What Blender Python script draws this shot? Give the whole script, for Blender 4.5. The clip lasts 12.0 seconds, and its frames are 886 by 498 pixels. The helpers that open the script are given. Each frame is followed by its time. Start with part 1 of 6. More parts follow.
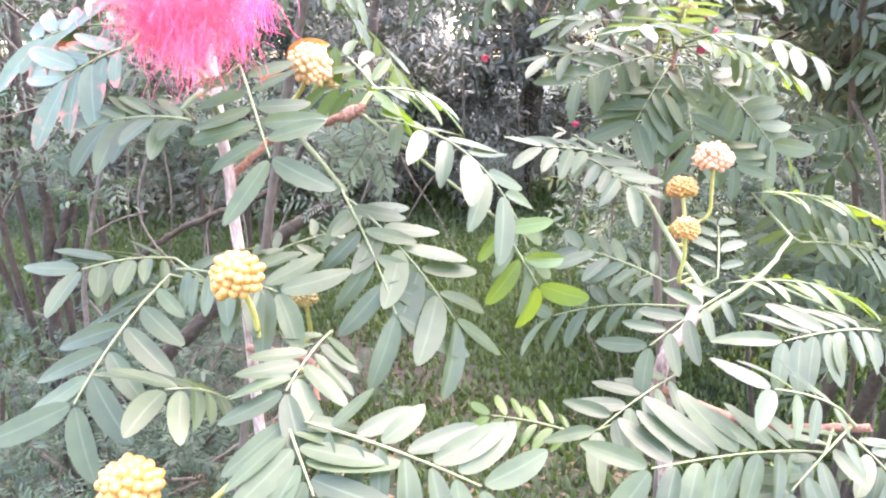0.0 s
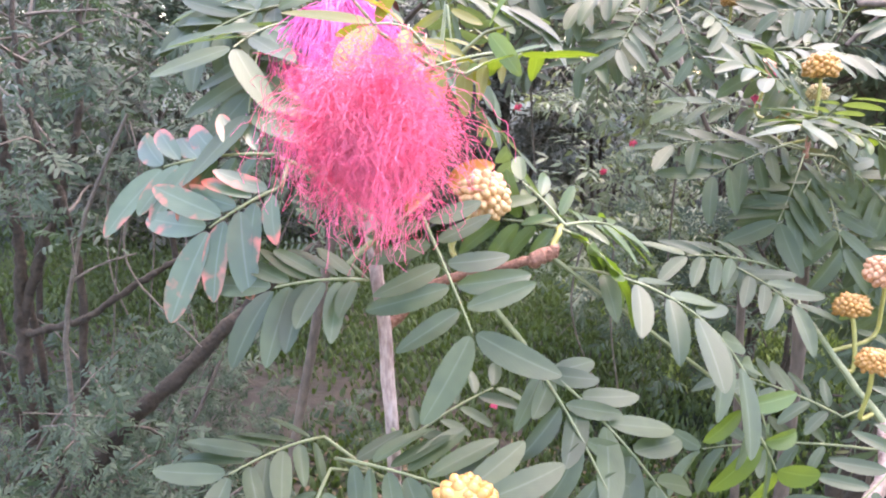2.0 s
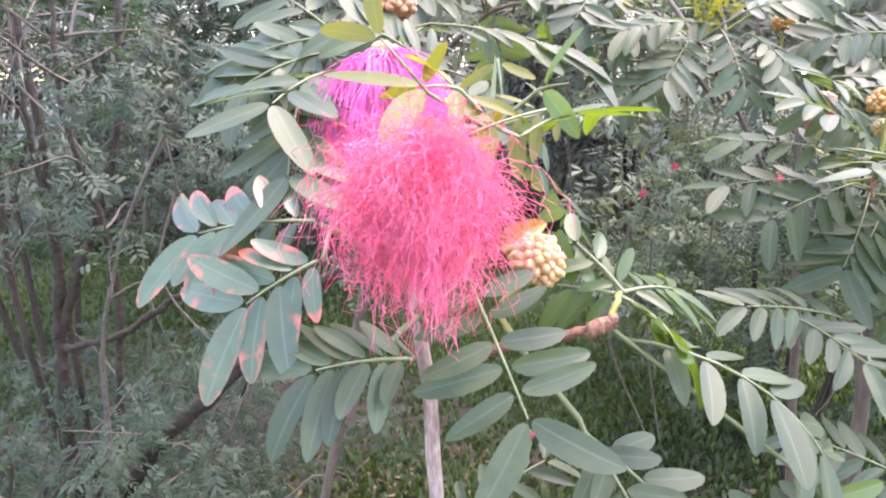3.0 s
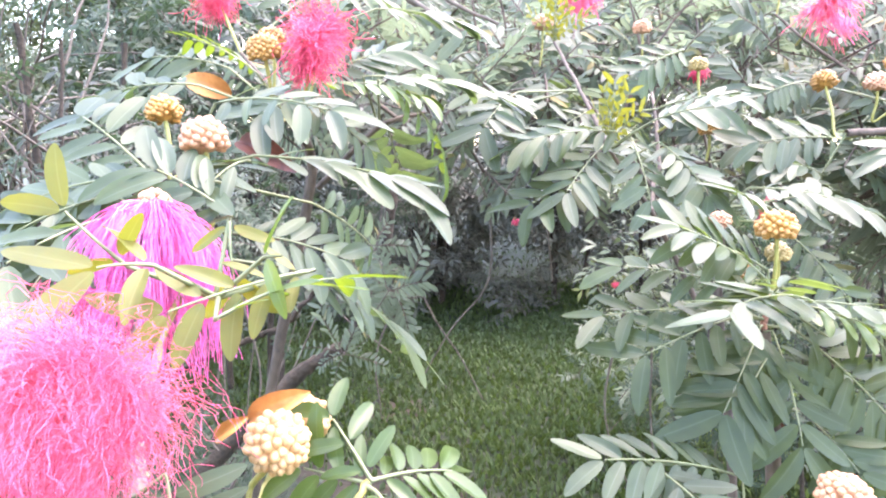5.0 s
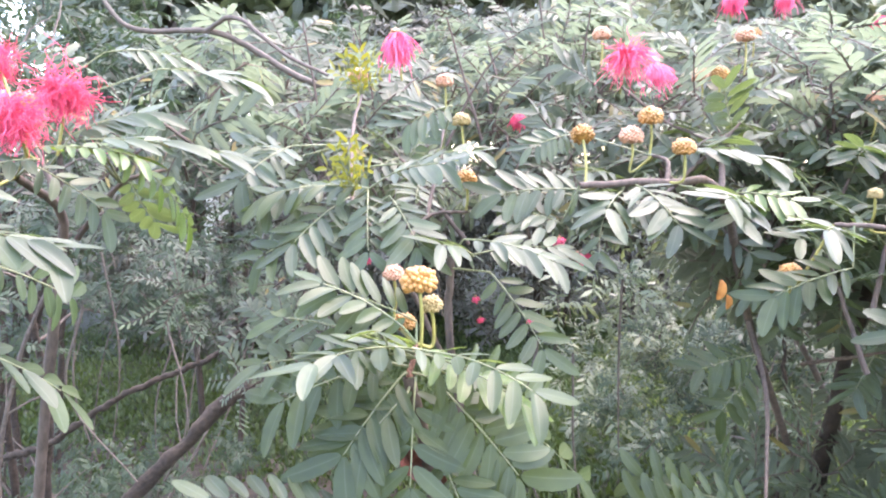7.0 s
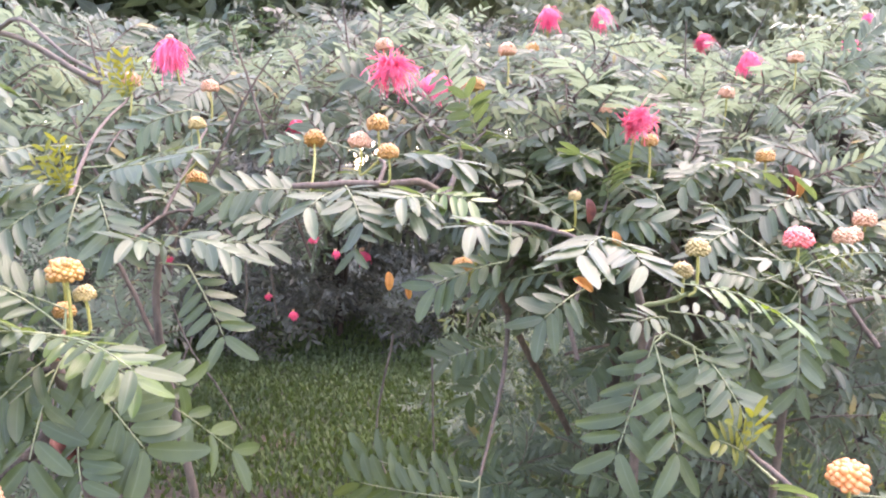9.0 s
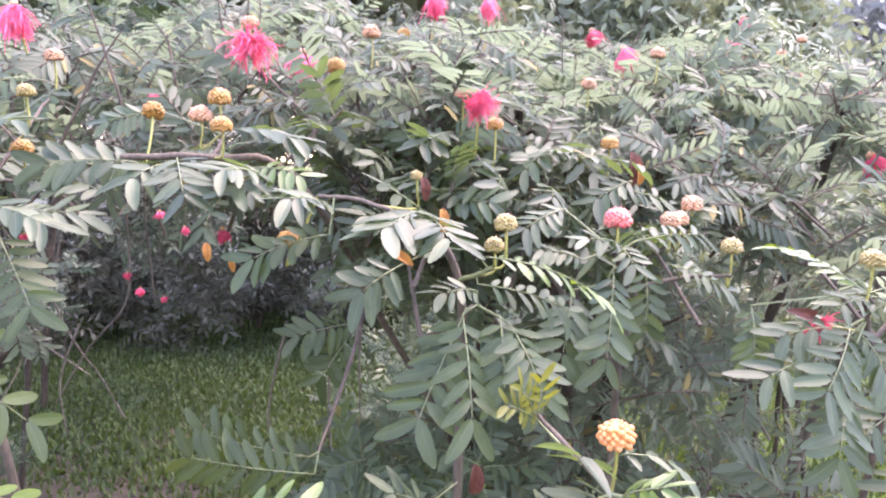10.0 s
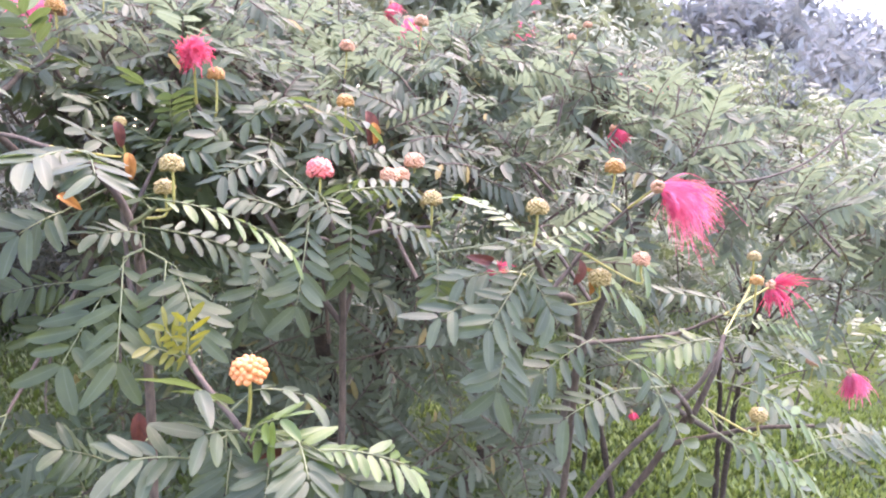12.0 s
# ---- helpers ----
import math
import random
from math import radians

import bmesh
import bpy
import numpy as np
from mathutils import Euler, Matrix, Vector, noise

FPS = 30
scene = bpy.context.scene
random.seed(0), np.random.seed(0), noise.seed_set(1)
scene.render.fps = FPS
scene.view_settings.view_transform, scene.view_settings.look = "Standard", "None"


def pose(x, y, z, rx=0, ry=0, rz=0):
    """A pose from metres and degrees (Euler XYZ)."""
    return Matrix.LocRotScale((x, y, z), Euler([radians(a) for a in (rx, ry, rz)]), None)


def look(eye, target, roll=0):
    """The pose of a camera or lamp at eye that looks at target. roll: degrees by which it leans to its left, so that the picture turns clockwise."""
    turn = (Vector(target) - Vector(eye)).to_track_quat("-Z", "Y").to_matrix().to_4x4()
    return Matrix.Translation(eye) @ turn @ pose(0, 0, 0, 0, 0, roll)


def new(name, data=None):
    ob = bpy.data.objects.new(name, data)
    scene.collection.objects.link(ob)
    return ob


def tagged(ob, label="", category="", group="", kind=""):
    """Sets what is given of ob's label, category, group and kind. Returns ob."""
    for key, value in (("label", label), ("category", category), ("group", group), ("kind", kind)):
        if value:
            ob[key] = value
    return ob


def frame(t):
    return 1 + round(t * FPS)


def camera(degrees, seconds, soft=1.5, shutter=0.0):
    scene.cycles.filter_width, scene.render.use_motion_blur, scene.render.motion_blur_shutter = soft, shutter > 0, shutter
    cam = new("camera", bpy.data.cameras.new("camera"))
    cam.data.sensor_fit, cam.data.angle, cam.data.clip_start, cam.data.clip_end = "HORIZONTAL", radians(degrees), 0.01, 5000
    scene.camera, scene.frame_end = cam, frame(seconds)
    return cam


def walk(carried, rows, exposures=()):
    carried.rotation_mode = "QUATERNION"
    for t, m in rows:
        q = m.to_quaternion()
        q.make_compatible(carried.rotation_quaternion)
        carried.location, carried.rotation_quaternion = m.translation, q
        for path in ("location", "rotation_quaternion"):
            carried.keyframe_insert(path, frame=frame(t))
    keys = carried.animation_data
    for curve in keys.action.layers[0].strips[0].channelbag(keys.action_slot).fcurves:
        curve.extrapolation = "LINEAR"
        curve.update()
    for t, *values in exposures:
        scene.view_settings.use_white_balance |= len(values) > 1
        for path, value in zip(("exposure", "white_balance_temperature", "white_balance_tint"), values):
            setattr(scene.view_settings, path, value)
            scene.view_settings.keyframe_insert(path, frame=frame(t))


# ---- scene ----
cam = camera(63.3, 12.0, soft=2.1)
METRES, EYE, TILT, LEAN, TURN = 0.85, 1.30, -15.0, 0.0, 0.0
ROWS = [
    (0.0, 0.0, 0.0, 0.0, 0.0, 0.0, -0.0),
    (0.5, -0.032, 0.0239, 0.0174, -1.56, 0.03, 0.47),
    (1.0, -0.062, 0.0444, 0.0342, -1.69, -0.33, 1.13),
    (1.5, -0.0848, 0.0569, 0.052, -2.95, 0.13, 0.66),
    (2.0, -0.1049, 0.0676, 0.0679, -3.06, 1.1, 0.26),
    (2.5, -0.1135, 0.08, 0.0813, -1.8, 1.71, 0.13),
    (2.7, -0.1141, 0.0827, 0.0867, -1.29, 1.52, 0.14),
    (4.3, -0.0588, 0.1077, 0.1117, 1.0, 4.95, -0.3),
    (4.5, -0.0469, 0.1114, 0.1191, 0.9, 5.06, -0.47),
    (5.0, -0.0008, 0.1137, 0.1343, 2.03, 7.13, -0.32),
    (5.5, 0.052, 0.1097, 0.1462, 2.8, 8.26, -0.72),
    (6.0, 0.1122, 0.1027, 0.1515, 3.21, 9.18, -1.05),
    (6.5, 0.1659, 0.0933, 0.1485, 2.99, 8.73, -0.69),
    (6.7, 0.1882, 0.0888, 0.1485, 2.72, 8.9, -0.5),
    (8.3, 0.3518, 0.0484, 0.1415, 0.0, 9.7, 0.38),
    (8.5, 0.3735, 0.0448, 0.1392, -0.58, 9.49, 0.33),
    (9.0, 0.4289, 0.0317, 0.1313, -2.79, 9.57, 0.6),
    (9.5, 0.4824, 0.0263, 0.1218, -5.73, 9.22, 0.41),
    (10.0, 0.5247, 0.016, 0.1109, -8.25, 9.06, 0.64),
    (10.5, 0.5692, 0.0099, 0.0967, -10.49, 8.25, 0.95),
    (11.0, 0.6082, 0.0013, 0.0896, -13.46, 8.29, 1.28),
    (11.5, 0.6428, -0.0106, 0.0812, -16.05, 7.86, 1.43),
    (12.0, 0.6773, -0.015, 0.0738, -19.28, 7.55, 1.99),
]
walk(cam, [(t, pose(0, 0, EYE, TILT, LEAN, TURN) @ pose(METRES * x, METRES * y, METRES * z, 90 + pitch, roll, yaw)) for t, x, y, z, yaw, pitch, roll in ROWS],
     [(0.0, 4.28, 7400, 27), (1.0, 4.06, 7400, 24), (1.5, 3.62, 7400, 26), (2.5, 3.48, 7400, 25), (4.5, 3.52, 7300, 24), (5.0, 4.02, 7200, 23), (5.5, 4.11, 7200, 23), (6.0, 3.62, 7200, 24), (6.5, 3.82, 7050, 26), (8.5, 3.86, 7700, 29), (9.5, 3.46, 7350, 34), (10.5, 3.81, 7350, 34), (11.0, 3.80, 7350, 34), (11.5, 3.42, 7350, 34), (12.0, 3.56, 7350, 34)])

# ---- light ----
world = bpy.data.worlds.new("world")
scene.world = world
world.use_nodes = True
wn = world.node_tree.nodes
sky = wn.new("ShaderNodeTexSky")
sky.sky_type = "NISHITA"
sky.sun_disc = False
sky.sun_elevation = radians(66)
sky.sun_rotation = radians(42)
sky.air_density, sky.dust_density, sky.ozone_density = 1.15, 1.3, 1.3
world.node_tree.links.new(sky.outputs[0], wn["Background"].inputs[0])
wn["Background"].inputs[1].default_value = 0.15
sun = new("sun", bpy.data.lights.new("sun", "SUN"))
sun.data.energy, sun.data.angle, sun.data.color = 0.7, radians(55), (1.0, 0.97, 0.93)
sun.matrix_world = look((0.7, 0.35, 3.0), (0, 0, 1.2))


# ---- materials ----
def material(name):
    m = bpy.data.materials.new(name)
    m.use_nodes = True
    m.node_tree.nodes.clear()
    return m, m.node_tree.nodes, m.node_tree.links


def leaf_material(name, top, under, glow, rough=0.48, through_amount=0.33, per_island=False, spots=0.0, wax=0.5, yellowed=0.0):
    """Waxy leaflet: pale midrib, fine side veins, light that comes through from behind."""
    m, n, l = material(name)
    out = n.new("ShaderNodeOutputMaterial")
    uv = n.new("ShaderNodeUVMap")
    sep = n.new("ShaderNodeSeparateXYZ")
    l.new(uv.outputs[0], sep.inputs[0])
    if per_island:
        geo = n.new("ShaderNodeNewGeometry")
        rnd = geo.outputs["Random Per Island"]
    else:
        rnd = n.new("ShaderNodeObjectInfo").outputs["Random"]
    ramp = n.new("ShaderNodeValToRGB")
    ramp.color_ramp.elements[0].color = (*under, 1)
    ramp.color_ramp.elements[1].color = (*top, 1)
    if yellowed:
        ramp.color_ramp.elements[1].position = 1 - yellowed - 0.01
        last = ramp.color_ramp.elements.new(1 - yellowed)
        last.color = (0.24, 0.17, 0.04, 1)
    l.new(rnd, ramp.inputs[0])
    tex = n.new("ShaderNodeTexNoise")
    geo2 = n.new("ShaderNodeNewGeometry")
    tex.inputs["Scale"].default_value = 140
    tex.inputs["Detail"].default_value = 5
    l.new(geo2.outputs["Position"], tex.inputs["Vector"])
    mott = n.new("ShaderNodeMix")
    mott.data_type, mott.blend_type = "RGBA", "MULTIPLY"
    mott.inputs["Factor"].default_value = 0.55
    l.new(ramp.outputs[0], mott.inputs["A"])
    tr = n.new("ShaderNodeValToRGB")
    tr.color_ramp.elements[0].position, tr.color_ramp.elements[1].position = 0.3, 0.7
    tr.color_ramp.elements[0].color, tr.color_ramp.elements[1].color = (0.5, 0.55, 0.5, 1), (1.2, 1.15, 1.0, 1)
    l.new(tex.outputs[0], tr.inputs[0])
    l.new(tr.outputs[0], mott.inputs["B"])
    # midrib at v = 0.5
    d = n.new("ShaderNodeMath"); d.operation = "SUBTRACT"; d.inputs[1].default_value = 0.5
    l.new(sep.outputs[1], d.inputs[0])
    a = n.new("ShaderNodeMath"); a.operation = "ABSOLUTE"
    l.new(d.outputs[0], a.inputs[0])
    rib = n.new("ShaderNodeMapRange")
    rib.inputs[1].default_value, rib.inputs[2].default_value = 0.015, 0.05
    rib.inputs[3].default_value, rib.inputs[4].default_value = 0.32, 0.0
    l.new(a.outputs[0], rib.inputs[0])
    mix = n.new("ShaderNodeMix"); mix.data_type = "RGBA"
    l.new(rib.outputs[0], mix.inputs["Factor"])
    l.new(mott.outputs["Result"], mix.inputs["A"])
    mix.inputs["B"].default_value = (*[min(1, c * 1.6 + 0.06) for c in top], 1)
    # slanting side veins
    slant = n.new("ShaderNodeMath"); slant.operation = "MULTIPLY_ADD"
    slant.inputs[1].default_value = -0.9
    l.new(a.outputs[0], slant.inputs[0]); l.new(sep.outputs[0], slant.inputs[2])
    wave = n.new("ShaderNodeMath"); wave.operation = "MULTIPLY"; wave.inputs[1].default_value = 62
    l.new(slant.outputs[0], wave.inputs[0])
    sine = n.new("ShaderNodeMath"); sine.operation = "SINE"
    l.new(wave.outputs[0], sine.inputs[0])
    addh = n.new("ShaderNodeMath"); addh.operation = "MULTIPLY_ADD"; addh.inputs[1].default_value = 2.0
    l.new(tex.outputs[0], addh.inputs[0]); l.new(sine.outputs[0], addh.inputs[2])
    bump = n.new("ShaderNodeBump")
    bump.inputs["Strength"].default_value, bump.inputs["Distance"].default_value = 0.05, 0.0002
    l.new(addh.outputs[0], bump.inputs["Height"])
    colour = mix.outputs["Result"]
    if spots:
        st = n.new("ShaderNodeTexNoise"); st.inputs["Scale"].default_value = 120; st.inputs["Detail"].default_value = 3
        l.new(geo2.outputs["Position"], st.inputs["Vector"])
        edge = n.new("ShaderNodeMath"); edge.operation = "MULTIPLY_ADD"; edge.inputs[1].default_value = 0.35
        tipward = n.new("ShaderNodeMath"); tipward.operation = "MULTIPLY_ADD"; tipward.inputs[1].default_value = 0.22
        l.new(sep.outputs[0], tipward.inputs[0]); l.new(st.outputs[0], tipward.inputs[2])
        l.new(a.outputs[0], edge.inputs[0]); l.new(tipward.outputs[0], edge.inputs[2])
        th = n.new("ShaderNodeMapRange")
        th.inputs[1].default_value, th.inputs[2].default_value = 0.95 - spots, 1.12 - spots
        l.new(edge.outputs[0], th.inputs[0])
        sm = n.new("ShaderNodeMix"); sm.data_type = "RGBA"
        l.new(th.outputs[0], sm.inputs["Factor"]); l.new(colour, sm.inputs["A"])
        sm.inputs["B"].default_value = (0.55, 0.12, 0.09, 1)
        colour = sm.outputs["Result"]
    p = n.new("ShaderNodeBsdfPrincipled")
    l.new(colour, p.inputs["Base Color"])
    gloss = n.new("ShaderNodeMapRange")
    gloss.inputs[3].default_value, gloss.inputs[4].default_value = rough - 0.07, rough + 0.1
    l.new(tex.outputs[0], gloss.inputs[0])
    l.new(gloss.outputs[0], p.inputs["Roughness"])
    p.inputs["IOR"].default_value = 1.5
    p.inputs["Specular IOR Level"].default_value = wax
    l.new(bump.outputs[0], p.inputs["Normal"])
    t = n.new("ShaderNodeBsdfTranslucent")
    t.inputs[0].default_value = (*glow, 1)
    ms = n.new("ShaderNodeMixShader")
    ms.inputs[0].default_value = through_amount
    l.new(p.outputs[0], ms.inputs[1]); l.new(t.outputs[0], ms.inputs[2])
    l.new(ms.outputs[0], out.inputs[0])
    return m


def plain_material(name, low, high, scale, rough=0.7, bump=0.3, depth=0.001, random_tint=0.0, through_colour=None, stretch=(1, 1, 1), local=False):
    """Two colours in noise at two scales with relief."""
    m, n, l = material(name)
    out = n.new("ShaderNodeOutputMaterial")
    if local:
        src = n.new("ShaderNodeTexCoord").outputs["Object"]
    else:
        src = n.new("ShaderNodeNewGeometry").outputs["Position"]
    mp = n.new("ShaderNodeMapping")
    mp.inputs["Scale"].default_value = stretch
    l.new(src, mp.inputs[0])
    t1 = n.new("ShaderNodeTexNoise"); t1.inputs["Scale"].default_value = scale; t1.inputs["Detail"].default_value = 8
    t2 = n.new("ShaderNodeTexNoise"); t2.inputs["Scale"].default_value = scale * 0.13; t2.inputs["Detail"].default_value = 4
    l.new(mp.outputs[0], t1.inputs["Vector"]); l.new(mp.outputs[0], t2.inputs["Vector"])
    ad = n.new("ShaderNodeMath"); ad.operation = "MULTIPLY_ADD"; ad.inputs[1].default_value = 0.6
    half = n.new("ShaderNodeMath"); half.operation = "MULTIPLY"; half.inputs[1].default_value = 0.4
    l.new(t2.outputs[0], half.inputs[0])
    l.new(t1.outputs[0], ad.inputs[0]); l.new(half.outputs[0], ad.inputs[2])
    r = n.new("ShaderNodeValToRGB")
    r.color_ramp.elements[0].position, r.color_ramp.elements[1].position = 0.35, 0.65
    r.color_ramp.elements[0].color, r.color_ramp.elements[1].color = (*low, 1), (*high, 1)
    l.new(ad.outputs[0], r.inputs[0])
    colour = r.outputs[0]
    if random_tint:
        info = n.new("ShaderNodeNewGeometry")
        hsv = n.new("ShaderNodeHueSaturation")
        mr = n.new("ShaderNodeMapRange")
        mr.inputs[3].default_value, mr.inputs[4].default_value = 1 - random_tint, 1 + random_tint
        l.new(info.outputs["Random Per Island"], mr.inputs[0])
        l.new(mr.outputs[0], hsv.inputs["Value"]); l.new(colour, hsv.inputs["Color"])
        colour = hsv.outputs[0]
    b = n.new("ShaderNodeBump"); b.inputs["Strength"].default_value, b.inputs["Distance"].default_value = bump, depth
    l.new(t1.outputs[0], b.inputs["Height"])
    p = n.new("ShaderNodeBsdfPrincipled")
    l.new(colour, p.inputs["Base Color"]); l.new(b.outputs[0], p.inputs["Normal"])
    p.inputs["Roughness"].default_value = rough
    last = p
    if through_colour:
        t = n.new("ShaderNodeBsdfTranslucent"); t.inputs[0].default_value = (*through_colour, 1)
        ms = n.new("ShaderNodeMixShader"); ms.inputs[0].default_value = 0.4
        l.new(p.outputs[0], ms.inputs[1]); l.new(t.outputs[0], ms.inputs[2])
        last = ms
    l.new(last.outputs[0], out.inputs[0])
    return m


# Haze of distance is painted into these two leaf colours.
HAZE_LEAF = leaf_material("leaf_painted_haze", (0.24, 0.265, 0.2), (0.16, 0.18, 0.135), (0.25, 0.29, 0.15), per_island=True, rough=0.6)
BLUE_HAZE_LEAF = leaf_material("leaf_painted_blue_haze", (0.27, 0.285, 0.31), (0.19, 0.2, 0.225), (0.25, 0.27, 0.26), per_island=True, rough=0.7)
GOLD = leaf_material("leaf_gold", (0.15, 0.15, 0.035), (0.12, 0.13, 0.035), (0.25, 0.24, 0.015), through_amount=0.5)
# Light green leaf, paled further by distance haze mixed into its colour.
PALE_HAZED_LEAF = leaf_material("leaf_pale_hazed", (0.14, 0.17, 0.1), (0.085, 0.105, 0.065), (0.2, 0.24, 0.09), per_island=True, rough=0.45)
LEAF = leaf_material("leaf_green", (0.08, 0.106, 0.058), (0.034, 0.052, 0.03), (0.12, 0.17, 0.045), rough=0.47, through_amount=0.37, wax=0.48)
FRESH = leaf_material("leaf_fresh", (0.06, 0.1, 0.022), (0.042, 0.075, 0.018), (0.11, 0.18, 0.012), rough=0.4, through_amount=0.42, wax=0.6)
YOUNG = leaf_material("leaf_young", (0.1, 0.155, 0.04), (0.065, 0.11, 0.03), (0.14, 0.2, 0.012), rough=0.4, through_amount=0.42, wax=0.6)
OLIVE = leaf_material("leaf_olive", (0.062, 0.086, 0.038), (0.034, 0.053, 0.024), (0.14, 0.19, 0.035), rough=0.46, through_amount=0.38, wax=0.42)
SPOTTED = leaf_material("leaf_spotted", (0.09, 0.125, 0.078), (0.048, 0.075, 0.045), (0.12, 0.22, 0.05), rough=0.36, spots=0.19, wax=0.7)
FILL = leaf_material("leaf_mass", (0.105, 0.13, 0.09), (0.046, 0.061, 0.042), (0.18, 0.225, 0.14), per_island=True, rough=0.46, through_amount=0.5, wax=0.42, yellowed=0.025)
FERN = leaf_material("leaf_fern", (0.044, 0.068, 0.042), (0.026, 0.041, 0.027), (0.06, 0.1, 0.04), per_island=True, rough=0.55, through_amount=0.3, wax=0.3)
# Darkened leaf: the shade over hedge and high crowns is in the colour.
SHADED_HEDGE = leaf_material("leaf_hedge_shaded", (0.066, 0.068, 0.05), (0.038, 0.04, 0.03), (0.045, 0.052, 0.025), per_island=True, rough=0.55, through_amount=0.2)
FAR = leaf_material("leaf_far", (0.09, 0.112, 0.068), (0.05, 0.064, 0.042), (0.13, 0.17, 0.06), per_island=True, rough=0.45)
RACHIS = plain_material("rachis_green", (0.11, 0.13, 0.06), (0.18, 0.19, 0.09), 300, 0.5, 0.2, 0.0003)
STALK = plain_material("stalk_yellow", (0.2, 0.19, 0.045), (0.3, 0.26, 0.07), 300, 0.5, 0.2, 0.0003)
BARK_PALE = plain_material("bark_pinkish", (0.12, 0.062, 0.054), (0.44, 0.33, 0.3), 600, 0.85, 0.9, 0.001, stretch=(1, 1, 0.3))
BARK = plain_material("bark_grey", (0.04, 0.028, 0.021), (0.12, 0.085, 0.065), 260, 0.85, 0.9, 0.001, stretch=(1, 1, 0.3))
TWIG = plain_material("twig_red_brown", (0.13, 0.05, 0.03), (0.32, 0.15, 0.1), 700, 0.75, 1.0, 0.001)
DARK_BARK = plain_material("bark_dark", (0.012, 0.008, 0.005), (0.048, 0.032, 0.021), 90, 0.95, 1.0, 0.006)
BUD = plain_material("bud_orange", (0.26, 0.115, 0.022), (0.37, 0.19, 0.055), 260, 0.42, 0.15, 0.0003, random_tint=0.15)
BUD_CREAM = plain_material("bud_cream", (0.34, 0.185, 0.075), (0.45, 0.275, 0.13), 260, 0.42, 0.15, 0.0003, random_tint=0.15)
BUD_GREEN = plain_material("bud_olive", (0.2, 0.15, 0.05), (0.3, 0.21, 0.08), 260, 0.45, 0.15, 0.0003, random_tint=0.15)
BUD_PINK = plain_material("bud_pink", (0.33, 0.15, 0.075), (0.44, 0.235, 0.14), 160, 0.42, 0.15, 0.0003, random_tint=0.15)
PUFF = plain_material("stamen_pink", (0.94, 0.085, 0.23), (0.99, 0.32, 0.49), 60, 0.5, 0.0, 0.0003, random_tint=0.3, through_colour=(0.95, 0.06, 0.22))
PUFF_RED = plain_material("stamen_red", (0.74, 0.06, 0.15), (0.9, 0.17, 0.3), 60, 0.5, 0.0, 0.0003, random_tint=0.2, through_colour=(0.9, 0.06, 0.12))
PUFF_MAGENTA = plain_material("stamen_magenta", (0.82, 0.1, 0.48), (0.95, 0.34, 0.72), 60, 0.5, 0.0, 0.0003, random_tint=0.15, through_colour=(0.95, 0.08, 0.35))
BUD_DEEP = plain_material("bud_deep_orange", (0.42, 0.13, 0.035), (0.52, 0.2, 0.07), 260, 0.42, 0.15, 0.0003, random_tint=0.15)
BUD_RED = plain_material("bud_red", (0.55, 0.04, 0.06), (0.6, 0.3, 0.22), 90, 0.42, 0.15, 0.0003, random_tint=0.15)
DRY = plain_material("dry_leaf_orange", (0.3, 0.1, 0.02), (0.5, 0.22, 0.06), 200, 0.7, 0.5, 0.0006)
DRY_RED = plain_material("dry_leaf_dark_red", (0.07, 0.02, 0.018), (0.2, 0.06, 0.04), 200, 0.6, 0.5, 0.0006)
LITTER = plain_material("leaf_litter", (0.045, 0.03, 0.017), (0.12, 0.08, 0.045), 30, 0.9, 0.3, 0.002, random_tint=0.4)
PALE_TWIG = plain_material("twig_pale", (0.05, 0.038, 0.03), (0.12, 0.095, 0.075), 120, 0.85, 0.6, 0.001)
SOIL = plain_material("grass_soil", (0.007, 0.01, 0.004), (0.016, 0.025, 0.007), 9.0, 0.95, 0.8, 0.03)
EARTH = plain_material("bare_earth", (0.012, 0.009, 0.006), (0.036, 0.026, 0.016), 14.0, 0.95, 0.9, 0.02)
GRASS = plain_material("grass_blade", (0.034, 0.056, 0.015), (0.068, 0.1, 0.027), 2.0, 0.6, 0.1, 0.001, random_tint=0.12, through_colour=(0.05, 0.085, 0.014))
# Same lawn grass, with the sunlight of the open side painted in.
SUNLIT_GRASS = plain_material("sunlit_grass_blade", (0.13, 0.17, 0.04), (0.21, 0.26, 0.075), 2.0, 0.6, 0.1, 0.001, random_tint=0.12, through_colour=(0.11, 0.16, 0.03))


# ---- builders ----
def hang(ob, parent):
    """Makes ob a part of parent without moving it."""
    if parent:
        ob.parent = parent
        if not parent.parent:
            ob.matrix_parent_inverse = Matrix.Translation(-parent.location)


def part(name, bm, mat, parent, label=""):
    me = bpy.data.meshes.new(name)
    bm.to_mesh(me)
    bm.free()
    me.materials.append(mat)
    for f in me.polygons:
        f.use_smooth = True
    ob = new(name, me)
    hang(ob, parent)
    return tagged(ob, label)


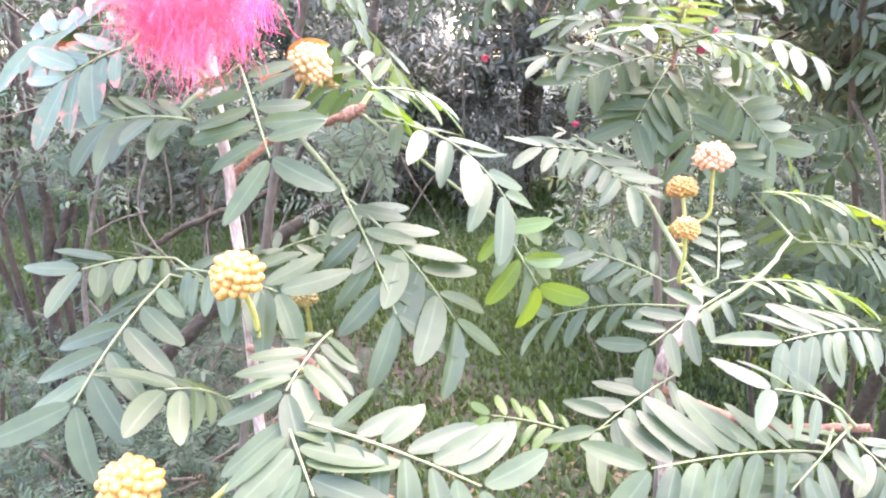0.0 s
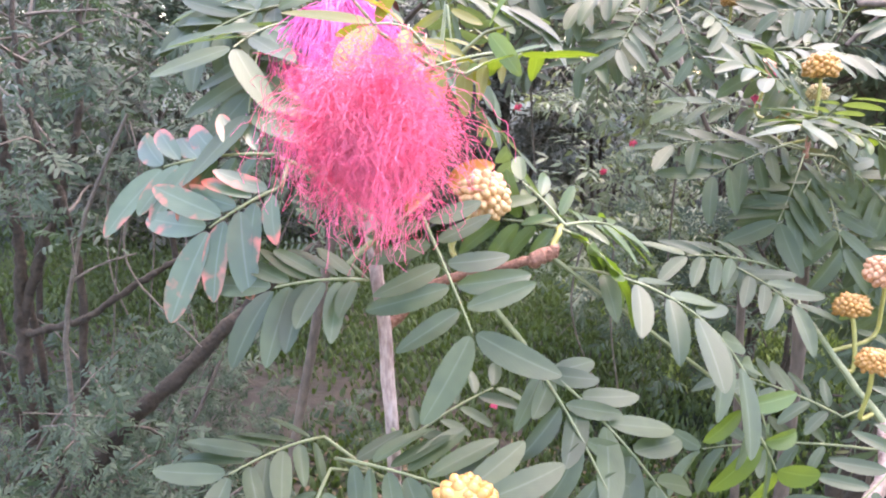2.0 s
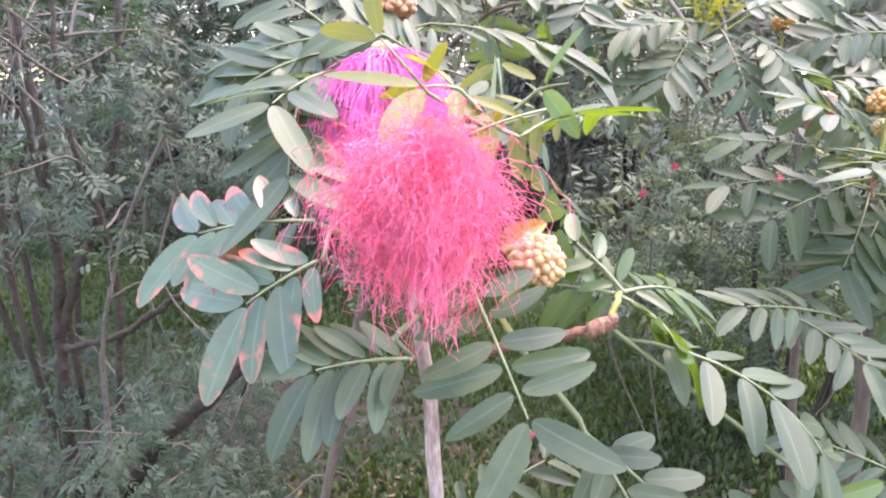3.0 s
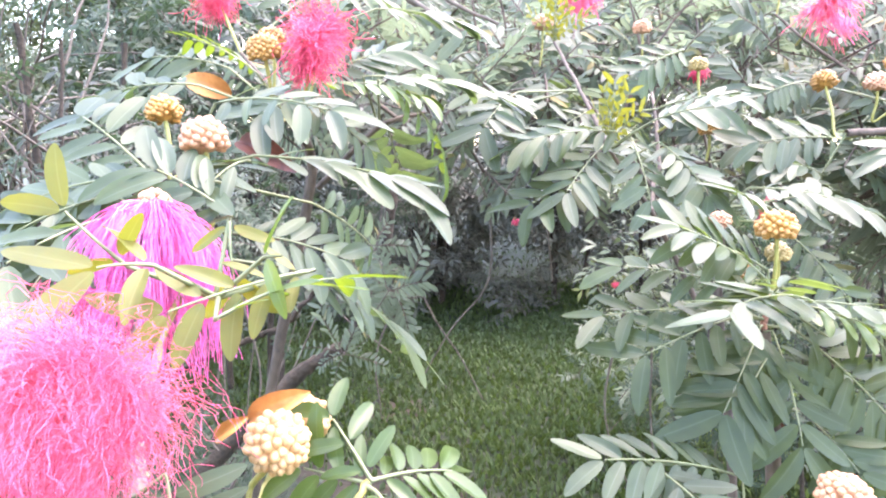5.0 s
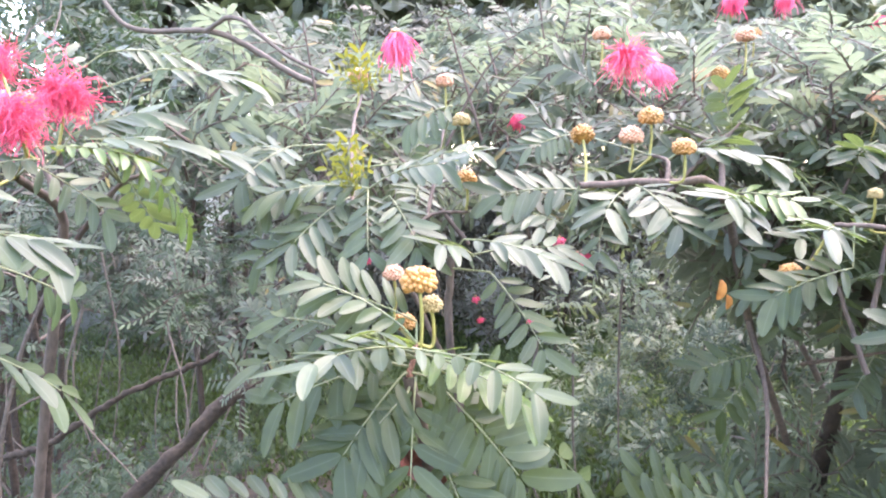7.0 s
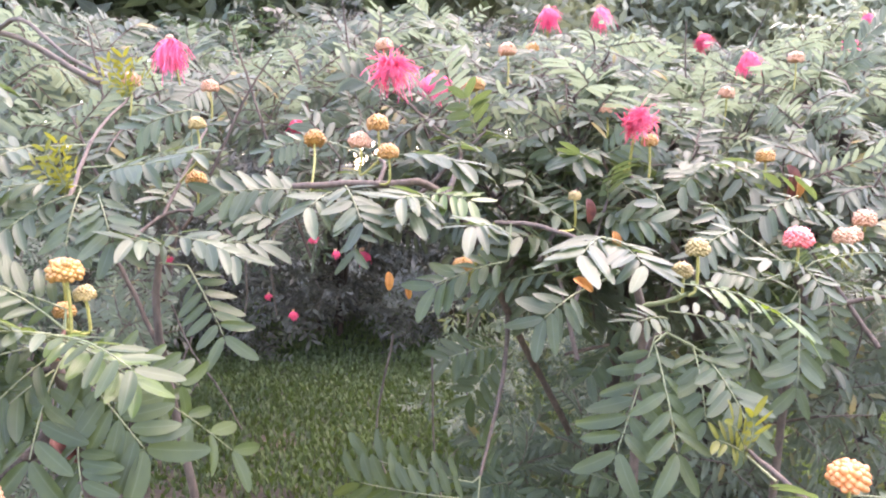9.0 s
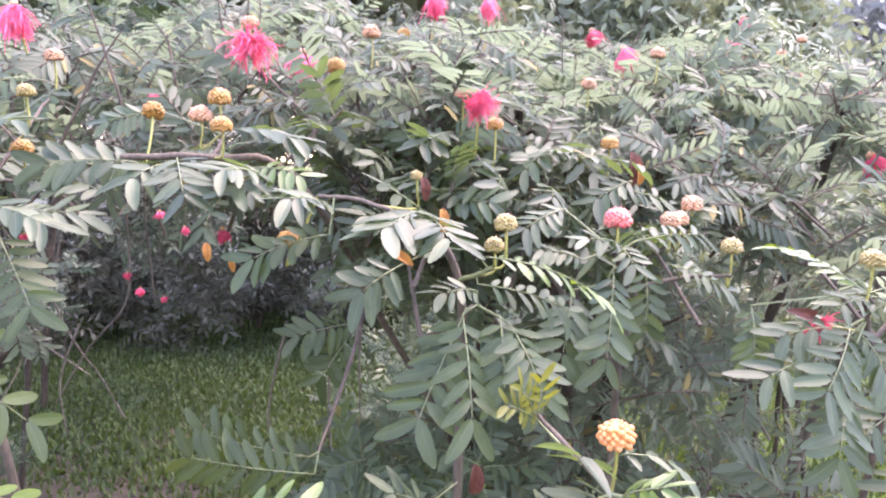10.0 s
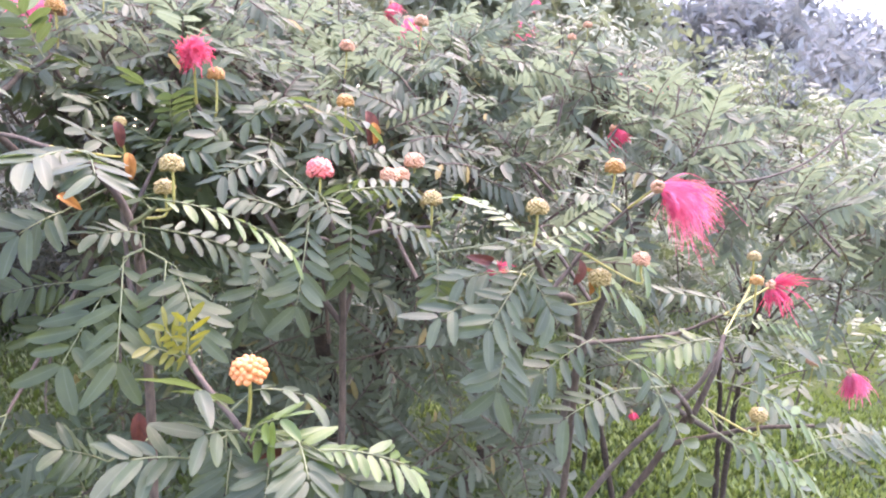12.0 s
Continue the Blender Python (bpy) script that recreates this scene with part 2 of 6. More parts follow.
def arrays_part(name, verts, faces, mat, parent=None, uvs=None, smooth=True):
    """One mesh from numpy arrays of corners and equal-sided faces."""
    verts, faces = np.asarray(verts, dtype=np.float32), np.asarray(faces, dtype=np.int32)
    k = faces.shape[1]
    me = bpy.data.meshes.new(name)
    me.vertices.add(len(verts)); me.vertices.foreach_set("co", verts.ravel())
    me.loops.add(faces.size); me.loops.foreach_set("vertex_index", faces.ravel())
    me.polygons.add(len(faces))
    me.polygons.foreach_set("loop_start", np.arange(0, faces.size, k, dtype=np.int32))
    me.polygons.foreach_set("loop_total", np.full(len(faces), k, dtype=np.int32))
    me.polygons.foreach_set("use_smooth", np.full(len(faces), smooth))
    if uvs is not None:
        lay = me.uv_layers.new(name="UVMap")
        lay.data.foreach_set("uv", np.asarray(uvs, dtype=np.float32)[faces.ravel()].ravel())
    me.update(calc_edges=True)
    me.validate()
    me.materials.append(mat)
    ob = new(name, me)
    hang(ob, parent)
    return ob


def thing(name, label, category, group="", kind="", at=(0, 0, 0)):
    ob = new(name)
    ob.empty_display_size = 0.02
    ob.location = at
    return tagged(ob, label, category, group, kind)


def tube_arrays(points, radii, sides=6):
    """Corners and quads of a tapered tube along points."""
    pts = [Vector(p) for p in points]
    V, F = [], []
    ref = Vector((0.31, 0.87, 0.39))
    for i, p in enumerate(pts):
        d = (pts[min(i + 1, len(pts) - 1)] - pts[max(i - 1, 0)]).normalized()
        a = d.cross(ref)
        if a.length < 0.05:
            a = d.cross(Vector((1, 0, 0)))
        a.normalize()
        b = d.cross(a)
        r = radii[i] if hasattr(radii, "__len__") else radii
        for k in range(sides):
            w = 2 * math.pi * k / sides
            V.append(p + a * (math.cos(w) * r) + b * (math.sin(w) * r))
    for i in range(len(pts) - 1):
        for k in range(sides):
            F.append((i * sides + k, i * sides + (k + 1) % sides, (i + 1) * sides + (k + 1) % sides, (i + 1) * sides + k))
    return V, F


def smooth_line(points, steps=5, wobble=0.0, rng=random):
    """A rounded line through points (Catmull-Rom)."""
    P = [Vector(p) for p in points]
    P = [P[0] * 2 - P[1]] + P + [P[-1] * 2 - P[-2]]
    out = []
    for i in range(1, len(P) - 2):
        for s in range(steps):
            t = s / steps
            a, b, c, d = P[i - 1], P[i], P[i + 1], P[i + 2]
            q = 0.5 * ((2 * b) + (c - a) * t + (2 * a - 5 * b + 4 * c - d) * t * t + (3 * b - a - 3 * c + d) * t ** 3)
            if wobble:
                q += Vector((rng.uniform(-1, 1), rng.uniform(-1, 1), rng.uniform(-1, 1))) * wobble
            out.append(q)
    out.append(P[-2])
    return out


# Leaflet outline: oblong with near-parallel sides, slightly lopsided, blunt at both ends.
def leaflet_grid(stations, columns, width=0.36, fold=0.10, curl=0.08, skew=0.06, twist=0.0):
    V, UV, F = [], [], []
    for i in range(stations):
        u = 0.5 - 0.5 * math.cos(math.pi * i / (stations - 1))
        x = 2 * min(1.0, u ** 0.9) - 1
        w = 0.5 * width * max(0.0, 1 - abs(x) ** 2.2) ** 0.58
        if i == 0:
            w = 0.5 * width * 0.14
        if i == stations - 1:
            w = 0.5 * width * 0.08
        for j in range(columns):
            v = j / (columns - 1)
            c = 2 * v - 1
            y = c * w * (1 + (0.16 if c > 0 else -0.1)) + skew * width * math.sin(math.pi * u)
            z = fold * abs(c) * w * 2 - curl * u * u + twist * c * w * (u - 0.5)
            V.append((u, y, z))
            UV.append((u, v))
    for i in range(stations - 1):
        for j in range(columns - 1):
            a = i * columns + j
            F.append((a, a + columns, a + columns + 1, a + 1))
    return np.array(V), np.array(UV), np.array(F)


LEAFLETS = {}


def leaflet_mesh(mat, side, kind):
    """Shared meshes of the leaflets that are parts: mirrored pairs in four shapes."""
    key = (mat.name, side, kind)
    if key not in LEAFLETS:
        width, fold, curl, twist = ((0.315, 0.08, 0.07, 0.1), (0.285, 0.14, 0.14, -0.25), (0.335, 0.05, 0.03, 0.4), (0.3, 0.18, 0.2, 0.6))[kind]
        V, UV, F = leaflet_grid(9, 5, width, fold, curl, 0.06, twist)
        V = V * np.array((1, side, 1))
        if side < 0:
            F = F[:, ::-1]
        ob = arrays_part("leaflet", V, F, mat, None, UV)
        LEAFLETS[key] = ob.data
        bpy.data.objects.remove(ob)
    return LEAFLETS[key]


def pinna_frames(base, tip, face, bow, n, size, rng, droop=0.12, spread=66, jitter=1.0, skew=0):
    """Line of the midrib and the poses of the leaflets of one pinna."""
    base, tip, face = Vector(base), Vector(tip), Vector(face)
    d = tip - base
    length = d.length
    side = d.cross(face)
    if side.length < 1e-6:
        side = d.cross(Vector((1, 0.2, 0)))
    side.normalize()
    nrm = side.cross(d).normalized()
    line = [base + d * t + nrm * (bow * length * 4 * t * (1 - t)) for t in [i / 10 for i in range(11)]]
    poses = []
    for i in range(n):
        t = 0.14 + 0.86 * i / max(1, n - 1)
        p = base + d * t + nrm * (bow * length * 4 * t * (1 - t))
        tan = (d + nrm * (bow * length * 4 * (1 - 2 * t))).normalized()
        up = side.cross(tan).normalized()
        last = i == n - 1
        grow = 0.66 + 0.34 * min(1, t * 1.5) + (0.08 if last else 0)
        for sgn in (1, -1):
            ang = radians((42 if last else spread - 12 * t) + sgn * skew + rng.uniform(-7, 7) * jitter)
            dr = droop + rng.uniform(-0.12, 0.12) * jitter
            x = (tan * math.cos(ang) + side * (sgn * math.sin(ang)) - up * dr).normalized()
            roll = rng.uniform(-0.25, 0.25) * jitter
            z0 = (up + side * (sgn * 0.12) + tan * roll)
            y = z0.cross(x).normalized()
            z = x.cross(y)
            s = size * grow * rng.uniform(0.86, 1.12)
            m = Matrix((x, y, z)).transposed().to_4x4()
            m.translation = p + x * 0.0015
            poses.append((m @ Matrix.Diagonal((s, s, s, 1)), 1 if sgn > 0 else -1))
    return line, poses


def compound_leaf(parent, base, tip, n=7, size=0.03, face=(0, -0.55, 1), bow=0.06, mat=None, droop=0.12, stem=None, skew=0, seed=0, label="", spread=66):
    """A pinna whose leaflets are parts: its midrib, with the stalk that joins it to the shoot."""
    mat = mat or LEAF
    rng = random.Random(hash((round(base[0] * 1000), round(tip[0] * 1000), round(tip[2] * 1000), seed)))
    line, poses = pinna_frames(base, tip, face, bow, n, size, rng, droop, spread, 1.5, skew)
    if stem:
        line = [Vector(stem)] + line
    V, F = tube_arrays(line, [0.0009] + [0.0007 - 0.0004 * i / len(line) for i in range(1, len(line))], 5)
    leaf = tagged(arrays_part("compound_leaf", V, F, RACHIS, parent), label)
    for i, (m, sgn) in enumerate(poses):
        ob = new("leaflet", leaflet_mesh(mat, sgn, rng.choice((0, 0, 1, 2, 3))))
        hang(ob, leaf)
        ob.matrix_basis = m
    return leaf


class Mass:
    """Gathers many small leaves into one mesh."""

    def __init__(self, stations=5, columns=3, ribs=True):
        self.ribs = ribs
        self.unit = leaflet_grid(stations, columns, 0.28, 0.14, 0.12)
        self.V, self.F, self.UV, self.count = [], [], [], 0
        self.tv, self.tf, self.tc = [], [], 0
        self.btv, self.btf, self.btc = [], [], 0

    def leaf(self, m, sgn):
        V, UV, F = self.unit
        a = np.array(m)
        P = (V * np.array((1, sgn, 1))) @ a[:3, :3].T + a[:3, 3]
        self.V.append(P); self.UV.append(UV); self.F.append(F + self.count)
        self.count += len(P)

    def pinna(self, base, tip, face, bow, n, size, rng, droop=0.15, jitter=1.0):
        line, poses = pinna_frames(base, tip, face, bow, n, size, rng, droop, rng.uniform(50, 76), jitter)
        for m, s in poses:
            self.leaf(m, s)
        if self.ribs:
            self.twig(line[::2], [0.0009] * 6, 3)

    def twig(self, line, radii, sides=4):
        V, F = tube_arrays(line, radii, sides)
        self.tv.extend(V); self.tf.extend([tuple(i + self.tc for i in f) for f in F]); self.tc += len(V)

    def finish(self, name, parent, mat, twig_name, twig_mat):
        made = []
        if self.V:
            made.append(tagged(arrays_part(name, np.concatenate(self.V), np.concatenate(self.F), mat, parent, np.concatenate(self.UV)), kind="stuff"))
        if self.tv:
            self.btv.append(np.array([tuple(v) for v in self.tv])); self.btf.append(np.array(self.tf) + self.btc)
        if self.btv:
            made.append(tagged(arrays_part(twig_name, np.concatenate(self.btv), np.concatenate(self.btf), twig_mat, parent), kind="stuff"))
        return made


def stem_part(name, parent, points, r0, r1, mat):
    """A tapering stem with slight knees and swellings."""
    rg = random.Random(len(points) * 7 + round(points[-1][0] * 1000))
    thick = r0 > 0.008
    line = smooth_line(points, 12 if thick else 7, 0.0035 if thick else 0.0005, rg)
    n = len(line)
    low, high = (0.86, 1.16) if thick else (0.96, 1.05)
    V, F = tube_arrays(line, [(r0 + (r1 - r0) * i / (n - 1)) * rg.uniform(low, high) for i in range(n)], 9)
    if thick:
        V = [v + Vector((rg.gauss(0, 1), rg.gauss(0, 1), rg.gauss(0, 1))) * (r1 * 0.12) for v in V]
    return arrays_part(name, np.array([tuple(v) for v in V]), F, mat, parent)


class Template:
    """A leafy shoot kept as arrays, to be set down many times in a mass."""

    def __init__(self, seed, size=0.029, length=0.09, count=7, droop=0.35, stations=5, columns=3, pairs=(5, 6, 7, 7, 8), ribs=True):
        m = Mass(stations, columns, ribs)
        shoot(m, (0, 0, 0), (0, 0, 1), random.Random(seed), count, length, size, droop, pairs=pairs)
        self.V, self.F, self.UV = np.concatenate(m.V), np.concatenate(m.F), np.concatenate(m.UV)
        self.tv, self.tf = np.array([tuple(v) for v in m.tv]), np.array(m.tf)


def set_down(mass, template, at, axis, turn, scale):
    q = (Vector(axis).to_track_quat("Z", "Y").to_matrix() @ Matrix.Rotation(turn, 3, "Z")) * scale
    R = np.array(q)
    P = template.V @ R.T + np.array(at)
    mass.V.append(P); mass.UV.append(template.UV); mass.F.append(template.F + mass.count)
    mass.count += len(P)
    T = template.tv @ R.T + np.array(at)
    mass.btv.append(T); mass.btf.append(template.tf + mass.btc); mass.btc += len(T)


def shoot(mass, at, axis, rng, count=6, length=0.085, size=0.027, droop=0.35, jitter=1.7, pairs=(5, 6, 7, 7, 8)):
    """A leafy shoot tip: pinnae all round, in pairs, bending outward."""
    at, axis = Vector(at), Vector(axis).normalized()
    a = axis.cross(Vector((0.3, 0.9, 0.2))).normalized()
    b = axis.cross(a)
    turn = rng.uniform(0, 6.28)
    mass.twig([at - axis * 0.09, at - axis * 0.04, at], [0.0022, 0.0018, 0.0013])
    for i in range(count):
        w = turn + i * 2.4
        out = a * math.cos(w) + b * math.sin(w)
        k = i / max(1, count - 1)
        start = at - axis * (0.05 * k)
        l = length * rng.uniform(0.75, 1.15) * (0.7 + 0.3 * k)
        way = (out + axis * (0.55 - 0.5 * k)).normalized()
        tip = start + way * l + Vector((0, 0, -droop * l * rng.uniform(0.3, 1.2)))
        lean = (way.x * -0.1 + rng.gauss(0, 0.4), way.y * -0.1 + rng.gauss(-0.25, 0.45), 1)
        mass.pinna(start, tip, lean, rng.uniform(0.0, 0.16), rng.choice(pairs), size * rng.uniform(0.75, 1.2), rng, rng.uniform(-0.1, 0.4), jitter)


BEADS = {}


def bead_mesh(mat):
    if mat.name not in BEADS:
        bm = bmesh.new()
        bmesh.ops.create_icosphere(bm, subdivisions=2, radius=1)
        me = bpy.data.meshes.new("bud")
        bm.to_mesh(me)
        bm.free()
        me.materials.append(mat)
        for f in me.polygons:
            f.use_smooth = True
        BEADS[mat.name] = me
    return BEADS[mat.name]


def bud_head(parent, at, size=0.019, foot=None, root=None, mat=None, count=105, squash=0.86, label="", pieces=False):
    """A round head of many tight flower buds on its stalk; the buds of near heads are parts."""
    mat = mat or BUD
    at = Vector(at)
    rng = random.Random(hash((round(at.x * 1000), round(at.z * 1000))))
    foot = Vector(foot) if foot else at + Vector((rng.uniform(-0.004, 0.004), rng.uniform(-0.002, 0.006), -0.04))
    way = [foot, (foot + at) / 2 + Vector((0.0012, 0, 0)), at]
    if root and (Vector(root) - foot).length > 0.004:
        way = [Vector(root)] + way
    V, F = tube_arrays(smooth_line(way, 4), 0.0011, 6)
    head = tagged(arrays_part("bud_head", V, F, STALK, parent), label)
    R = size / 2
    quat = (at - foot).normalized().to_track_quat("Z", "Y")
    r = R * 2.0 / math.sqrt(count)
    joined = bmesh.new()
    for i in range(count):
        z = 1 - 2 * (i + 0.5) / count
        if z < -0.55:
            continue
        w = i * 2.399963
        q = math.sqrt(max(0, 1 - z * z))
        d = quat @ (Vector((q * math.cos(w), q * math.sin(w), z * squash)) + Vector((rng.gauss(0, 0.03), rng.gauss(0, 0.03), rng.gauss(0, 0.03))))
        grow = rng.uniform(0.86, 1.1)
        out = R - r * 1.3 + rng.uniform(-0.06, 0.06) * R
        m = Matrix.Translation(at + d * out) @ d.to_track_quat("Z", "Y").to_matrix().to_4x4() @ Matrix.Diagonal((r * grow, r * grow, r * 1.6 * grow, 1))
        if pieces:
            ob = new("bud", bead_mesh(mat))
            hang(ob, head)
            ob.matrix_basis = m
        else:
            bmesh.ops.create_icosphere(joined, subdivisions=1, radius=1, matrix=m)
    bmesh.ops.create_icosphere(joined, subdivisions=2, radius=R * 0.72, matrix=Matrix.Translation(at + (quat @ Vector((0, 0, 0.12 * R)))))
    if pieces:
        part("bud_core", joined, mat, head)
    else:
        tagged(part("bud_ball", joined, mat, head), kind="stuff")
    return head


def dry_leaf(parent, at, way, length, mat, face=(0, -1, 0.3), curl=0.5):
    """A withered, rolled-up leaflet."""
    V, UV, F = leaflet_grid(10, 7, 0.42, 0.6, curl, 0.05, 1.2)
    x = Vector(way).normalized()
    y = Vector(face).cross(x).normalized()
    m = Matrix((x, y, x.cross(y))).transposed().to_4x4()
    m.translation = Vector(at)
    a = np.array(m)
    P = (V * length) @ a[:3, :3].T + a[:3, 3]
    return tagged(arrays_part("dry_leaf", P, F, mat, parent, UV), "withered rolled brown leaf")


def puff(parent, at, axis=(0, 0, -1), length=0.045, spread=1.2, count=260, mat=None, droop=0.5, curl=0.2, foot=None, radius=0.00025, label="", segments=8, seed=0, ragged=1.0, lock=0.0):
    """A powder-puff flower: a tuft of long thin stamens on a small green head."""
    mat = mat or PUFF
    at, axis = Vector(at), Vector(axis).normalized()
    rng = random.Random(hash((round(at.x * 1000), round(at.z * 1000), seed)))
    foot = Vector(foot) if foot else at + Vector((0, 0.004, -0.03))
    V, F = tube_arrays([foot, (foot + at) / 2, at], 0.0012, 6)
    flower = tagged(arrays_part("powder_puff_flower", V, F, STALK, parent), label)
    bm = bmesh.new()
    cup = min(1, length / 0.02)
    for i in range(26):
        d = Vector((rng.gauss(0, 1), rng.gauss(0, 1), rng.gauss(0, 1))).normalized()
        bmesh.ops.create_icosphere(bm, subdivisions=1, radius=0.0022 * cup, matrix=Matrix.Translation(at + d * (0.0045 * cup)))
    part("calyx", bm, BUD_PINK, flower)
    quat = axis.to_track_quat("Z", "Y")
    AV, AF, c = [], [], 0
    tufts = [(spread * math.sqrt(rng.random()), rng.uniform(0, 6.283)) for k in range(max(24, count // 26))]
    bends = [Vector((rng.gauss(0, 1), rng.gauss(0, 1), rng.gauss(0, 1))) * curl * 0.7 for k in tufts]
    reach = [rng.uniform(0.6, 0.98) if rng.random() < 0.72 else rng.uniform(1.1, 1.55) for k in tufts]
    reach = [0.9 + (r - 0.9) * ragged for r in reach]
    guides = []
    for k, (th, ph) in enumerate(tufts if lock else ()):
        d = quat @ Vector((math.sin(th) * math.cos(ph), math.sin(th) * math.sin(ph), math.cos(th)))
        p, line = at + d * 0.003, []
        for s in range(segments + 1):
            line.append(p.copy())
            d = (d + Vector((0, 0, -droop * 2 / segments * (s / segments + 0.25))) + bends[k] * (1.3 / segments) + Vector((rng.gauss(0, 1), rng.gauss(0, 1), rng.gauss(0, 1))) * curl * 0.05).normalized()
            p = p + d * (length * reach[k] / segments)
        guides.append(line)
    for i in range(count if lock else 0):
        line = guides[i % len(guides)]
        off = Vector((rng.gauss(0, 1), rng.gauss(0, 1), rng.gauss(0, 1))) * lock
        kink = Vector((0, 0, 0))
        far = rng.uniform(0.6, 1.1)
        way = []
        for s, g in enumerate(line):
            k = s / segments
            w = math.sin(math.pi * min(1, k * 0.86)) + 0.12 * k
            way.append(at + (g - at) * (1 + (far - 1) * k) + off * w + kink)
            kink += Vector((rng.gauss(0, 1), rng.gauss(0, 1), rng.gauss(0, 1))) * lock * 0.32
        v, f = tube_arrays(way, [radius * (1 - 0.35 * s / segments) for s in range(segments + 1)], 3)
        AV.extend(v); AF.extend([tuple(k + c for k in q) for q in f]); c += len(v)
    for i in range(0 if lock else count):
        th, ph = tufts[i % len(tufts)]
        th, ph = th + rng.gauss(0, 0.14), ph + rng.gauss(0, 0.16)
        d = quat @ Vector((math.sin(th) * math.cos(ph), math.sin(th) * math.sin(ph), math.cos(th)))
        L = length * reach[i % len(tufts)] * (rng.uniform(0.75, 1.08) if rng.random() > 0.06 else rng.uniform(1.1, 1.5))
        p = at + d * 0.003
        bend = bends[i % len(tufts)] + Vector((rng.gauss(0, 1), rng.gauss(0, 1), rng.gauss(0, 1))) * curl * 0.6
        line = [p.copy()]
        for s in range(segments):
            k = (s + 1) / segments
            d = (d + Vector((0, 0, -1)) * (droop * k / segments * 2) + bend * (k / segments) + Vector((rng.gauss(0, 1), rng.gauss(0, 1), rng.gauss(0, 1))) * curl * 0.22).normalized()
            p = p + d * (L / segments)
            line.append(p.copy())
        v, f = tube_arrays(line, [radius * (1 - 0.35 * s / segments) for s in range(segments + 1)], 3)
        AV.extend(v); AF.extend([tuple(k + c for k in q) for q in f]); c += len(v)
    arrays_part("stamen_tuft", np.array(AV), np.array(AF), mat, flower)
    return flower



# ---- setting ----
def bare_soil(x, y):
    """Above 0 where the lawn is worn down to brown soil under the shrubs."""
    return 0.85 + 0.6 * noise.noise(Vector((x, y, 5)) * 1.6) - math.hypot((x + 1.05) / 1.2, (y - 2.65) / 1.4)


def ground_sheet():
    bm = bmesh.new()
    rings = [0] + [0.15 * k for k in range(1, 38)] + [6.2, 7, 9, 11, 14, 18, 30, 60, 150, 500, 2000]
    prev = None
    for r in rings:
        ring = []
        for k in range(160 if r else 1):
            w = 2 * math.pi * k / 160
            x, y = 0.5 + r * math.cos(w), 0.8 + r * math.sin(w)
            ring.append(bm.verts.new((x, y, 0.05 * noise.noise(Vector((x, y, 0)) * 0.8) if r < 60 else 0)))
        if prev:
            for k in range(160):
                if len(prev) == 1:
                    bm.faces.new((prev[0], ring[k], ring[(k + 1) % 160]))
                else:
                    bm.faces.new((prev[k], ring[k], ring[(k + 1) % 160], prev[(k + 1) % 160]))
        prev = ring
    for f in bm.faces:
        c = f.calc_center_median()
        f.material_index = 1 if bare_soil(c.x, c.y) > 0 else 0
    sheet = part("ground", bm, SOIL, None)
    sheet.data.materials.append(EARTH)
    return tagged(sheet, "green lawn with bare brown soil patches", "ground", kind="structure")


ground_sheet()


def blades(name, count, x0, x1, y0, y1, low, high, mat, label, category, seed, flat=0.0, wide=0.006, keep=None, soft=0.0):
    """Grass blades or fallen leaves over a stretch of ground, thinning out unevenly over its last soft metres."""
    g = np.random.default_rng(seed)
    x, y = g.uniform(x0, x1, count), g.uniform(y0, y1, count)
    if soft:
        rim = np.minimum(np.minimum(x - x0, x1 - x), np.minimum(y - y0, y1 - y)) / soft
        rim += np.array([0.7 * noise.noise(Vector((a, b, 5)) * 1.3) for a, b in zip(x, y)]) * np.clip(rim, 0, 1)
        ok = g.uniform(0, 1, count) < rim
        x, y = x[ok], y[ok]
    if keep:
        ok = np.array([keep(a, b) for a, b in zip(x, y)])
        x, y = x[ok], y[ok]
    n = len(x)
    z = np.array([0.05 * noise.noise(Vector((a, b, 0)) * 0.8) for a, b in zip(x, y)])
    w = g.uniform(0, 6.283, n)
    h = g.uniform(low, high, n)
    lean = g.uniform(0.1, 0.7, n) if not flat else np.full(n, 1.0)
    rise = (1 - flat)
    d = np.stack([np.cos(w), np.sin(w), np.zeros(n)], 1)
    s = np.stack([-np.sin(w), np.cos(w), np.zeros(n)], 1) * (wide * g.uniform(0.6, 1.4, n))[:, None]
    p = np.stack([x, y, z - 0.003], 1)
    up = np.array((0, 0, 1.0))
    mid = p + d * (h * lean * 0.35)[:, None] + up * (h * 0.6 * rise + 0.006 * flat)[:, None]
    tip = p + d * (h * lean)[:, None] + up * (h * rise + 0.004 * flat)[:, None]
    V = np.stack([p - s * 0.7, p + s * 0.7, mid + s, mid - s, tip + s * 0.15, tip - s * 0.15], 1).reshape(-1, 3)
    i = np.arange(n)[:, None] * 6
    F = np.concatenate([i + np.array((0, 1, 2, 3)), i + np.array((3, 2, 4, 5))])
    return tagged(arrays_part(name, V, F, mat), label, category, kind="stuff")


thin = random.Random(9)


def lawn(x, y):
    """Grass thins out with the distance and leaves the soil bare under the shrub."""
    if ((x - 0.6) / 0.95) ** 2 + ((y - 0.95) / 0.7) ** 2 < 1 + 0.3 * noise.noise(Vector((x, y, 3)) * 2):
        return False
    if bare_soil(x, y) > thin.uniform(-0.2, 0.6):
        return False
    far = math.hypot(x - 0.8, y - 2.8)
    return thin.random() < 1.25 * math.exp(-(far / 4.2) ** 2) + 0.06


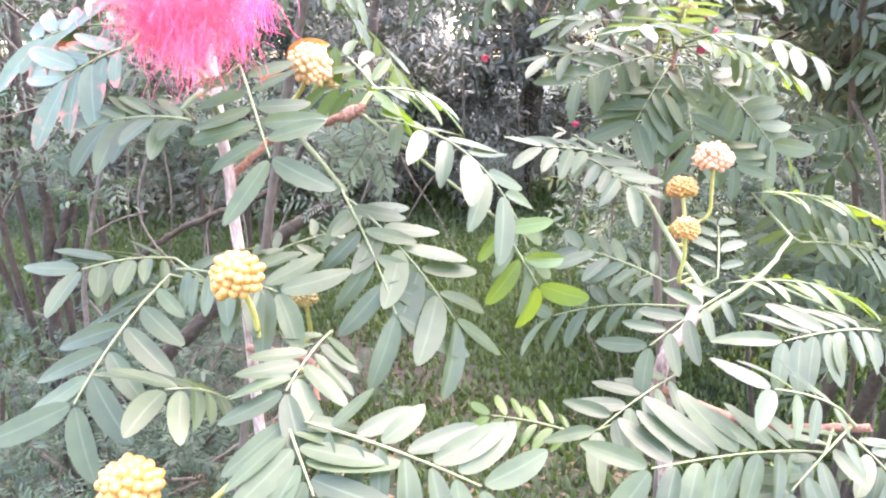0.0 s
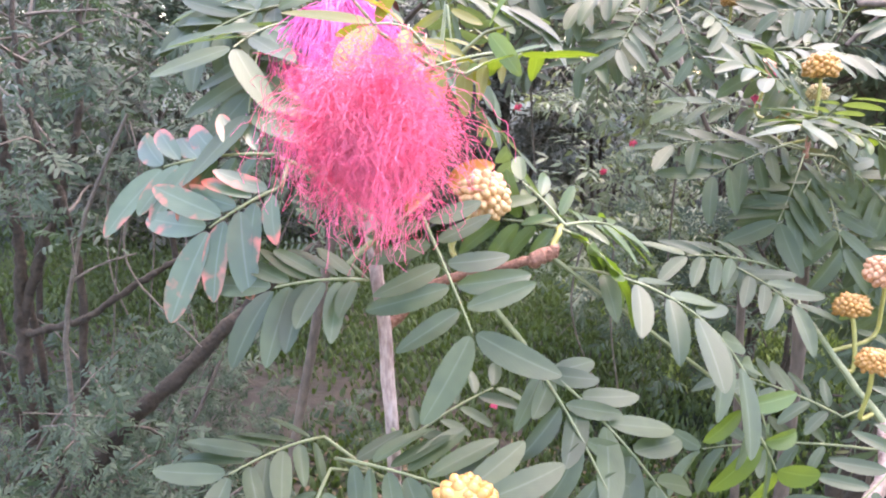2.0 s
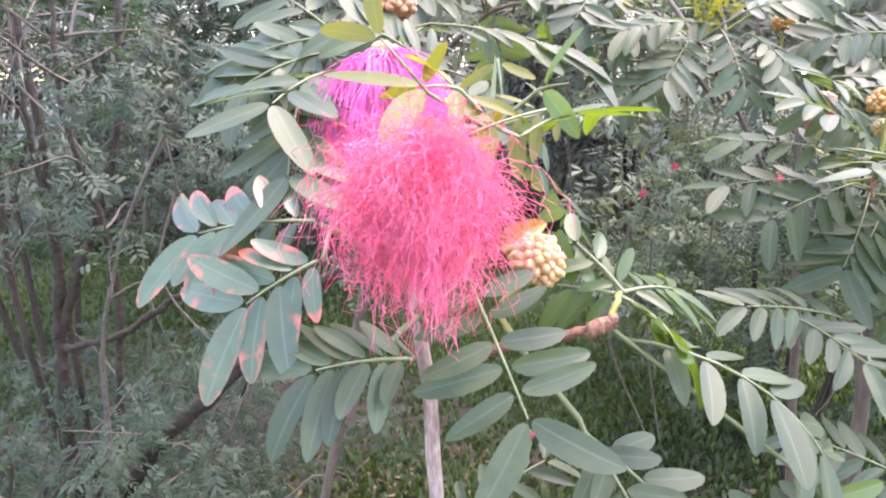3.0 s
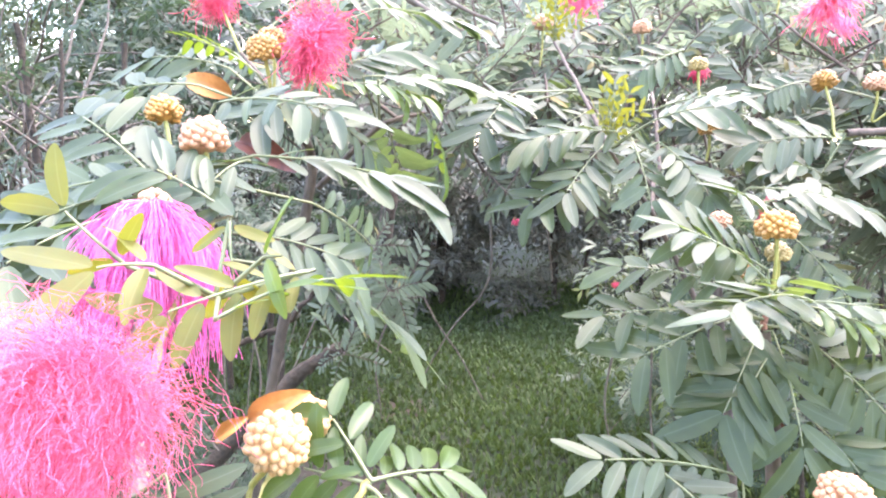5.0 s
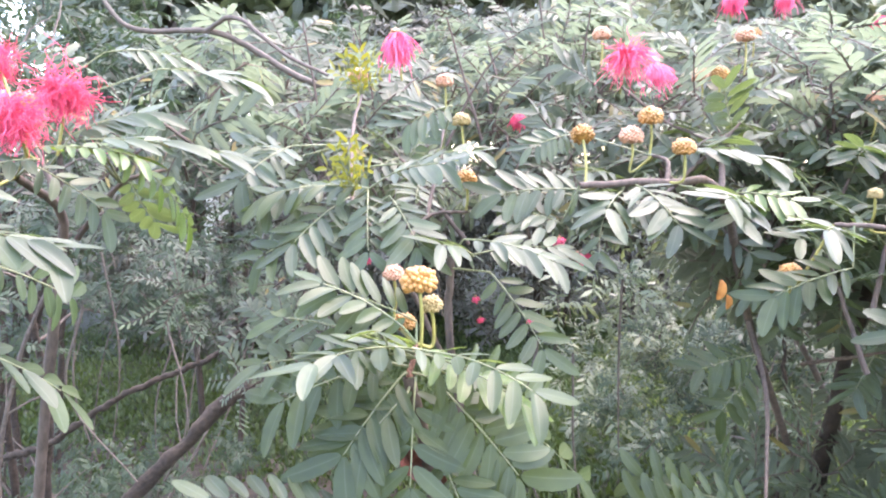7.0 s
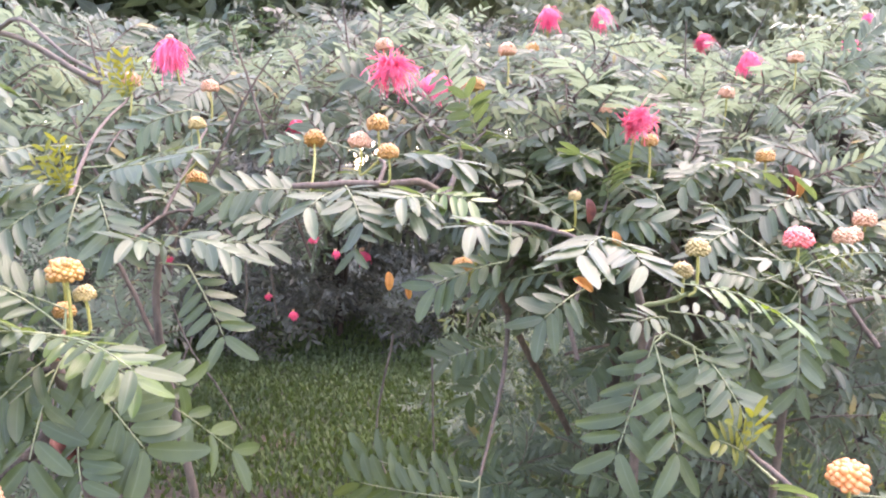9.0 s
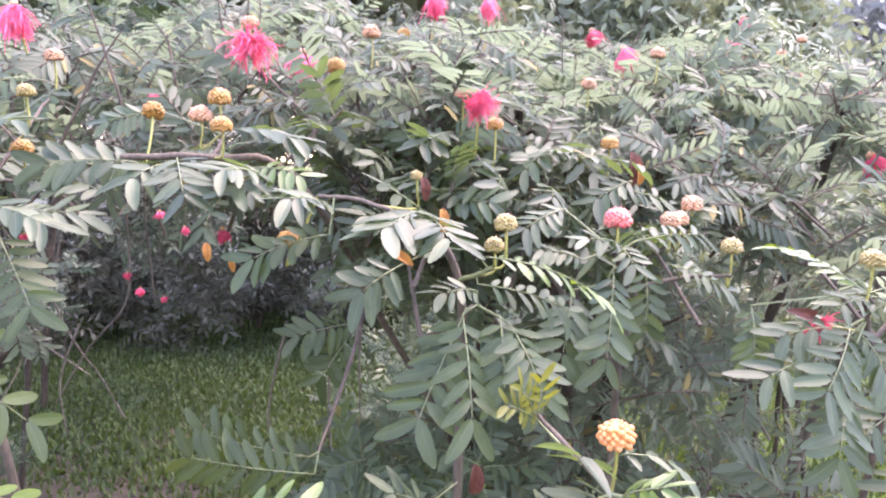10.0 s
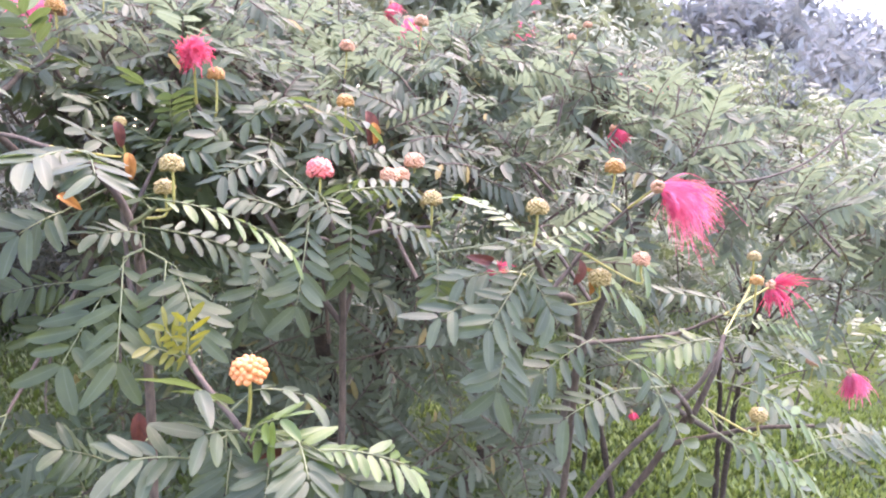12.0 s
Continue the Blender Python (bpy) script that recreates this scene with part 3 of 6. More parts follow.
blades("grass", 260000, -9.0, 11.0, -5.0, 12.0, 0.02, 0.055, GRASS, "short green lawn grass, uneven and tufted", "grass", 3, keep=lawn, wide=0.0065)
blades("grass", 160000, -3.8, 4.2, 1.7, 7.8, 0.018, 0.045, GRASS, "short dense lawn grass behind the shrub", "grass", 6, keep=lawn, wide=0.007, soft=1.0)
# Open side of the lawn, brightened by blade colour as if sunlit.
blades("grass", 170000, 0.9, 8.2, -0.2, 6.2, 0.02, 0.05, SUNLIT_GRASS, "short dense lawn grass beside the shrub, sunlight painted into its colour", "grass", 8, keep=lawn, wide=0.008, soft=1.3)
blades("leaf_litter", 5600, -1.4, 2.4, 0.1, 2.6, 0.02, 0.05, LITTER, "dry brown fallen leaves under the shrub", "litter", 4, flat=0.85, wide=0.008, soft=0.4)

# ---- leafy mass of the shrub ----
SHOOTS = [Template(k, (0.023, 0.028, 0.020, 0.025)[k % 4], (0.085, 0.1, 0.075)[k % 3], (6, 7, 6)[k % 3], stations=4, pairs=(6, 7, 8, 8, 9)) for k in range(16)]
SMALL = [Template(40 + k, 0.032, 0.10, 6, stations=4, columns=2, pairs=(5, 5, 6, 6), ribs=False) for k in range(8)]
COARSE = [Template(60 + k, 0.047, 0.10, 5, stations=3, columns=2, pairs=(3, 4, 5), ribs=False) for k in range(8)]


def canopy_top(x, y):
    """Height of the shrub's upper surface."""
    base = 1.30 + 0.62 * (min(y, 1.0) - 0.50) + 0.25 * max(0, y - 1.0)
    base += 0.025 * math.sin(9 * x + 3 * y) + 0.02 * math.sin(17 * x - 8 * y)
    return base - 0.08 * max(0, x - 0.75)


shrub = thing("powder_puff_shrub", "dense powder puff shrub with dark green feathery leaves", "shrub", at=(0.6, 1.15, 0))
rng = random.Random(5)
for k, (x, y) in enumerate(((0.6, 1.15), (0.75, 1.2), (0.85, 1.4), (0.9, 1.05), (1.05, 1.35))):
    tx, ty = x + rng.uniform(-0.25, 0.25), y - rng.uniform(0.1, 0.3)
    stem_part("trunk", shrub, [(x, y, -0.02), (x + 0.02, y - 0.02, 0.5), ((x + tx) / 2, (y + ty) / 2, 0.95), (tx, ty, canopy_top(tx, ty) - 0.08)], 0.022, 0.006, DARK_BARK)

mass = Mass()
PLACED = []


def scatter(count, bx, by, bz, axis, spread, keep, scale=(0.85, 1.15)):
    placed = 0
    while placed < count:
        x, y = rng.uniform(*bx), rng.uniform(*by)
        z = bz(x, y)
        # the gap over the lawn stays open
        if not keep(x, y, z) or (-0.1 < x < 0.46 and z < 1.385):
            placed += 0.2
            continue
        a = Vector((axis[0] + rng.gauss(0, spread), axis[1] + rng.gauss(0, spread), axis[2]))
        PLACED.append((rng.choice(SHOOTS), (x, y, z), a, rng.uniform(0, 6.28), rng.uniform(*scale)))
        placed += 1


# upper layer, behind the near canes
scatter(430, (-0.22, 1.75), (0.72, 1.75), lambda x, y: canopy_top(x, y) - 0.05 - abs(rng.gauss(0, 0.05)), (0, -0.35, 1), 0.6,
        lambda x, y, z: (y > 0.76 or x > 0.05) and ((x - 0.75) / 1.05) ** 2 + ((y - 1.15) / 0.68) ** 2 < 1)
scatter(45, (0.5, 0.98), (0.8, 1.02), lambda x, y: rng.uniform(1.3, 1.43), (0, -0.6, 0.8), 0.5, lambda x, y, z: True)
scatter(8, (-0.32, 0.15), (1.3, 1.55), lambda x, y: rng.uniform(1.0, 1.22), (0, -0.8, 0.4), 0.5, lambda x, y, z: True)
# the open front of the shrub, down to knee height, on its far half
scatter(7, (0.44, 0.52), (0.76, 0.92), lambda x, y: rng.uniform(0.85, 1.1), (0, -1, 0.45), 0.4, lambda x, y, z: True)
scatter(55, (0.6, 1.0), (0.72, 1.05), lambda x, y: rng.uniform(0.75, 1.28), (0, -1, 0.45), 0.4, lambda x, y, z: True)
scatter(18, (0.25, 0.6), (0.82, 1.1), lambda x, y: rng.uniform(1.27, 1.40), (0, -0.7, 0.6), 0.4, lambda x, y, z: True)
scatter(40, (1.0, 1.8), (0.9, 1.8), lambda x, y: rng.uniform(0.9, 1.35), (0, -0.6, 0.8), 0.4, lambda x, y, z: True)


def shoot_of_parts(at, axis, turn, scale, rg):
    """A shoot at the shrub's front whose leaflets are parts."""
    at, axis = Vector(at), Vector(axis).normalized()
    side = axis.cross(Vector((0.3, 0.9, 0.2))).normalized()
    other = axis.cross(side)
    stem_part("twig", shrub, [tuple(at - axis * 0.12), tuple(at - axis * 0.05), tuple(at)], 0.0024, 0.0013, BARK)
    for i in range(6):
        out = side * math.cos(turn + i * 2.4) + other * math.sin(turn + i * 2.4)
        k = i / 5
        start = at - axis * (0.05 * k)
        reach = 0.075 * scale * rg.uniform(0.75, 1.15) * (0.7 + 0.3 * k)
        way = (out + axis * (0.55 - 0.5 * k)).normalized()
        tip = start + way * reach + Vector((0, 0, -0.35 * reach * rg.uniform(0.3, 1.2)))
        face = (way.x * -0.1 + rg.gauss(0, 0.4), rg.gauss(-0.3, 0.4), 1)
        compound_leaf(shrub, tuple(start), tuple(tip), rg.choice((5, 6, 6, 7)), 0.026 * scale, face=face, bow=rg.uniform(0, 0.15), droop=rg.uniform(-0.05, 0.3))


PLACED.sort(key=lambda k: math.hypot(k[1][0] - 0.35, k[1][1]))
for k, (template, at, axis, turn, scale) in enumerate(PLACED):
    if k < 24:
        shoot_of_parts(at, axis, turn, scale, rng)
    else:
        set_down(mass, template, at, axis, turn, scale)
mass.finish("foliage", shrub, FILL, "twig_mass", BARK)


# bare upright twig ends that stand over the crown
rg = random.Random(31)
for k in range(14):
    x, y = rg.uniform(0.0, 1.5), rg.uniform(0.85, 1.55)
    z = canopy_top(x, y)
    lean = rg.uniform(-0.09, 0.09)
    stem_part("twig", shrub, [(x, y, z - 0.14), (x + lean * 0.6, y, z - 0.04), (x + lean, y - 0.01, z + rg.uniform(-0.02, 0.04))], 0.002, 0.0008, BARK)


# ---- shrubs and trees further off ----
def bush(label, at, radius, height, count, seed, low=0.2, stems=5, mat=None, scale=(0.9, 1.4), category="shrub", bark=None, bare=0):
    """A rounded shrub: forking stems and leafy shoots in uneven clumps."""
    rg = random.Random(seed)
    top = thing("background_shrub", label, category, at=(at[0], at[1], 0))
    ends = []
    for k in range(stems):
        w = rg.uniform(0, 6.283)
        r = radius * rg.uniform(0.15, 0.75)
        e = Vector((at[0] + r * math.cos(w), at[1] + r * math.sin(w), height * rg.uniform(0.6, 0.95)))
        b = Vector((at[0] + 0.12 * math.cos(w), at[1] + 0.12 * math.sin(w), -0.03))
        m1 = b.lerp(e, 0.4) + Vector((rg.uniform(-0.08, 0.08), rg.uniform(-0.08, 0.08), 0.1 * height))
        stem_part("stem", top, [tuple(b), tuple(m1), tuple(b.lerp(e, 0.75) + Vector((rg.uniform(-0.06, 0.06), rg.uniform(-0.06, 0.06), 0.05))), tuple(e)], 0.007 * height, 0.004, bark or DARK_BARK)
        ends.append((b, m1, e))
    m = Mass(4, 3)
    for k in range(bare):
        b, m1, e = rg.choice(ends)
        p = m1.lerp(e, rg.random())
        q = p + Vector((rg.gauss(0, 0.3), rg.gauss(0, 0.3), rg.gauss(0.12, 0.25)))
        mid = p.lerp(q, 0.5) + Vector((rg.gauss(0, 0.04), rg.gauss(0, 0.04), 0.05))
        m.twig(smooth_line([p, mid, q], 4, 0.006, rg), [0.005 - 0.0038 * i / 8 for i in range(9)], 4)
    clumps = [(rg.uniform(0, 6.283), radius * math.sqrt(rg.uniform(0.05, 1)), rg.uniform(low, 1) * height) for k in range(max(4, count // 9))]
    for k in range(count):
        w, r, z = rg.choice(clumps)
        x, y = at[0] + r * math.cos(w) + rg.gauss(0, 0.13), at[1] + r * math.sin(w) + rg.gauss(0, 0.13)
        z = z * (1 - 0.25 * (r / radius) ** 2) + rg.gauss(0, 0.09)
        set_down(m, rg.choice(SMALL if at[1] < 3 else COARSE), (x, y, max(0.08, z)), (rg.gauss(0, 0.5), -0.4 + rg.gauss(0, 0.5), 1), rg.uniform(0, 6.28), rg.uniform(*scale))
    m.finish("foliage", top, mat or FAR, "twig_mass", PALE_TWIG if bare else bark or DARK_BARK)
    return top


bush("twiggy half-bare shrub with thin pale branches", (-0.95, 1.95), 0.5, 1.75, 170, 11, low=0.66, stems=3, bare=40, scale=(0.55, 0.85), mat=FERN)
bush("low shrub with ferny dull green leaves", (-0.8, 1.5), 0.42, 0.76, 380, 12, low=0.25, stems=6, bare=12, scale=(0.45, 0.7), mat=FERN)
bush("low dark shrub beside the lawn", (-1.0, 2.3), 0.45, 0.55, 120, 26, low=0.2, stems=4, bare=10, scale=(0.6, 0.9), mat=FERN)
bush("spreading shrub with a high dark crown over the lawn", (-0.75, 3.0), 0.8, 1.95, 210, 41, low=0.72, stems=1, bare=8, scale=(0.8, 1.2), mat=SHADED_HEDGE)
bush("spreading shrub with a high dark crown over the lawn", (-1.3, 4.2), 0.9, 2.6, 260, 42, low=0.5, stems=2, bare=16, scale=(1.2, 1.8), mat=FERN)
bush("spreading shrub with a high dark crown over the lawn", (0.9, 6.6), 1.0, 2.9, 260, 43, low=0.35, stems=3, bare=10, scale=(1.2, 1.8), mat=SHADED_HEDGE)
bush("tall leafy shrub behind the others", (-4.0, 6.2), 1.4, 3.2, 400, 44, low=0.55, stems=6, bare=60, scale=(1.6, 2.4))
bush("dense hedge shrub across the lawn, shade painted into its leaves", (-0.3, 6.6), 1.15, 3.0, 760, 13, low=0.06, stems=5, bare=20, scale=(1.3, 2.0), mat=SHADED_HEDGE)
bush("leafy grey-green shrub beside the lawn", (1.35, 3.1), 0.75, 1.9, 240, 14, low=0.3, stems=6, bare=40, mat=PALE_HAZED_LEAF)
bush("light green shrub at the edge of the lawn", (2.3, 2.8), 0.7, 1.6, 190, 15, low=0.55, stems=6, bare=90, mat=PALE_HAZED_LEAF)
bush("leafy grey-green shrub beside the lawn", (1.0, 2.35), 0.45, 1.3, 190, 46, low=0.15, stems=3, bare=10, scale=(0.7, 1.0), mat=FERN)
bush("thin pale-leaved shrub beside the lawn", (2.05, 1.8), 0.5, 1.5, 70, 25, low=0.8, stems=3, bare=24, mat=PALE_HAZED_LEAF)
bush("tall leafy shrub behind the others", (-1.9, 3.3), 0.9, 2.5, 240, 21, low=0.64, stems=3, bare=40, scale=(1.0, 1.5), mat=FERN)
bush("tall leafy shrub behind the others", (-5.4, 8.6), 1.8, 3.4, 340, 16, low=0.15, stems=7, bare=60, scale=(1.6, 2.6))
bush("dense hedge shrub across the lawn, shade painted into its leaves", (-2.2, 6.7), 1.3, 2.9, 760, 17, low=0.06, stems=5, bare=20, scale=(1.4, 2.2), mat=SHADED_HEDGE)
bush("dense hedge shrub across the lawn, shade painted into its leaves", (1.7, 6.6), 1.2, 2.8, 600, 18, low=0.06, stems=4, bare=20, scale=(1.3, 2.0), mat=SHADED_HEDGE)
# The haze over these shrubs lies in their leaf colour.
bush("shrub across the lawn with haze painted into its pale leaves", (5.6, 5.4), 1.2, 2.3, 260, 19, low=0.2, stems=7, bare=100, scale=(1.2, 1.9), mat=PALE_HAZED_LEAF)
bush("shrub across the lawn with haze painted into its pale leaves", (8.6, 5.6), 1.3, 2.3, 240, 27, low=0.2, stems=7, bare=60, scale=(1.5, 2.2), mat=PALE_HAZED_LEAF)
bush("shrub across the lawn with haze painted into its pale leaves", (5.6, 6.5), 1.8, 2.5, 300, 22, low=0.2, stems=7, bare=60, scale=(1.8, 2.6), mat=PALE_HAZED_LEAF)
bush("shrub across the lawn with haze painted into its pale leaves", (8.8, 7.2), 2.0, 2.4, 300, 23, low=0.2, stems=7, bare=60, scale=(1.8, 2.8), mat=PALE_HAZED_LEAF)


# Far shrubs whose leaf colour carries the painted haze.
bush("shrub across the lawn with haze painted into its pale leaves", (3.4, 6.2), 1.5, 3.0, 300, 31, low=0.2, stems=7, bare=50, scale=(1.8, 2.6), mat=HAZE_LEAF)
bush("shrub across the lawn with haze painted into its pale leaves", (4.2, 6.8), 1.3, 2.8, 280, 32, low=0.2, stems=7, bare=50, scale=(1.6, 2.4), mat=HAZE_LEAF)
bush("shrub across the lawn with haze painted into its pale leaves", (7.4, 8.6), 2.2, 3.4, 340, 33, low=0.2, stems=7, bare=50, scale=(2.4, 3.4), mat=HAZE_LEAF)


def far_tree(at, height, seed):
    rg = random.Random(seed)
    top = thing("background_tree", "distant tree with a full hazy green crown", "tree", group="distant trees", at=(at[0], at[1], 0))
    stem_part("trunk", top, [(at[0], at[1], -0.1), (at[0] + 0.1, at[1], height * 0.3), (at[0] - 0.05, at[1] + 0.1, height * 0.75)], height * 0.035, height * 0.01, DARK_BARK)
    for k in range(5):
        w = rg.uniform(0, 6.283)
        z = height * rg.uniform(0.3, 0.55)
        stem_part("limb", top, [(at[0], at[1], z), (at[0] + 0.12 * height * math.cos(w), at[1] + 0.12 * height * math.sin(w), z + 0.1 * height), (at[0] + 0.24 * height * math.cos(w), at[1] + 0.24 * height * math.sin(w), z + 0.28 * height)], height * 0.014, height * 0.004, DARK_BARK)
    g = np.random.default_rng(seed)
    n = 9000
    c = g.normal(0, 1, (46, 3)); c /= np.linalg.norm(c, axis=1)[:, None]
    c = c * g.uniform(0.35, 1, (46, 1)) * np.array((0.33, 0.33, 0.36)) * height + np.array((at[0], at[1], height * 0.64))
    p = c[g.integers(0, 46, n)] + g.normal(0, 0.055 * height, (n, 3))
    a = g.normal(0, 1, (n, 3)); a /= np.linalg.norm(a, axis=1)[:, None]
    b = np.cross(a, g.normal(0, 1, (n, 3))); b /= np.linalg.norm(b, axis=1)[:, None]
    s = (g.uniform(0.6, 1.3, n) * 0.023 * height)[:, None]
    V = np.stack([p - a * s, p + b * s * 0.4, p + a * s, p - b * s * 0.4], 1).reshape(-1, 3)
    F = np.arange(n * 4).reshape(-1, 4)
    uv = np.tile(np.array(((0, 0.5), (0.5, 1), (1, 0.5), (0.5, 0))), (n, 1))
    # Right of x = 0 the crown colour has haze painted in, bluer past 8.
    tagged(arrays_part("crown", V, F, BLUE_HAZE_LEAF if at[0] > 8 else HAZE_LEAF if at[0] > 0 else FAR, top, uv), kind="stuff")
    return top


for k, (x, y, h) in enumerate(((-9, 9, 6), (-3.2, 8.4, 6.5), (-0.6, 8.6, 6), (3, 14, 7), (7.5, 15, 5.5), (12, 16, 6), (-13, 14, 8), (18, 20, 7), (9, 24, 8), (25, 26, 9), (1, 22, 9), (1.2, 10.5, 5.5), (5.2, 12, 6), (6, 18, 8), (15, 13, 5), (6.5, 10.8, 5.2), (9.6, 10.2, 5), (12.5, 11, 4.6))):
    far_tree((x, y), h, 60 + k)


# ---- hanging twigs and limbs in the open gap under the shrub ----
gap = thing("hanging_branch", "dark leaning limb with thin pale hanging twigs", "branch", at=(-1.05, 1.58, 0))
stem_part("limb", gap, [(-1.05, 1.58, -0.03), (-0.86, 1.59, 0.36), (-0.69, 1.6, 0.585), (-0.587, 1.6, 0.678), (-0.378, 1.65, 0.89), (-0.275, 1.65, 0.965), (-0.2, 1.67, 1.08), (-0.17, 1.72, 1.3), (-0.15, 1.78, 1.5)], 0.023, 0.009, DARK_BARK)
rg = random.Random(8)
for k in range(12):
    x, y = rg.uniform(-0.9, 0.5), rg.uniform(1.45, 2.1)
    z = rg.uniform(0.9, 1.35)
    l = rg.uniform(0.2, 0.55)
    stem_part("hanging_twig", gap, [(x, y, z), (x + rg.uniform(-0.05, 0.05), y, z - l * 0.5), (x + rg.uniform(-0.12, 0.12), y, z - l)], 0.003, 0.0016, PALE_TWIG)
for way in ([(0.038, 1.5, 1.3), (0.038, 1.5, 1.135), (-0.035, 1.5, 1.036), (-0.098, 1.5, 0.926)],
            [(-0.13, 1.52, 1.2), (-0.074, 1.5, 1.069), (-0.017, 1.5, 0.98), (0.027, 1.5, 0.894)],
            [(0.12, 1.32, 1.42), (0.124, 1.3, 1.314), (0.131, 1.3, 1.234), (0.138, 1.3, 1.168)]):
    stem_part("hanging_twig", gap, way, 0.0022, 0.0014, PALE_TWIG)
sapling = thing("bare_sapling", "dark forked sapling trunk with a low brown limb on the lawn", "tree", at=(-1.1, 1.9, 0))
stem_part("trunk", sapling, [(-1.1, 1.9, -0.03), (-1.092, 1.9, 0.512), (-1.087, 1.9, 0.716), (-1.068, 1.9, 0.894), (-1.074, 1.9, 1.114), (-1.073, 1.9, 1.253), (-1.12, 1.92, 1.7)], 0.02, 0.008, DARK_BARK)
stem_part("fork", sapling, [(-1.085, 1.9, 0.70), (-1.011, 1.9, 0.893), (-0.959, 1.9, 0.996), (-0.921, 1.9, 1.112), (-0.882, 1.9, 1.237), (-0.85, 1.92, 1.65)], 0.015, 0.007, DARK_BARK)
stem_part("limb", sapling, [(-1.087, 1.9, 0.66), (-0.911, 1.82, 0.723), (-0.85, 1.8, 0.755), (-0.682, 1.8, 0.867), (-0.517, 1.8, 0.937), (-0.435, 1.8, 0.977), (-0.33, 1.8, 1.1)], 0.010, 0.006, DARK_BARK)
snag = thing("broken_twig", "thin pale broken twig standing in the ferny leaves", "twig", at=(-0.77, 1.46, 0))
stem_part("twig", snag, [(-0.77, 1.46, -0.02), (-0.765, 1.45, 0.718), (-0.754, 1.45, 0.854), (-0.743, 1.45, 0.914), (-0.698, 1.45, 1.063), (-0.652, 1.45, 1.161), (-0.6, 1.45, 1.26)], 0.006, 0.003, PALE_TWIG)
stem_part("side_twig", snag, [(-0.743, 1.45, 0.914), (-0.735, 1.45, 0.937), (-0.677, 1.45, 0.971), (-0.608, 1.45, 0.993)], 0.003, 0.0018, PALE_TWIG)
bough = thing("bare_bough", "bare pale forked bough reaching over the leaves", "branch", at=(0.95, 1.4, 0))
stem_part("bough", bough, [(0.95, 1.4, -0.02), (0.85, 1.35, 0.9), (0.45, 1.15, 1.42), (0.15, 1.02, 1.475), (0.0, 0.97, 1.515), (-0.079, 0.96, 1.56), (-0.122, 0.95, 1.575), (-0.202, 0.95, 1.577), (-0.235, 0.95, 1.60), (-0.27, 0.96, 1.66)], 0.0055, 0.0022, PALE_TWIG)
stem_part("twig", bough, [(-0.122, 0.95, 1.575), (-0.08, 0.93, 1.585), (-0.02, 0.91, 1.54), (0.03, 0.90, 1.515)], 0.003, 0.0018, PALE_TWIG)
outer = thing("bare_bough", "long bare grey twig rising over the far shrub", "branch", at=(1.2, 1.15, 0))
stem_part("bough", outer, [(1.2, 1.15, -0.02), (1.2, 1.12, 0.8), (1.22, 0.95, 1.28), (1.31, 0.92, 1.345), (1.55, 1.05, 1.37), (1.825, 1.2, 1.41), (2.02, 1.3, 1.50)], 0.008, 0.002, PALE_TWIG)


# ---- flowers of the further part of the shrub ----
def far_flower(at, length, mat, axis=(0.15, -0.4, -0.7), spread=0.85, count=260, label="pink powder puff flower"):
    at = Vector(at)
    puff(shrub, at, axis=axis, length=length * 1.05, spread=spread, count=count, mat=mat, droop=1.3, curl=0.5, foot=at + Vector((0.1, 0.25, -0.85)) * (length * 1.6), radius=0.0006, segments=6, label=label, ragged=0.2)


far_flower((0.108, 0.866, 1.552), 0.034, PUFF)
far_flower((1.285, 1.56, 1.7), 0.045, PUFF)
far_flower((1.351, 1.246, 1.56), 0.036, PUFF)
far_flower((1.89, 1.83, 1.635), 0.034, PUFF_RED)
far_flower((1.152, 0.92, 1.43), 0.028, PUFF_RED)
far_flower((0.928, 1.248, 1.615), 0.036, PUFF)
far_flower((0.602, 1.3, 1.694), 0.034, PUFF)
far_flower((0.707, 1.35, 1.708), 0.034, PUFF)
far_flower((1.29, 1.5, 1.738), 0.018, PUFF)
far_flower((0.987, 1.588, 1.712), 0.034, PUFF_RED)
far_flower((1.429, 0.72, 1.112), 0.034, PUFF)
far_flower((1.144, 1.55, 1.58), 0.028, PUFF)
far_flower((1.456, 1.3, 1.554), 0.025, PUFF_RED)
far_flower((0.237, 0.9, 1.471), 0.013, PUFF_RED)
far_flower((0.312, 0.9, 1.319), 0.012, PUFF_RED)
far_flower((0.27, 0.78, 1.346), 0.0055, PUFF_RED, count=60, label="small spent red flower")
far_flower((0.29, 0.8, 1.329), 0.0055, PUFF_RED, count=60, label="small spent red flower")
far_flower((0.246, 0.8, 1.266), 0.0055, PUFF_RED, count=60, label="small spent red flower")
far_flower((0.022, 0.9, 0.937), 0.0055, PUFF_RED, count=60, label="small spent red flower")
far_flower((0.199, 1.1, 1.206), 0.0055, PUFF_RED, count=60, label="small spent red flower")
far_flower((0.192, 0.95, 1.261), 0.0055, PUFF_RED, count=60, label="small spent red flower")
far_flower((0.998, 0.6, 1.128), 0.0055, PUFF_RED, count=60, label="small spent red flower")
far_flower((0.055, 1.0, 1.302), 0.0055, PUFF_RED, count=60, label="small spent red flower")
bud_head(shrub, (1.424, 1.563, 1.681), 0.021, mat=BUD_PINK)
bud_head(shrub, (0.764, 0.95, 1.51), 0.021, mat=BUD_PINK)
bud_head(shrub, (0.878, 1.0, 1.563), 0.021, mat=BUD_PINK)
bud_head(shrub, (1.759, 1.3, 1.341), 0.021, mat=BUD_PINK)
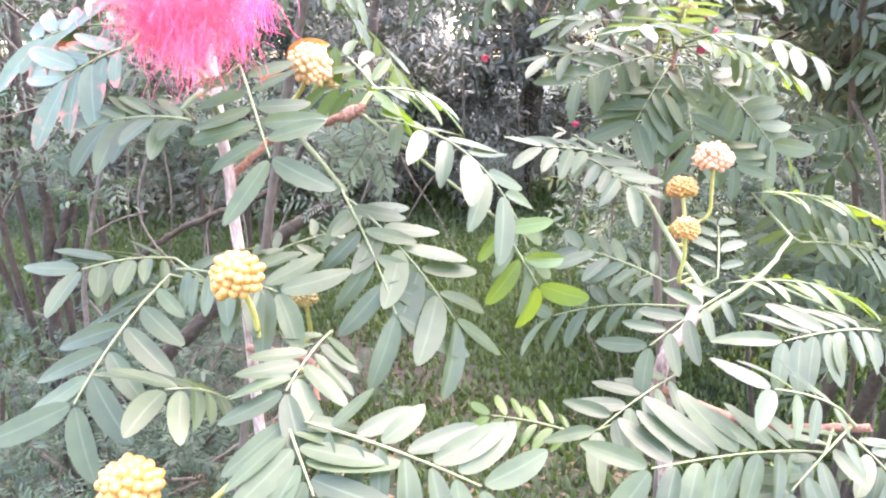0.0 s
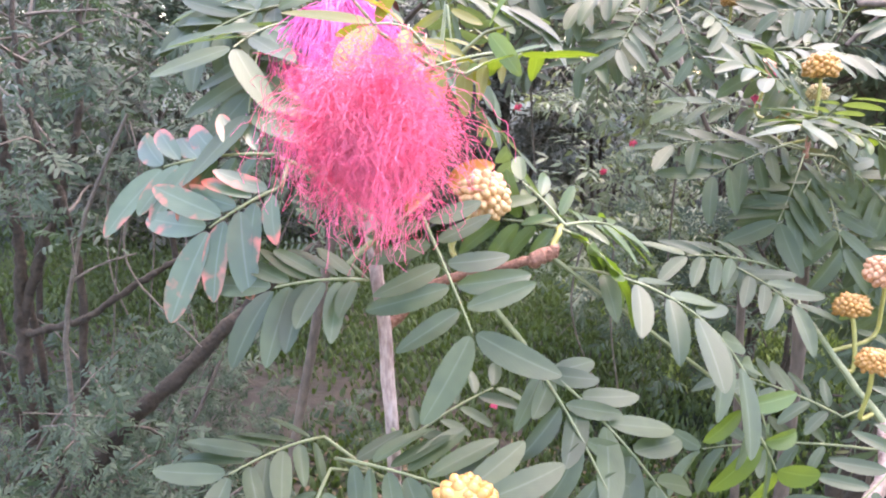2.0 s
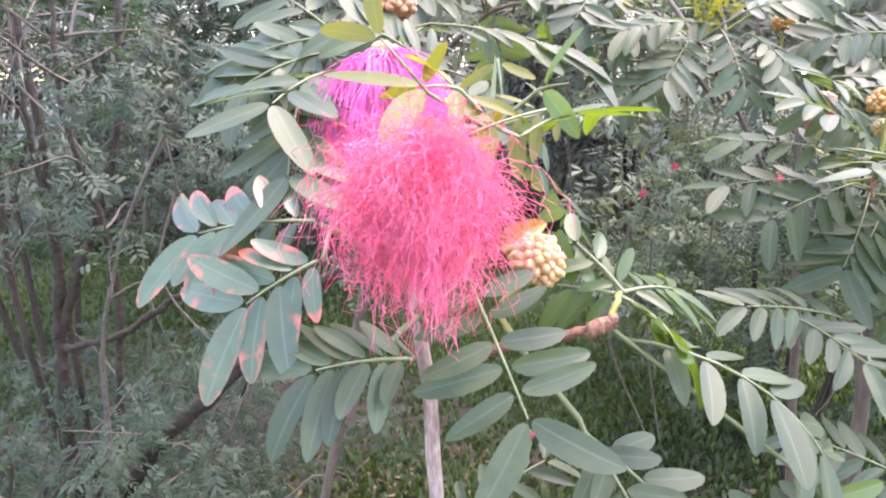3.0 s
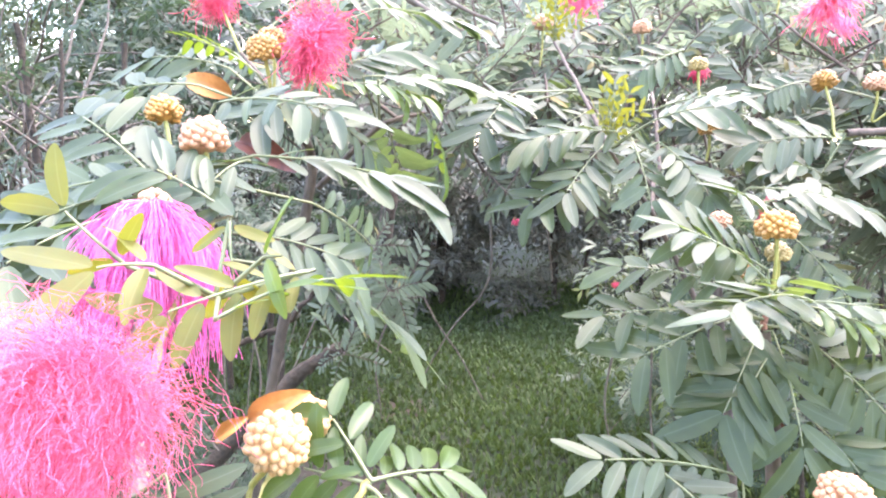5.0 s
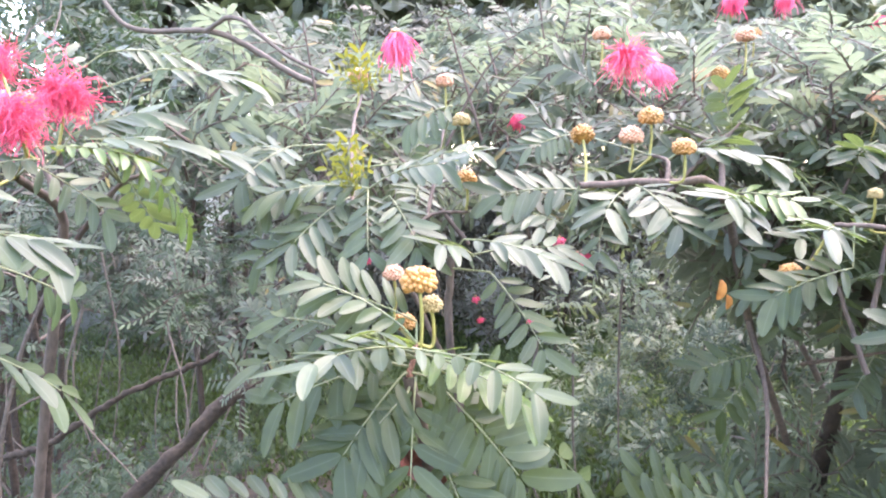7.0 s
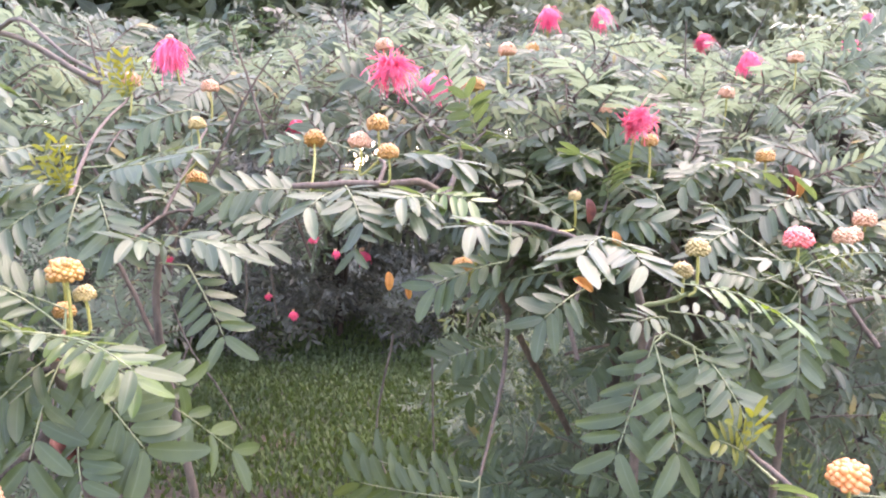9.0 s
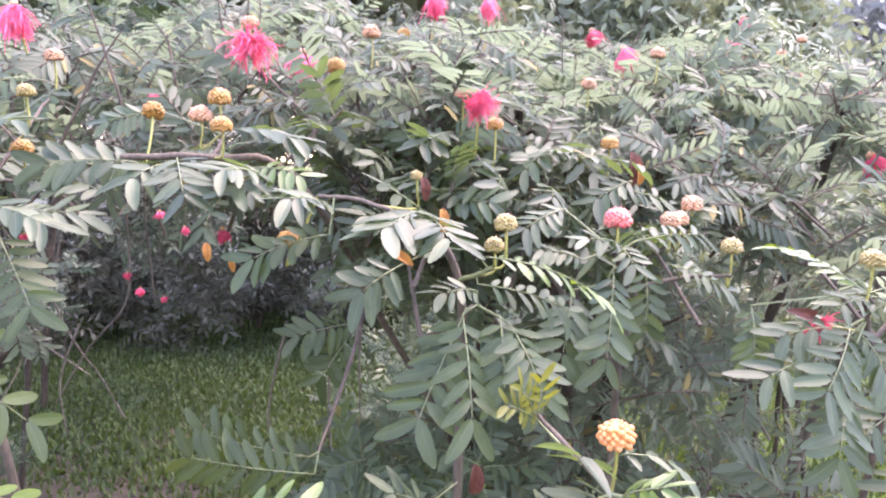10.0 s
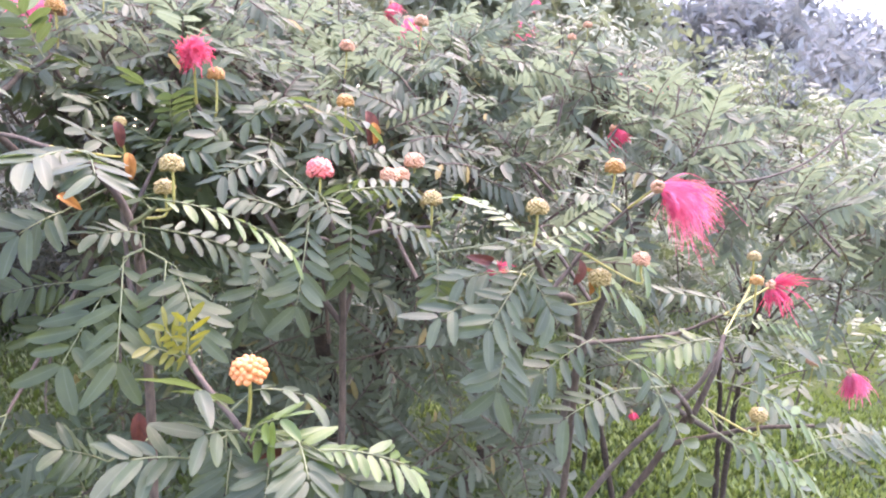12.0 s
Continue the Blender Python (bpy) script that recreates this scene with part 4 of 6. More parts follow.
bud_head(shrub, (1.428, 1.5, 1.7), 0.021, mat=BUD_PINK)
bud_head(shrub, (0.071, 0.85, 1.506), 0.021, mat=BUD_PINK)
bud_head(shrub, (0.481, 0.9, 1.551), 0.021, mat=BUD_PINK)
bud_head(shrub, (1.22, 1.2, 1.576), 0.021, mat=BUD_PINK)
bud_head(shrub, (1.449, 0.8, 1.105), 0.021, mat=BUD_PINK)
bud_head(shrub, (0.436, 0.9, 1.509), 0.021, mat=BUD_PINK)

# ---- canes with flowers and leaves ----
cane_a = thing("powder_puff_branch", "slender grey cane with pink puffs, orange bud heads and red-spotted leaves", "branch", group="canes of the shrub", at=(-0.085, 0.35, 0))
stem_part("stem", cane_a, [(-0.085, 0.35, 0), (-0.09, 0.345, 0.6), (-0.093, 0.332, 1.082), (-0.0955, 0.322, 1.229), (-0.105, 0.335, 1.3), (-0.122, 0.39, 1.345), (-0.128, 0.44, 1.375)], 0.0033, 0.002, BARK_PALE)
stem_part("twig", cane_a, [(-0.0968, 0.325, 1.246), (-0.08, 0.329, 1.262), (-0.064, 0.325, 1.269), (-0.05, 0.322, 1.2725), (-0.037, 0.319, 1.277)], 0.002, 0.0018, TWIG)
stem_part("twig", cane_a, [(-0.037, 0.319, 1.277), (-0.031, 0.328, 1.286)], 0.0014, 0.001, STALK)
stem_part("twig", cane_a, [(-0.1, 0.33, 1.285), (-0.115, 0.322, 1.302), (-0.132, 0.318, 1.312)], 0.0015, 0.0008, RACHIS)
stem_part("twig", cane_a, [(-0.098, 0.32, 1.275), (-0.1, 0.305, 1.285), (-0.11, 0.3, 1.277)], 0.0015, 0.0008, RACHIS)
stem_part("twig", cane_a, [(-0.09, 0.31, 1.17), (-0.055, 0.275, 1.178), (-0.043, 0.225, 1.185)], 0.002, 0.001, TWIG)
stem_part("twig", cane_a, [(-0.09, 0.308, 1.19), (-0.1, 0.295, 1.205)], 0.0018, 0.001, RACHIS)
stem_part("twig", cane_a, [(-0.105, 0.335, 1.3), (-0.1, 0.36, 1.335), (-0.075, 0.33, 1.342)], 0.0017, 0.001, STALK)
stem_part("twig", cane_a, [(-0.066, 0.325, 1.268), (-0.045, 0.318, 1.243)], 0.0012, 0.001, RACHIS)
compound_leaf(cane_a, (-0.114, 0.287, 1.212), (-0.132, 0.234, 1.18), 6, 0.029, face=(0, -0.6, 1), stem=(-0.1, 0.295, 1.205))
compound_leaf(cane_a, (-0.083, 0.25, 1.174), (-0.095, 0.225, 1.19), 5, 0.024, stem=(-0.0511, 0.2585, 1.1803))
compound_leaf(cane_a, (-0.043, 0.262, 1.197), (-0.053, 0.222, 1.191), 6, 0.024, face=(0, -0.6, 1.0), stem=(-0.0509, 0.2578, 1.1804))
compound_leaf(cane_a, (-0.045, 0.213, 1.184), (0.012, 0.198, 1.17), 7, 0.026, face=(0.2, -0.8, 1), stem=(-0.043, 0.225, 1.185))
compound_leaf(cane_a, (-0.054, 0.22, 1.184), (-0.039, 0.19, 1.172), 6, 0.03, face=(0, -0.6, 1), stem=(-0.043, 0.225, 1.185))
compound_leaf(cane_a, (-0.0845, 0.309, 1.2965), (-0.068, 0.282, 1.2615), 6, 0.0255, face=(-0.1, -0.5, 0.9), bow=0.02, droop=-0.05, spread=94, stem=(-0.1, 0.305, 1.285))
compound_leaf(cane_a, (-0.033, 0.318, 1.273), (0.036, 0.292, 1.222), 8, 0.0285, face=(0.35, -0.4, 0.9), bow=0.2, stem=(-0.037, 0.319, 1.277))
compound_leaf(cane_a, (0.022, 0.288, 1.236), (0.04, 0.289, 1.207), 3, 0.027, face=(-0.4, -0.25, 0.7), mat=YOUNG, stem=(-0.037, 0.319, 1.277))
compound_leaf(cane_a, (-0.044, 0.314, 1.241), (-0.019, 0.275, 1.199), 5, 0.031, face=(0.2, -0.7, 0.7), stem=(-0.045, 0.318, 1.243))
compound_leaf(cane_a, (-0.044, 0.316, 1.24), (0.005, 0.285, 1.193), 6, 0.033, face=(0.4, -0.5, 0.8), stem=(-0.045, 0.318, 1.243))
compound_leaf(cane_a, (-0.03, 0.328, 1.285), (-0.052, 0.334, 1.287), 4, 0.02, face=(0, -0.9, 0.4), mat=FRESH)
compound_leaf(cane_a, (-0.03, 0.328, 1.286), (-0.044, 0.342, 1.3), 3, 0.019, face=(0.2, -0.9, 0.5), mat=FRESH)
compound_leaf(cane_a, (-0.03, 0.328, 1.286), (-0.006, 0.344, 1.282), 6, 0.02, face=(0, -0.4, 1), mat=FRESH)
compound_leaf(cane_a, (-0.029, 0.326, 1.284), (-0.018, 0.308, 1.276), 7, 0.022, face=(0.6, 0.2, 0.7), mat=FRESH, stem=(-0.0317, 0.3269, 1.2849))
compound_leaf(cane_a, (-0.133, 0.318, 1.313), (-0.172, 0.323, 1.308), 6, 0.025, face=(0, -0.8, 0.8), mat=SPOTTED)
compound_leaf(cane_a, (-0.129, 0.305, 1.304), (-0.151, 0.297, 1.292), 5, 0.027, face=(0, -0.8, 0.6), mat=SPOTTED, stem=(-0.1287, 0.3188, 1.31))
compound_leaf(cane_a, (-0.101, 0.295, 1.275), (-0.129, 0.284, 1.276), 6, 0.024, face=(0, -0.6, 1), stem=(-0.1074, 0.3013, 1.2791))
compound_leaf(cane_a, (-0.147, 0.395, 1.356), (-0.144, 0.332, 1.326), 6, 0.03, face=(-0.1, -0.9, 0.5), stem=(-0.1233, 0.4006, 1.3514))
compound_leaf(cane_a, (-0.131, 0.41, 1.375), (-0.171, 0.4, 1.367), 6, 0.028, face=(0, -0.6, 0.8), stem=(-0.1254, 0.4184, 1.3621))
compound_leaf(cane_a, (-0.14, 0.4, 1.368), (-0.169, 0.38, 1.355), 5, 0.028, face=(0, -0.6, 0.8), stem=(-0.1243, 0.4089, 1.3563))
compound_leaf(cane_a, (-0.113, 0.292, 1.213), (-0.065, 0.268, 1.211), 8, 0.028, face=(0, -0.65, 1.0), stem=(-0.1, 0.295, 1.205))
compound_leaf(cane_a, (-0.09, 0.31, 1.208), (-0.054, 0.335, 1.218), 5, 0.016, stem=(-0.0952, 0.3234, 1.2088))
compound_leaf(cane_a, (-0.118, 0.305, 1.214), (-0.144, 0.275, 1.218), 6, 0.024, face=(0, -0.5, 1), stem=(-0.1, 0.295, 1.205))
compound_leaf(cane_a, (-0.049, 0.345, 1.348), (-0.084, 0.315, 1.341), 5, 0.019, face=(-0.2, -0.9, 0.3), mat=GOLD, stem=(-0.075, 0.33, 1.342))
compound_leaf(cane_a, (-0.087, 0.315, 1.354), (-0.098, 0.305, 1.355), 2, 0.025, face=(0.2, -0.5, 0.8), mat=GOLD, stem=(-0.075, 0.33, 1.342))
compound_leaf(cane_a, (-0.097, 0.32, 1.353), (-0.111, 0.315, 1.369), 2, 0.017, face=(0, -1, 0.2), mat=GOLD, stem=(-0.0777, 0.3333, 1.3412))
compound_leaf(cane_a, (-0.074, 0.34, 1.365), (-0.072, 0.335, 1.348), 2, 0.017, face=(0, -1, 0.2), mat=GOLD, stem=(-0.0768, 0.3322, 1.3415))
compound_leaf(cane_a, (-0.061, 0.33, 1.354), (-0.053, 0.32, 1.356), 1, 0.026, face=(0, -1, 0.3), mat=YOUNG, stem=(-0.075, 0.33, 1.342))
compound_leaf(cane_a, (-0.069, 0.31, 1.34), (-0.041, 0.335, 1.347), 4, 0.019, face=(0, 0.3, 1), mat=YOUNG, stem=(-0.075, 0.33, 1.342))
compound_leaf(cane_a, (-0.131, 0.41, 1.361), (-0.152, 0.35, 1.349), 6, 0.028, face=(0, -0.5, 1), stem=(-0.1247, 0.4123, 1.3584))
compound_leaf(cane_a, (-0.131, 0.425, 1.37), (-0.177, 0.45, 1.401), 6, 0.028, face=(0, -0.6, 0.8), stem=(-0.1265, 0.4272, 1.3673))
compound_leaf(cane_a, (-0.131, 0.42, 1.366), (-0.174, 0.425, 1.368), 6, 0.027, stem=(-0.1258, 0.4218, 1.3641))
compound_leaf(cane_a, (-0.13, 0.4, 1.355), (-0.142, 0.37, 1.337), 5, 0.026, stem=(-0.1235, 0.4023, 1.3524))
compound_leaf(cane_a, (-0.097, 0.445, 1.383), (-0.028, 0.455, 1.37), 7, 0.03, face=(0, -0.3, 1), bow=0.04, spread=46, stem=(-0.128, 0.44, 1.375))
compound_leaf(cane_a, (-0.075, 0.405, 1.339), (-0.029, 0.46, 1.293), 7, 0.027, face=(0, -0.55, 1.0), bow=0.06, spread=50, stem=(-0.1225, 0.3942, 1.3475))
compound_leaf(cane_a, (-0.079, 0.48, 1.359), (-0.056, 0.52, 1.333), 6, 0.021, face=(0, -0.8, 0.5), stem=(-0.128, 0.44, 1.375))
compound_leaf(cane_a, (-0.119, 0.46, 1.407), (-0.06, 0.43, 1.402), 5, 0.024, face=(0, -0.55, 1.0), stem=(-0.128, 0.44, 1.375))
compound_leaf(cane_a, (-0.1, 0.45, 1.381), (-0.106, 0.41, 1.371), 4, 0.026, face=(0, -0.2, 1), stem=(-0.128, 0.44, 1.375))
compound_leaf(cane_a, (-0.093, 0.4, 1.36), (-0.122, 0.4, 1.378), 6, 0.026, face=(0, -0.6, 0.7), stem=(-0.1234, 0.4013, 1.3518))
compound_leaf(cane_a, (-0.093, 0.41, 1.352), (-0.056, 0.42, 1.341), 6, 0.023, face=(0, -0.6, 0.8), stem=(-0.1238, 0.4051, 1.354))
bud_head(cane_a, (-0.073, 0.243, 1.225), 0.019, foot=(-0.068, 0.256, 1.19), root=(-0.0511, 0.2587, 1.1803), pieces=True, count=72, label="golden orange bud head")
bud_head(cane_a, (-0.0595, 0.332, 1.296), 0.0205, foot=(-0.0715, 0.34, 1.276), root=(-0.066, 0.325, 1.268), mat=BUD_CREAM, pieces=True)
bud_head(cane_a, (-0.059, 0.36, 1.293), 0.0205, foot=(-0.07, 0.352, 1.272), root=(-0.066, 0.325, 1.268), mat=BUD_CREAM, pieces=True)
bud_head(cane_a, (-0.099, 0.2, 1.169), 0.0195, foot=(-0.099, 0.203, 1.139), root=(-0.043, 0.225, 1.185), pieces=True, count=72)
bud_head(cane_a, (-0.061, 0.3, 1.197), 0.012, foot=(-0.061, 0.303, 1.177), root=(-0.0717, 0.2917, 1.1742), mat=BUD_GREEN)
bud_head(cane_a, (-0.113, 0.428, 1.39), 0.0205, foot=(-0.11, 0.421, 1.352), root=(-0.1249, 0.4146, 1.3597), mat=BUD_PINK, pieces=True, count=80)
bud_head(cane_a, (-0.14, 0.452, 1.403), 0.0165, foot=(-0.136, 0.445, 1.373), root=(-0.128, 0.44, 1.375), pieces=True)
puff(cane_a, (-.0985, .290, 1.328), axis=(0.0, -.5, -.3), length=.0285, spread=2.0, count=3900, droop=1.9, curl=1.9, foot=(-.098, .325, 1.318), radius=.0001, segments=11, lock=.0042, ragged=0.8, label="hot pink ragged powder puff flower")
puff(cane_a, (-.114, .378, 1.366), axis=(0, -.3, -1), length=.046, spread=1.5, count=1900, droop=3.0, curl=.5, lock=.0022, foot=(-.12, .39, 1.345), mat=PUFF_MAGENTA, radius=.00022, segments=10, label="magenta drooping powder puff flower with pale crown")
stem_part("node", cane_a, [(-.043, .3205, 1.2745), (-.0385, .319, 1.277), (-.034, .3195, 1.2785)], .0031, .0024, TWIG)
dry_leaf(cane_a, (-0.072, 0.345, 1.298), (0.9, -0.1, 0.5), 0.019, DRY)
dry_leaf(cane_a, (-0.089, 0.36, 1.285), (0.6, -0.1, 0.5), 0.012, DRY)

cane_k = thing("powder_puff_branch", "leafy cane with crumpled crimson puffs and orange bud heads", "branch", group="canes of the shrub", at=(-0.27, 0.72, 0))
stem_part("stem", cane_k, [(-0.27, 0.72, 0), (-0.24, 0.7, 0.7), (-0.16, 0.64, 1.15), (-0.115, 0.61, 1.33), (-0.105, 0.6, 1.38), (-0.11, 0.56, 1.405)], 0.005, 0.0028, BARK)
stem_part("twig", cane_k, [(-0.105, 0.6, 1.38), (-0.13, 0.62, 1.42), (-0.165, 0.65, 1.455)], 0.0025, 0.0012, BARK)
stem_part("twig", cane_k, [(-0.105, 0.62, 1.36), (-0.06, 0.6, 1.4), (-0.03, 0.61, 1.41)], 0.0022, 0.0012, BARK)
bud_head(cane_k, (-0.113, 0.524, 1.44), 0.0195, foot=(-0.113, 0.537, 1.4), root=(-0.11, 0.56, 1.405))
bud_head(cane_k, (-0.13, 0.603, 1.457), 0.0195, foot=(-0.13, 0.606, 1.422), root=(-0.1281, 0.6185, 1.417))
puff(cane_k, (-.088, .530, 1.442), axis=(0, -.5, -.4), length=.025, spread=2.0, count=520, droop=1.5, curl=2.2, mat=PUFF_RED, foot=(-.1, .56, 1.41), radius=.0003, label="crimson crumpled powder puff flower")
puff(cane_k, (-.095, .600, 1.464), axis=(.2, -.5, -.2), length=.025, spread=2.0, count=520, droop=1.5, curl=2.2, mat=PUFF_RED, foot=(-.105, .6, 1.42), radius=.0003, label="crimson crumpled powder puff flower")
puff(cane_k, (-.185, .662, 1.497), axis=(0, -.5, .1), length=.022, spread=2.0, count=420, droop=1.2, curl=2.0, mat=PUFF_RED, foot=(-.165, .65, 1.455), radius=.0003, label="crimson crumpled powder puff flower")
compound_leaf(cane_k, (-0.064, 0.56, 1.429), (0.013, 0.59, 1.421), 7, 0.034, face=(0, -0.3, 1.0), bow=0.04, spread=44, stem=(-0.06, 0.6, 1.4))
compound_leaf(cane_k, (-0.073, 0.7, 1.494), (-0.008, 0.72, 1.487), 7, 0.036, face=(0, -0.3, 1.0), bow=0.04, spread=44, stem=(-0.1613, 0.6468, 1.4513))
compound_leaf(cane_k, (-0.055, 0.6, 1.406), (-0.048, 0.625, 1.372), 6, 0.026, face=(-0.2, -0.8, 0.5), stem=(-0.0543, 0.6019, 1.4019))
compound_leaf(cane_k, (-0.055, 0.56, 1.427), (-0.016, 0.605, 1.374), 9, 0.021, face=(0.2, -0.6, 0.8), bow=0.12, mat=YOUNG, stem=(-0.0595, 0.6002, 1.4002))
compound_leaf(cane_k, (-0.118, 0.53, 1.427), (-0.16, 0.545, 1.449), 7, 0.014, face=(0.1, 0.4, 1), mat=YOUNG, stem=(-0.11, 0.56, 1.405))
compound_leaf(cane_k, (-0.141, 0.5, 1.419), (-0.188, 0.5, 1.415), 6, 0.03, face=(0, -0.5, 1), stem=(-0.11, 0.56, 1.405))
compound_leaf(cane_k, (-0.141, 0.55, 1.433), (-0.191, 0.56, 1.441), 6, 0.026, face=(0, -0.6, 0.9), stem=(-0.11, 0.56, 1.405))
compound_leaf(cane_k, (-0.083, 0.54, 1.416), (-0.108, 0.5, 1.405), 6, 0.03, face=(0, -0.6, 1.0), stem=(-0.11, 0.56, 1.405))
compound_leaf(cane_k, (-0.139, 0.7, 1.495), (-0.192, 0.72, 1.522), 6, 0.026, stem=(-0.165, 0.65, 1.455))
compound_leaf(cane_k, (-0.128, 0.72, 1.512), (-0.075, 0.75, 1.512), 7, 0.028, face=(0, -0.55, 1.0), stem=(-0.165, 0.65, 1.455))
compound_leaf(cane_k, (-0.095, 0.55, 1.423), (-0.031, 0.56, 1.418), 8, 0.02, face=(0, -0.2, 1), mat=YOUNG, stem=(-0.11, 0.56, 1.405))
compound_leaf(cane_k, (-0.1, 0.56, 1.414), (-0.058, 0.57, 1.382), 6, 0.024, stem=(-0.11, 0.56, 1.405))
compound_leaf(cane_k, (-0.094, 0.6, 1.434), (-0.056, 0.62, 1.45), 6, 0.03, stem=(-0.123, 0.6144, 1.4087))
dry_leaf(cane_k, (-0.134, 0.53, 1.416), (-0.6, -0.1, 0.3), 0.03, DRY)
dry_leaf(cane_k, (-0.121, 0.5, 1.39), (0.5, -0.2, -0.2), 0.03, DRY_RED)

cane_b = thing("powder_puff_branch", "bushy cane tipped with an orange bud head above drooping leaves", "branch", group="canes of the shrub", at=(0.17, 0.52, 0))
stem_part("stem", cane_b, [(0.17, 0.52, 0), (0.175, 0.51, 0.7), (0.17, 0.5, 1.1), (0.165, 0.5, 1.22), (0.152, 0.492, 1.292)], 0.006, 0.0035, BARK)
stem_part("twig", cane_b, [(0.152, 0.492, 1.292), (0.156, 0.497, 1.31)], 0.002, 0.0012, TWIG)
bud_head(cane_b, (0.158, 0.497, 1.345), 0.0205, foot=(0.158, 0.5, 1.305), root=(0.1553, 0.4961, 1.3067), pieces=True)
bud_head(cane_b, (0.164, 0.508, 1.33), 0.0135, foot=(0.164, 0.511, 1.305), root=(0.156, 0.497, 1.31), mat=BUD_GREEN)
bud_head(cane_b, (0.148, 0.515, 1.318), 0.014, foot=(0.148, 0.518, 1.298), root=(0.1544, 0.495, 1.3029))
bud_head(cane_b, (0.14, 0.53, 1.345), 0.013, foot=(0.14, 0.533, 1.315), root=(0.156, 0.497, 1.31), mat=BUD_PINK)
compound_leaf(cane_b, (0.15, 0.495, 1.297), (0.07, 0.49, 1.3), 6, 0.024, face=(0, -0.4, 1), mat=OLIVE, stem=(0.1531, 0.4933, 1.2968))
compound_leaf(cane_b, (0.152, 0.48, 1.31), (0.113, 0.43, 1.316), 5, 0.026, face=(0, -0.2, 1), stem=(0.1549, 0.4956, 1.305))
compound_leaf(cane_b, (0.15, 0.49, 1.32), (0.106, 0.485, 1.346), 6, 0.024, face=(0.2, -0.3, 1), mat=OLIVE, stem=(0.156, 0.497, 1.31))
compound_leaf(cane_b, (0.15, 0.49, 1.295), (0.121, 0.456, 1.261), 7, 0.03, face=(-0.1, -0.8, 0.6), mat=OLIVE, stem=(0.1524, 0.4925, 1.2938))
compound_leaf(cane_b, (0.156, 0.49, 1.292), (0.156, 0.45, 1.247), 6, 0.03, face=(0, -0.9, 0.4), mat=OLIVE, stem=(0.1521, 0.4921, 1.2915))
compound_leaf(cane_b, (0.161, 0.47, 1.312), (0.217, 0.44, 1.3), 6, 0.025, face=(0.1, -0.2, 1), bow=0.08, mat=OLIVE, stem=(0.1551, 0.4959, 1.3061))
compound_leaf(cane_b, (0.165, 0.485, 1.294), (0.212, 0.467, 1.246), 9, 0.032, face=(0.3, -0.9, 0.45), mat=OLIVE, stem=(0.1526, 0.4927, 1.2946))
compound_leaf(cane_b, (0.176, 0.47, 1.308), (0.223, 0.5, 1.274), 6, 0.024, face=(0.1, -0.9, 0.5), mat=OLIVE, stem=(0.155, 0.4958, 1.3055))
compound_leaf(cane_b, (0.151, 0.48, 1.309), (0.25, 0.515, 1.226), 7, 0.03, face=(0.5, -0.5, 0.7), mat=OLIVE, stem=(0.1547, 0.4953, 1.3039))
compound_leaf(cane_b, (0.152, 0.477, 1.311), (0.212, 0.455, 1.29), 8, 0.024, face=(0.1, -0.1, 1), mat=YOUNG, stem=(0.1549, 0.4957, 1.3052))
compound_leaf(cane_b, (0.146, 0.477, 1.312), (0.081, 0.5, 1.324), 6, 0.022, mat=OLIVE, stem=(0.1549, 0.4956, 1.3049))
compound_leaf(cane_b, (0.166, 0.47, 1.312), (0.122, 0.44, 1.318), 5, 0.026, face=(0, -0.25, 1), stem=(0.1554, 0.4962, 1.3071))
compound_leaf(cane_b, (0.152, 0.48, 1.286), (0.131, 0.46, 1.266), 6, 0.028, face=(0, -0.8, 0.6), mat=OLIVE, stem=(0.1528, 0.4925, 1.2875))
compound_leaf(cane_b, (0.156, 0.5, 1.322), (0.114, 0.49, 1.341), 6, 0.024, face=(0, -0.8, 0.6), mat=OLIVE, stem=(0.156, 0.497, 1.31))
compound_leaf(cane_b, (0.17, 0.48, 1.252), (0.183, 0.45, 1.234), 6, 0.024, face=(0, -0.9, 0.4), mat=OLIVE, stem=(0.1592, 0.4965, 1.2519))
compound_leaf(cane_b, (0.141, 0.49, 1.301), (0.087, 0.47, 1.285), 6, 0.028, face=(0, -0.7, 0.7), mat=OLIVE, stem=(0.1532, 0.4935, 1.2973))
compound_leaf(cane_b, (0.144, 0.47, 1.311), (0.142, 0.44, 1.329), 4, 0.02, mat=OLIVE, stem=(0.1542, 0.4947, 1.3019))
dry_leaf(cane_b, (0.146, 0.5, 1.245), (0.6, -0.1, -0.5), 0.035, DRY_RED)
dry_leaf(cane_b, (0.351, 0.575, 1.335), (0.0, -0.1, -1), 0.014, DRY)

cane_j = thing("powder_puff_branch", "low cane with three small bud heads and broad grey-green leaves", "branch", group="canes of the shrub", at=(0.16, 0.4, 0))
stem_part("stem", cane_j, [(0.16, 0.4, 0), (0.155, 0.39, 0.6), (0.13, 0.36, 1.02), (0.11, 0.338, 1.135), (0.128, 0.352, 1.165), (0.14, 0.372, 1.178)], 0.005, 0.003, BARK_PALE)
stem_part("twig", cane_j, [(0.11, 0.338, 1.135), (0.15, 0.31, 1.13), (0.185, 0.28, 1.145)], 0.0028, 0.0018, TWIG)
stem_part("twig", cane_j, [(0.128, 0.352, 1.165), (0.17, 0.37, 1.185), (0.2, 0.4, 1.2)], 0.002, 0.001, RACHIS)
stem_part("twig", cane_j, [(0.14, 0.372, 1.178), (0.12, 0.42, 1.22)], 0.002, 0.001, RACHIS)
bud_head(cane_j, (0.129, 0.372, 1.211), 0.0155, foot=(0.129, 0.375, 1.181), root=(0.1378, 0.3773, 1.1826))
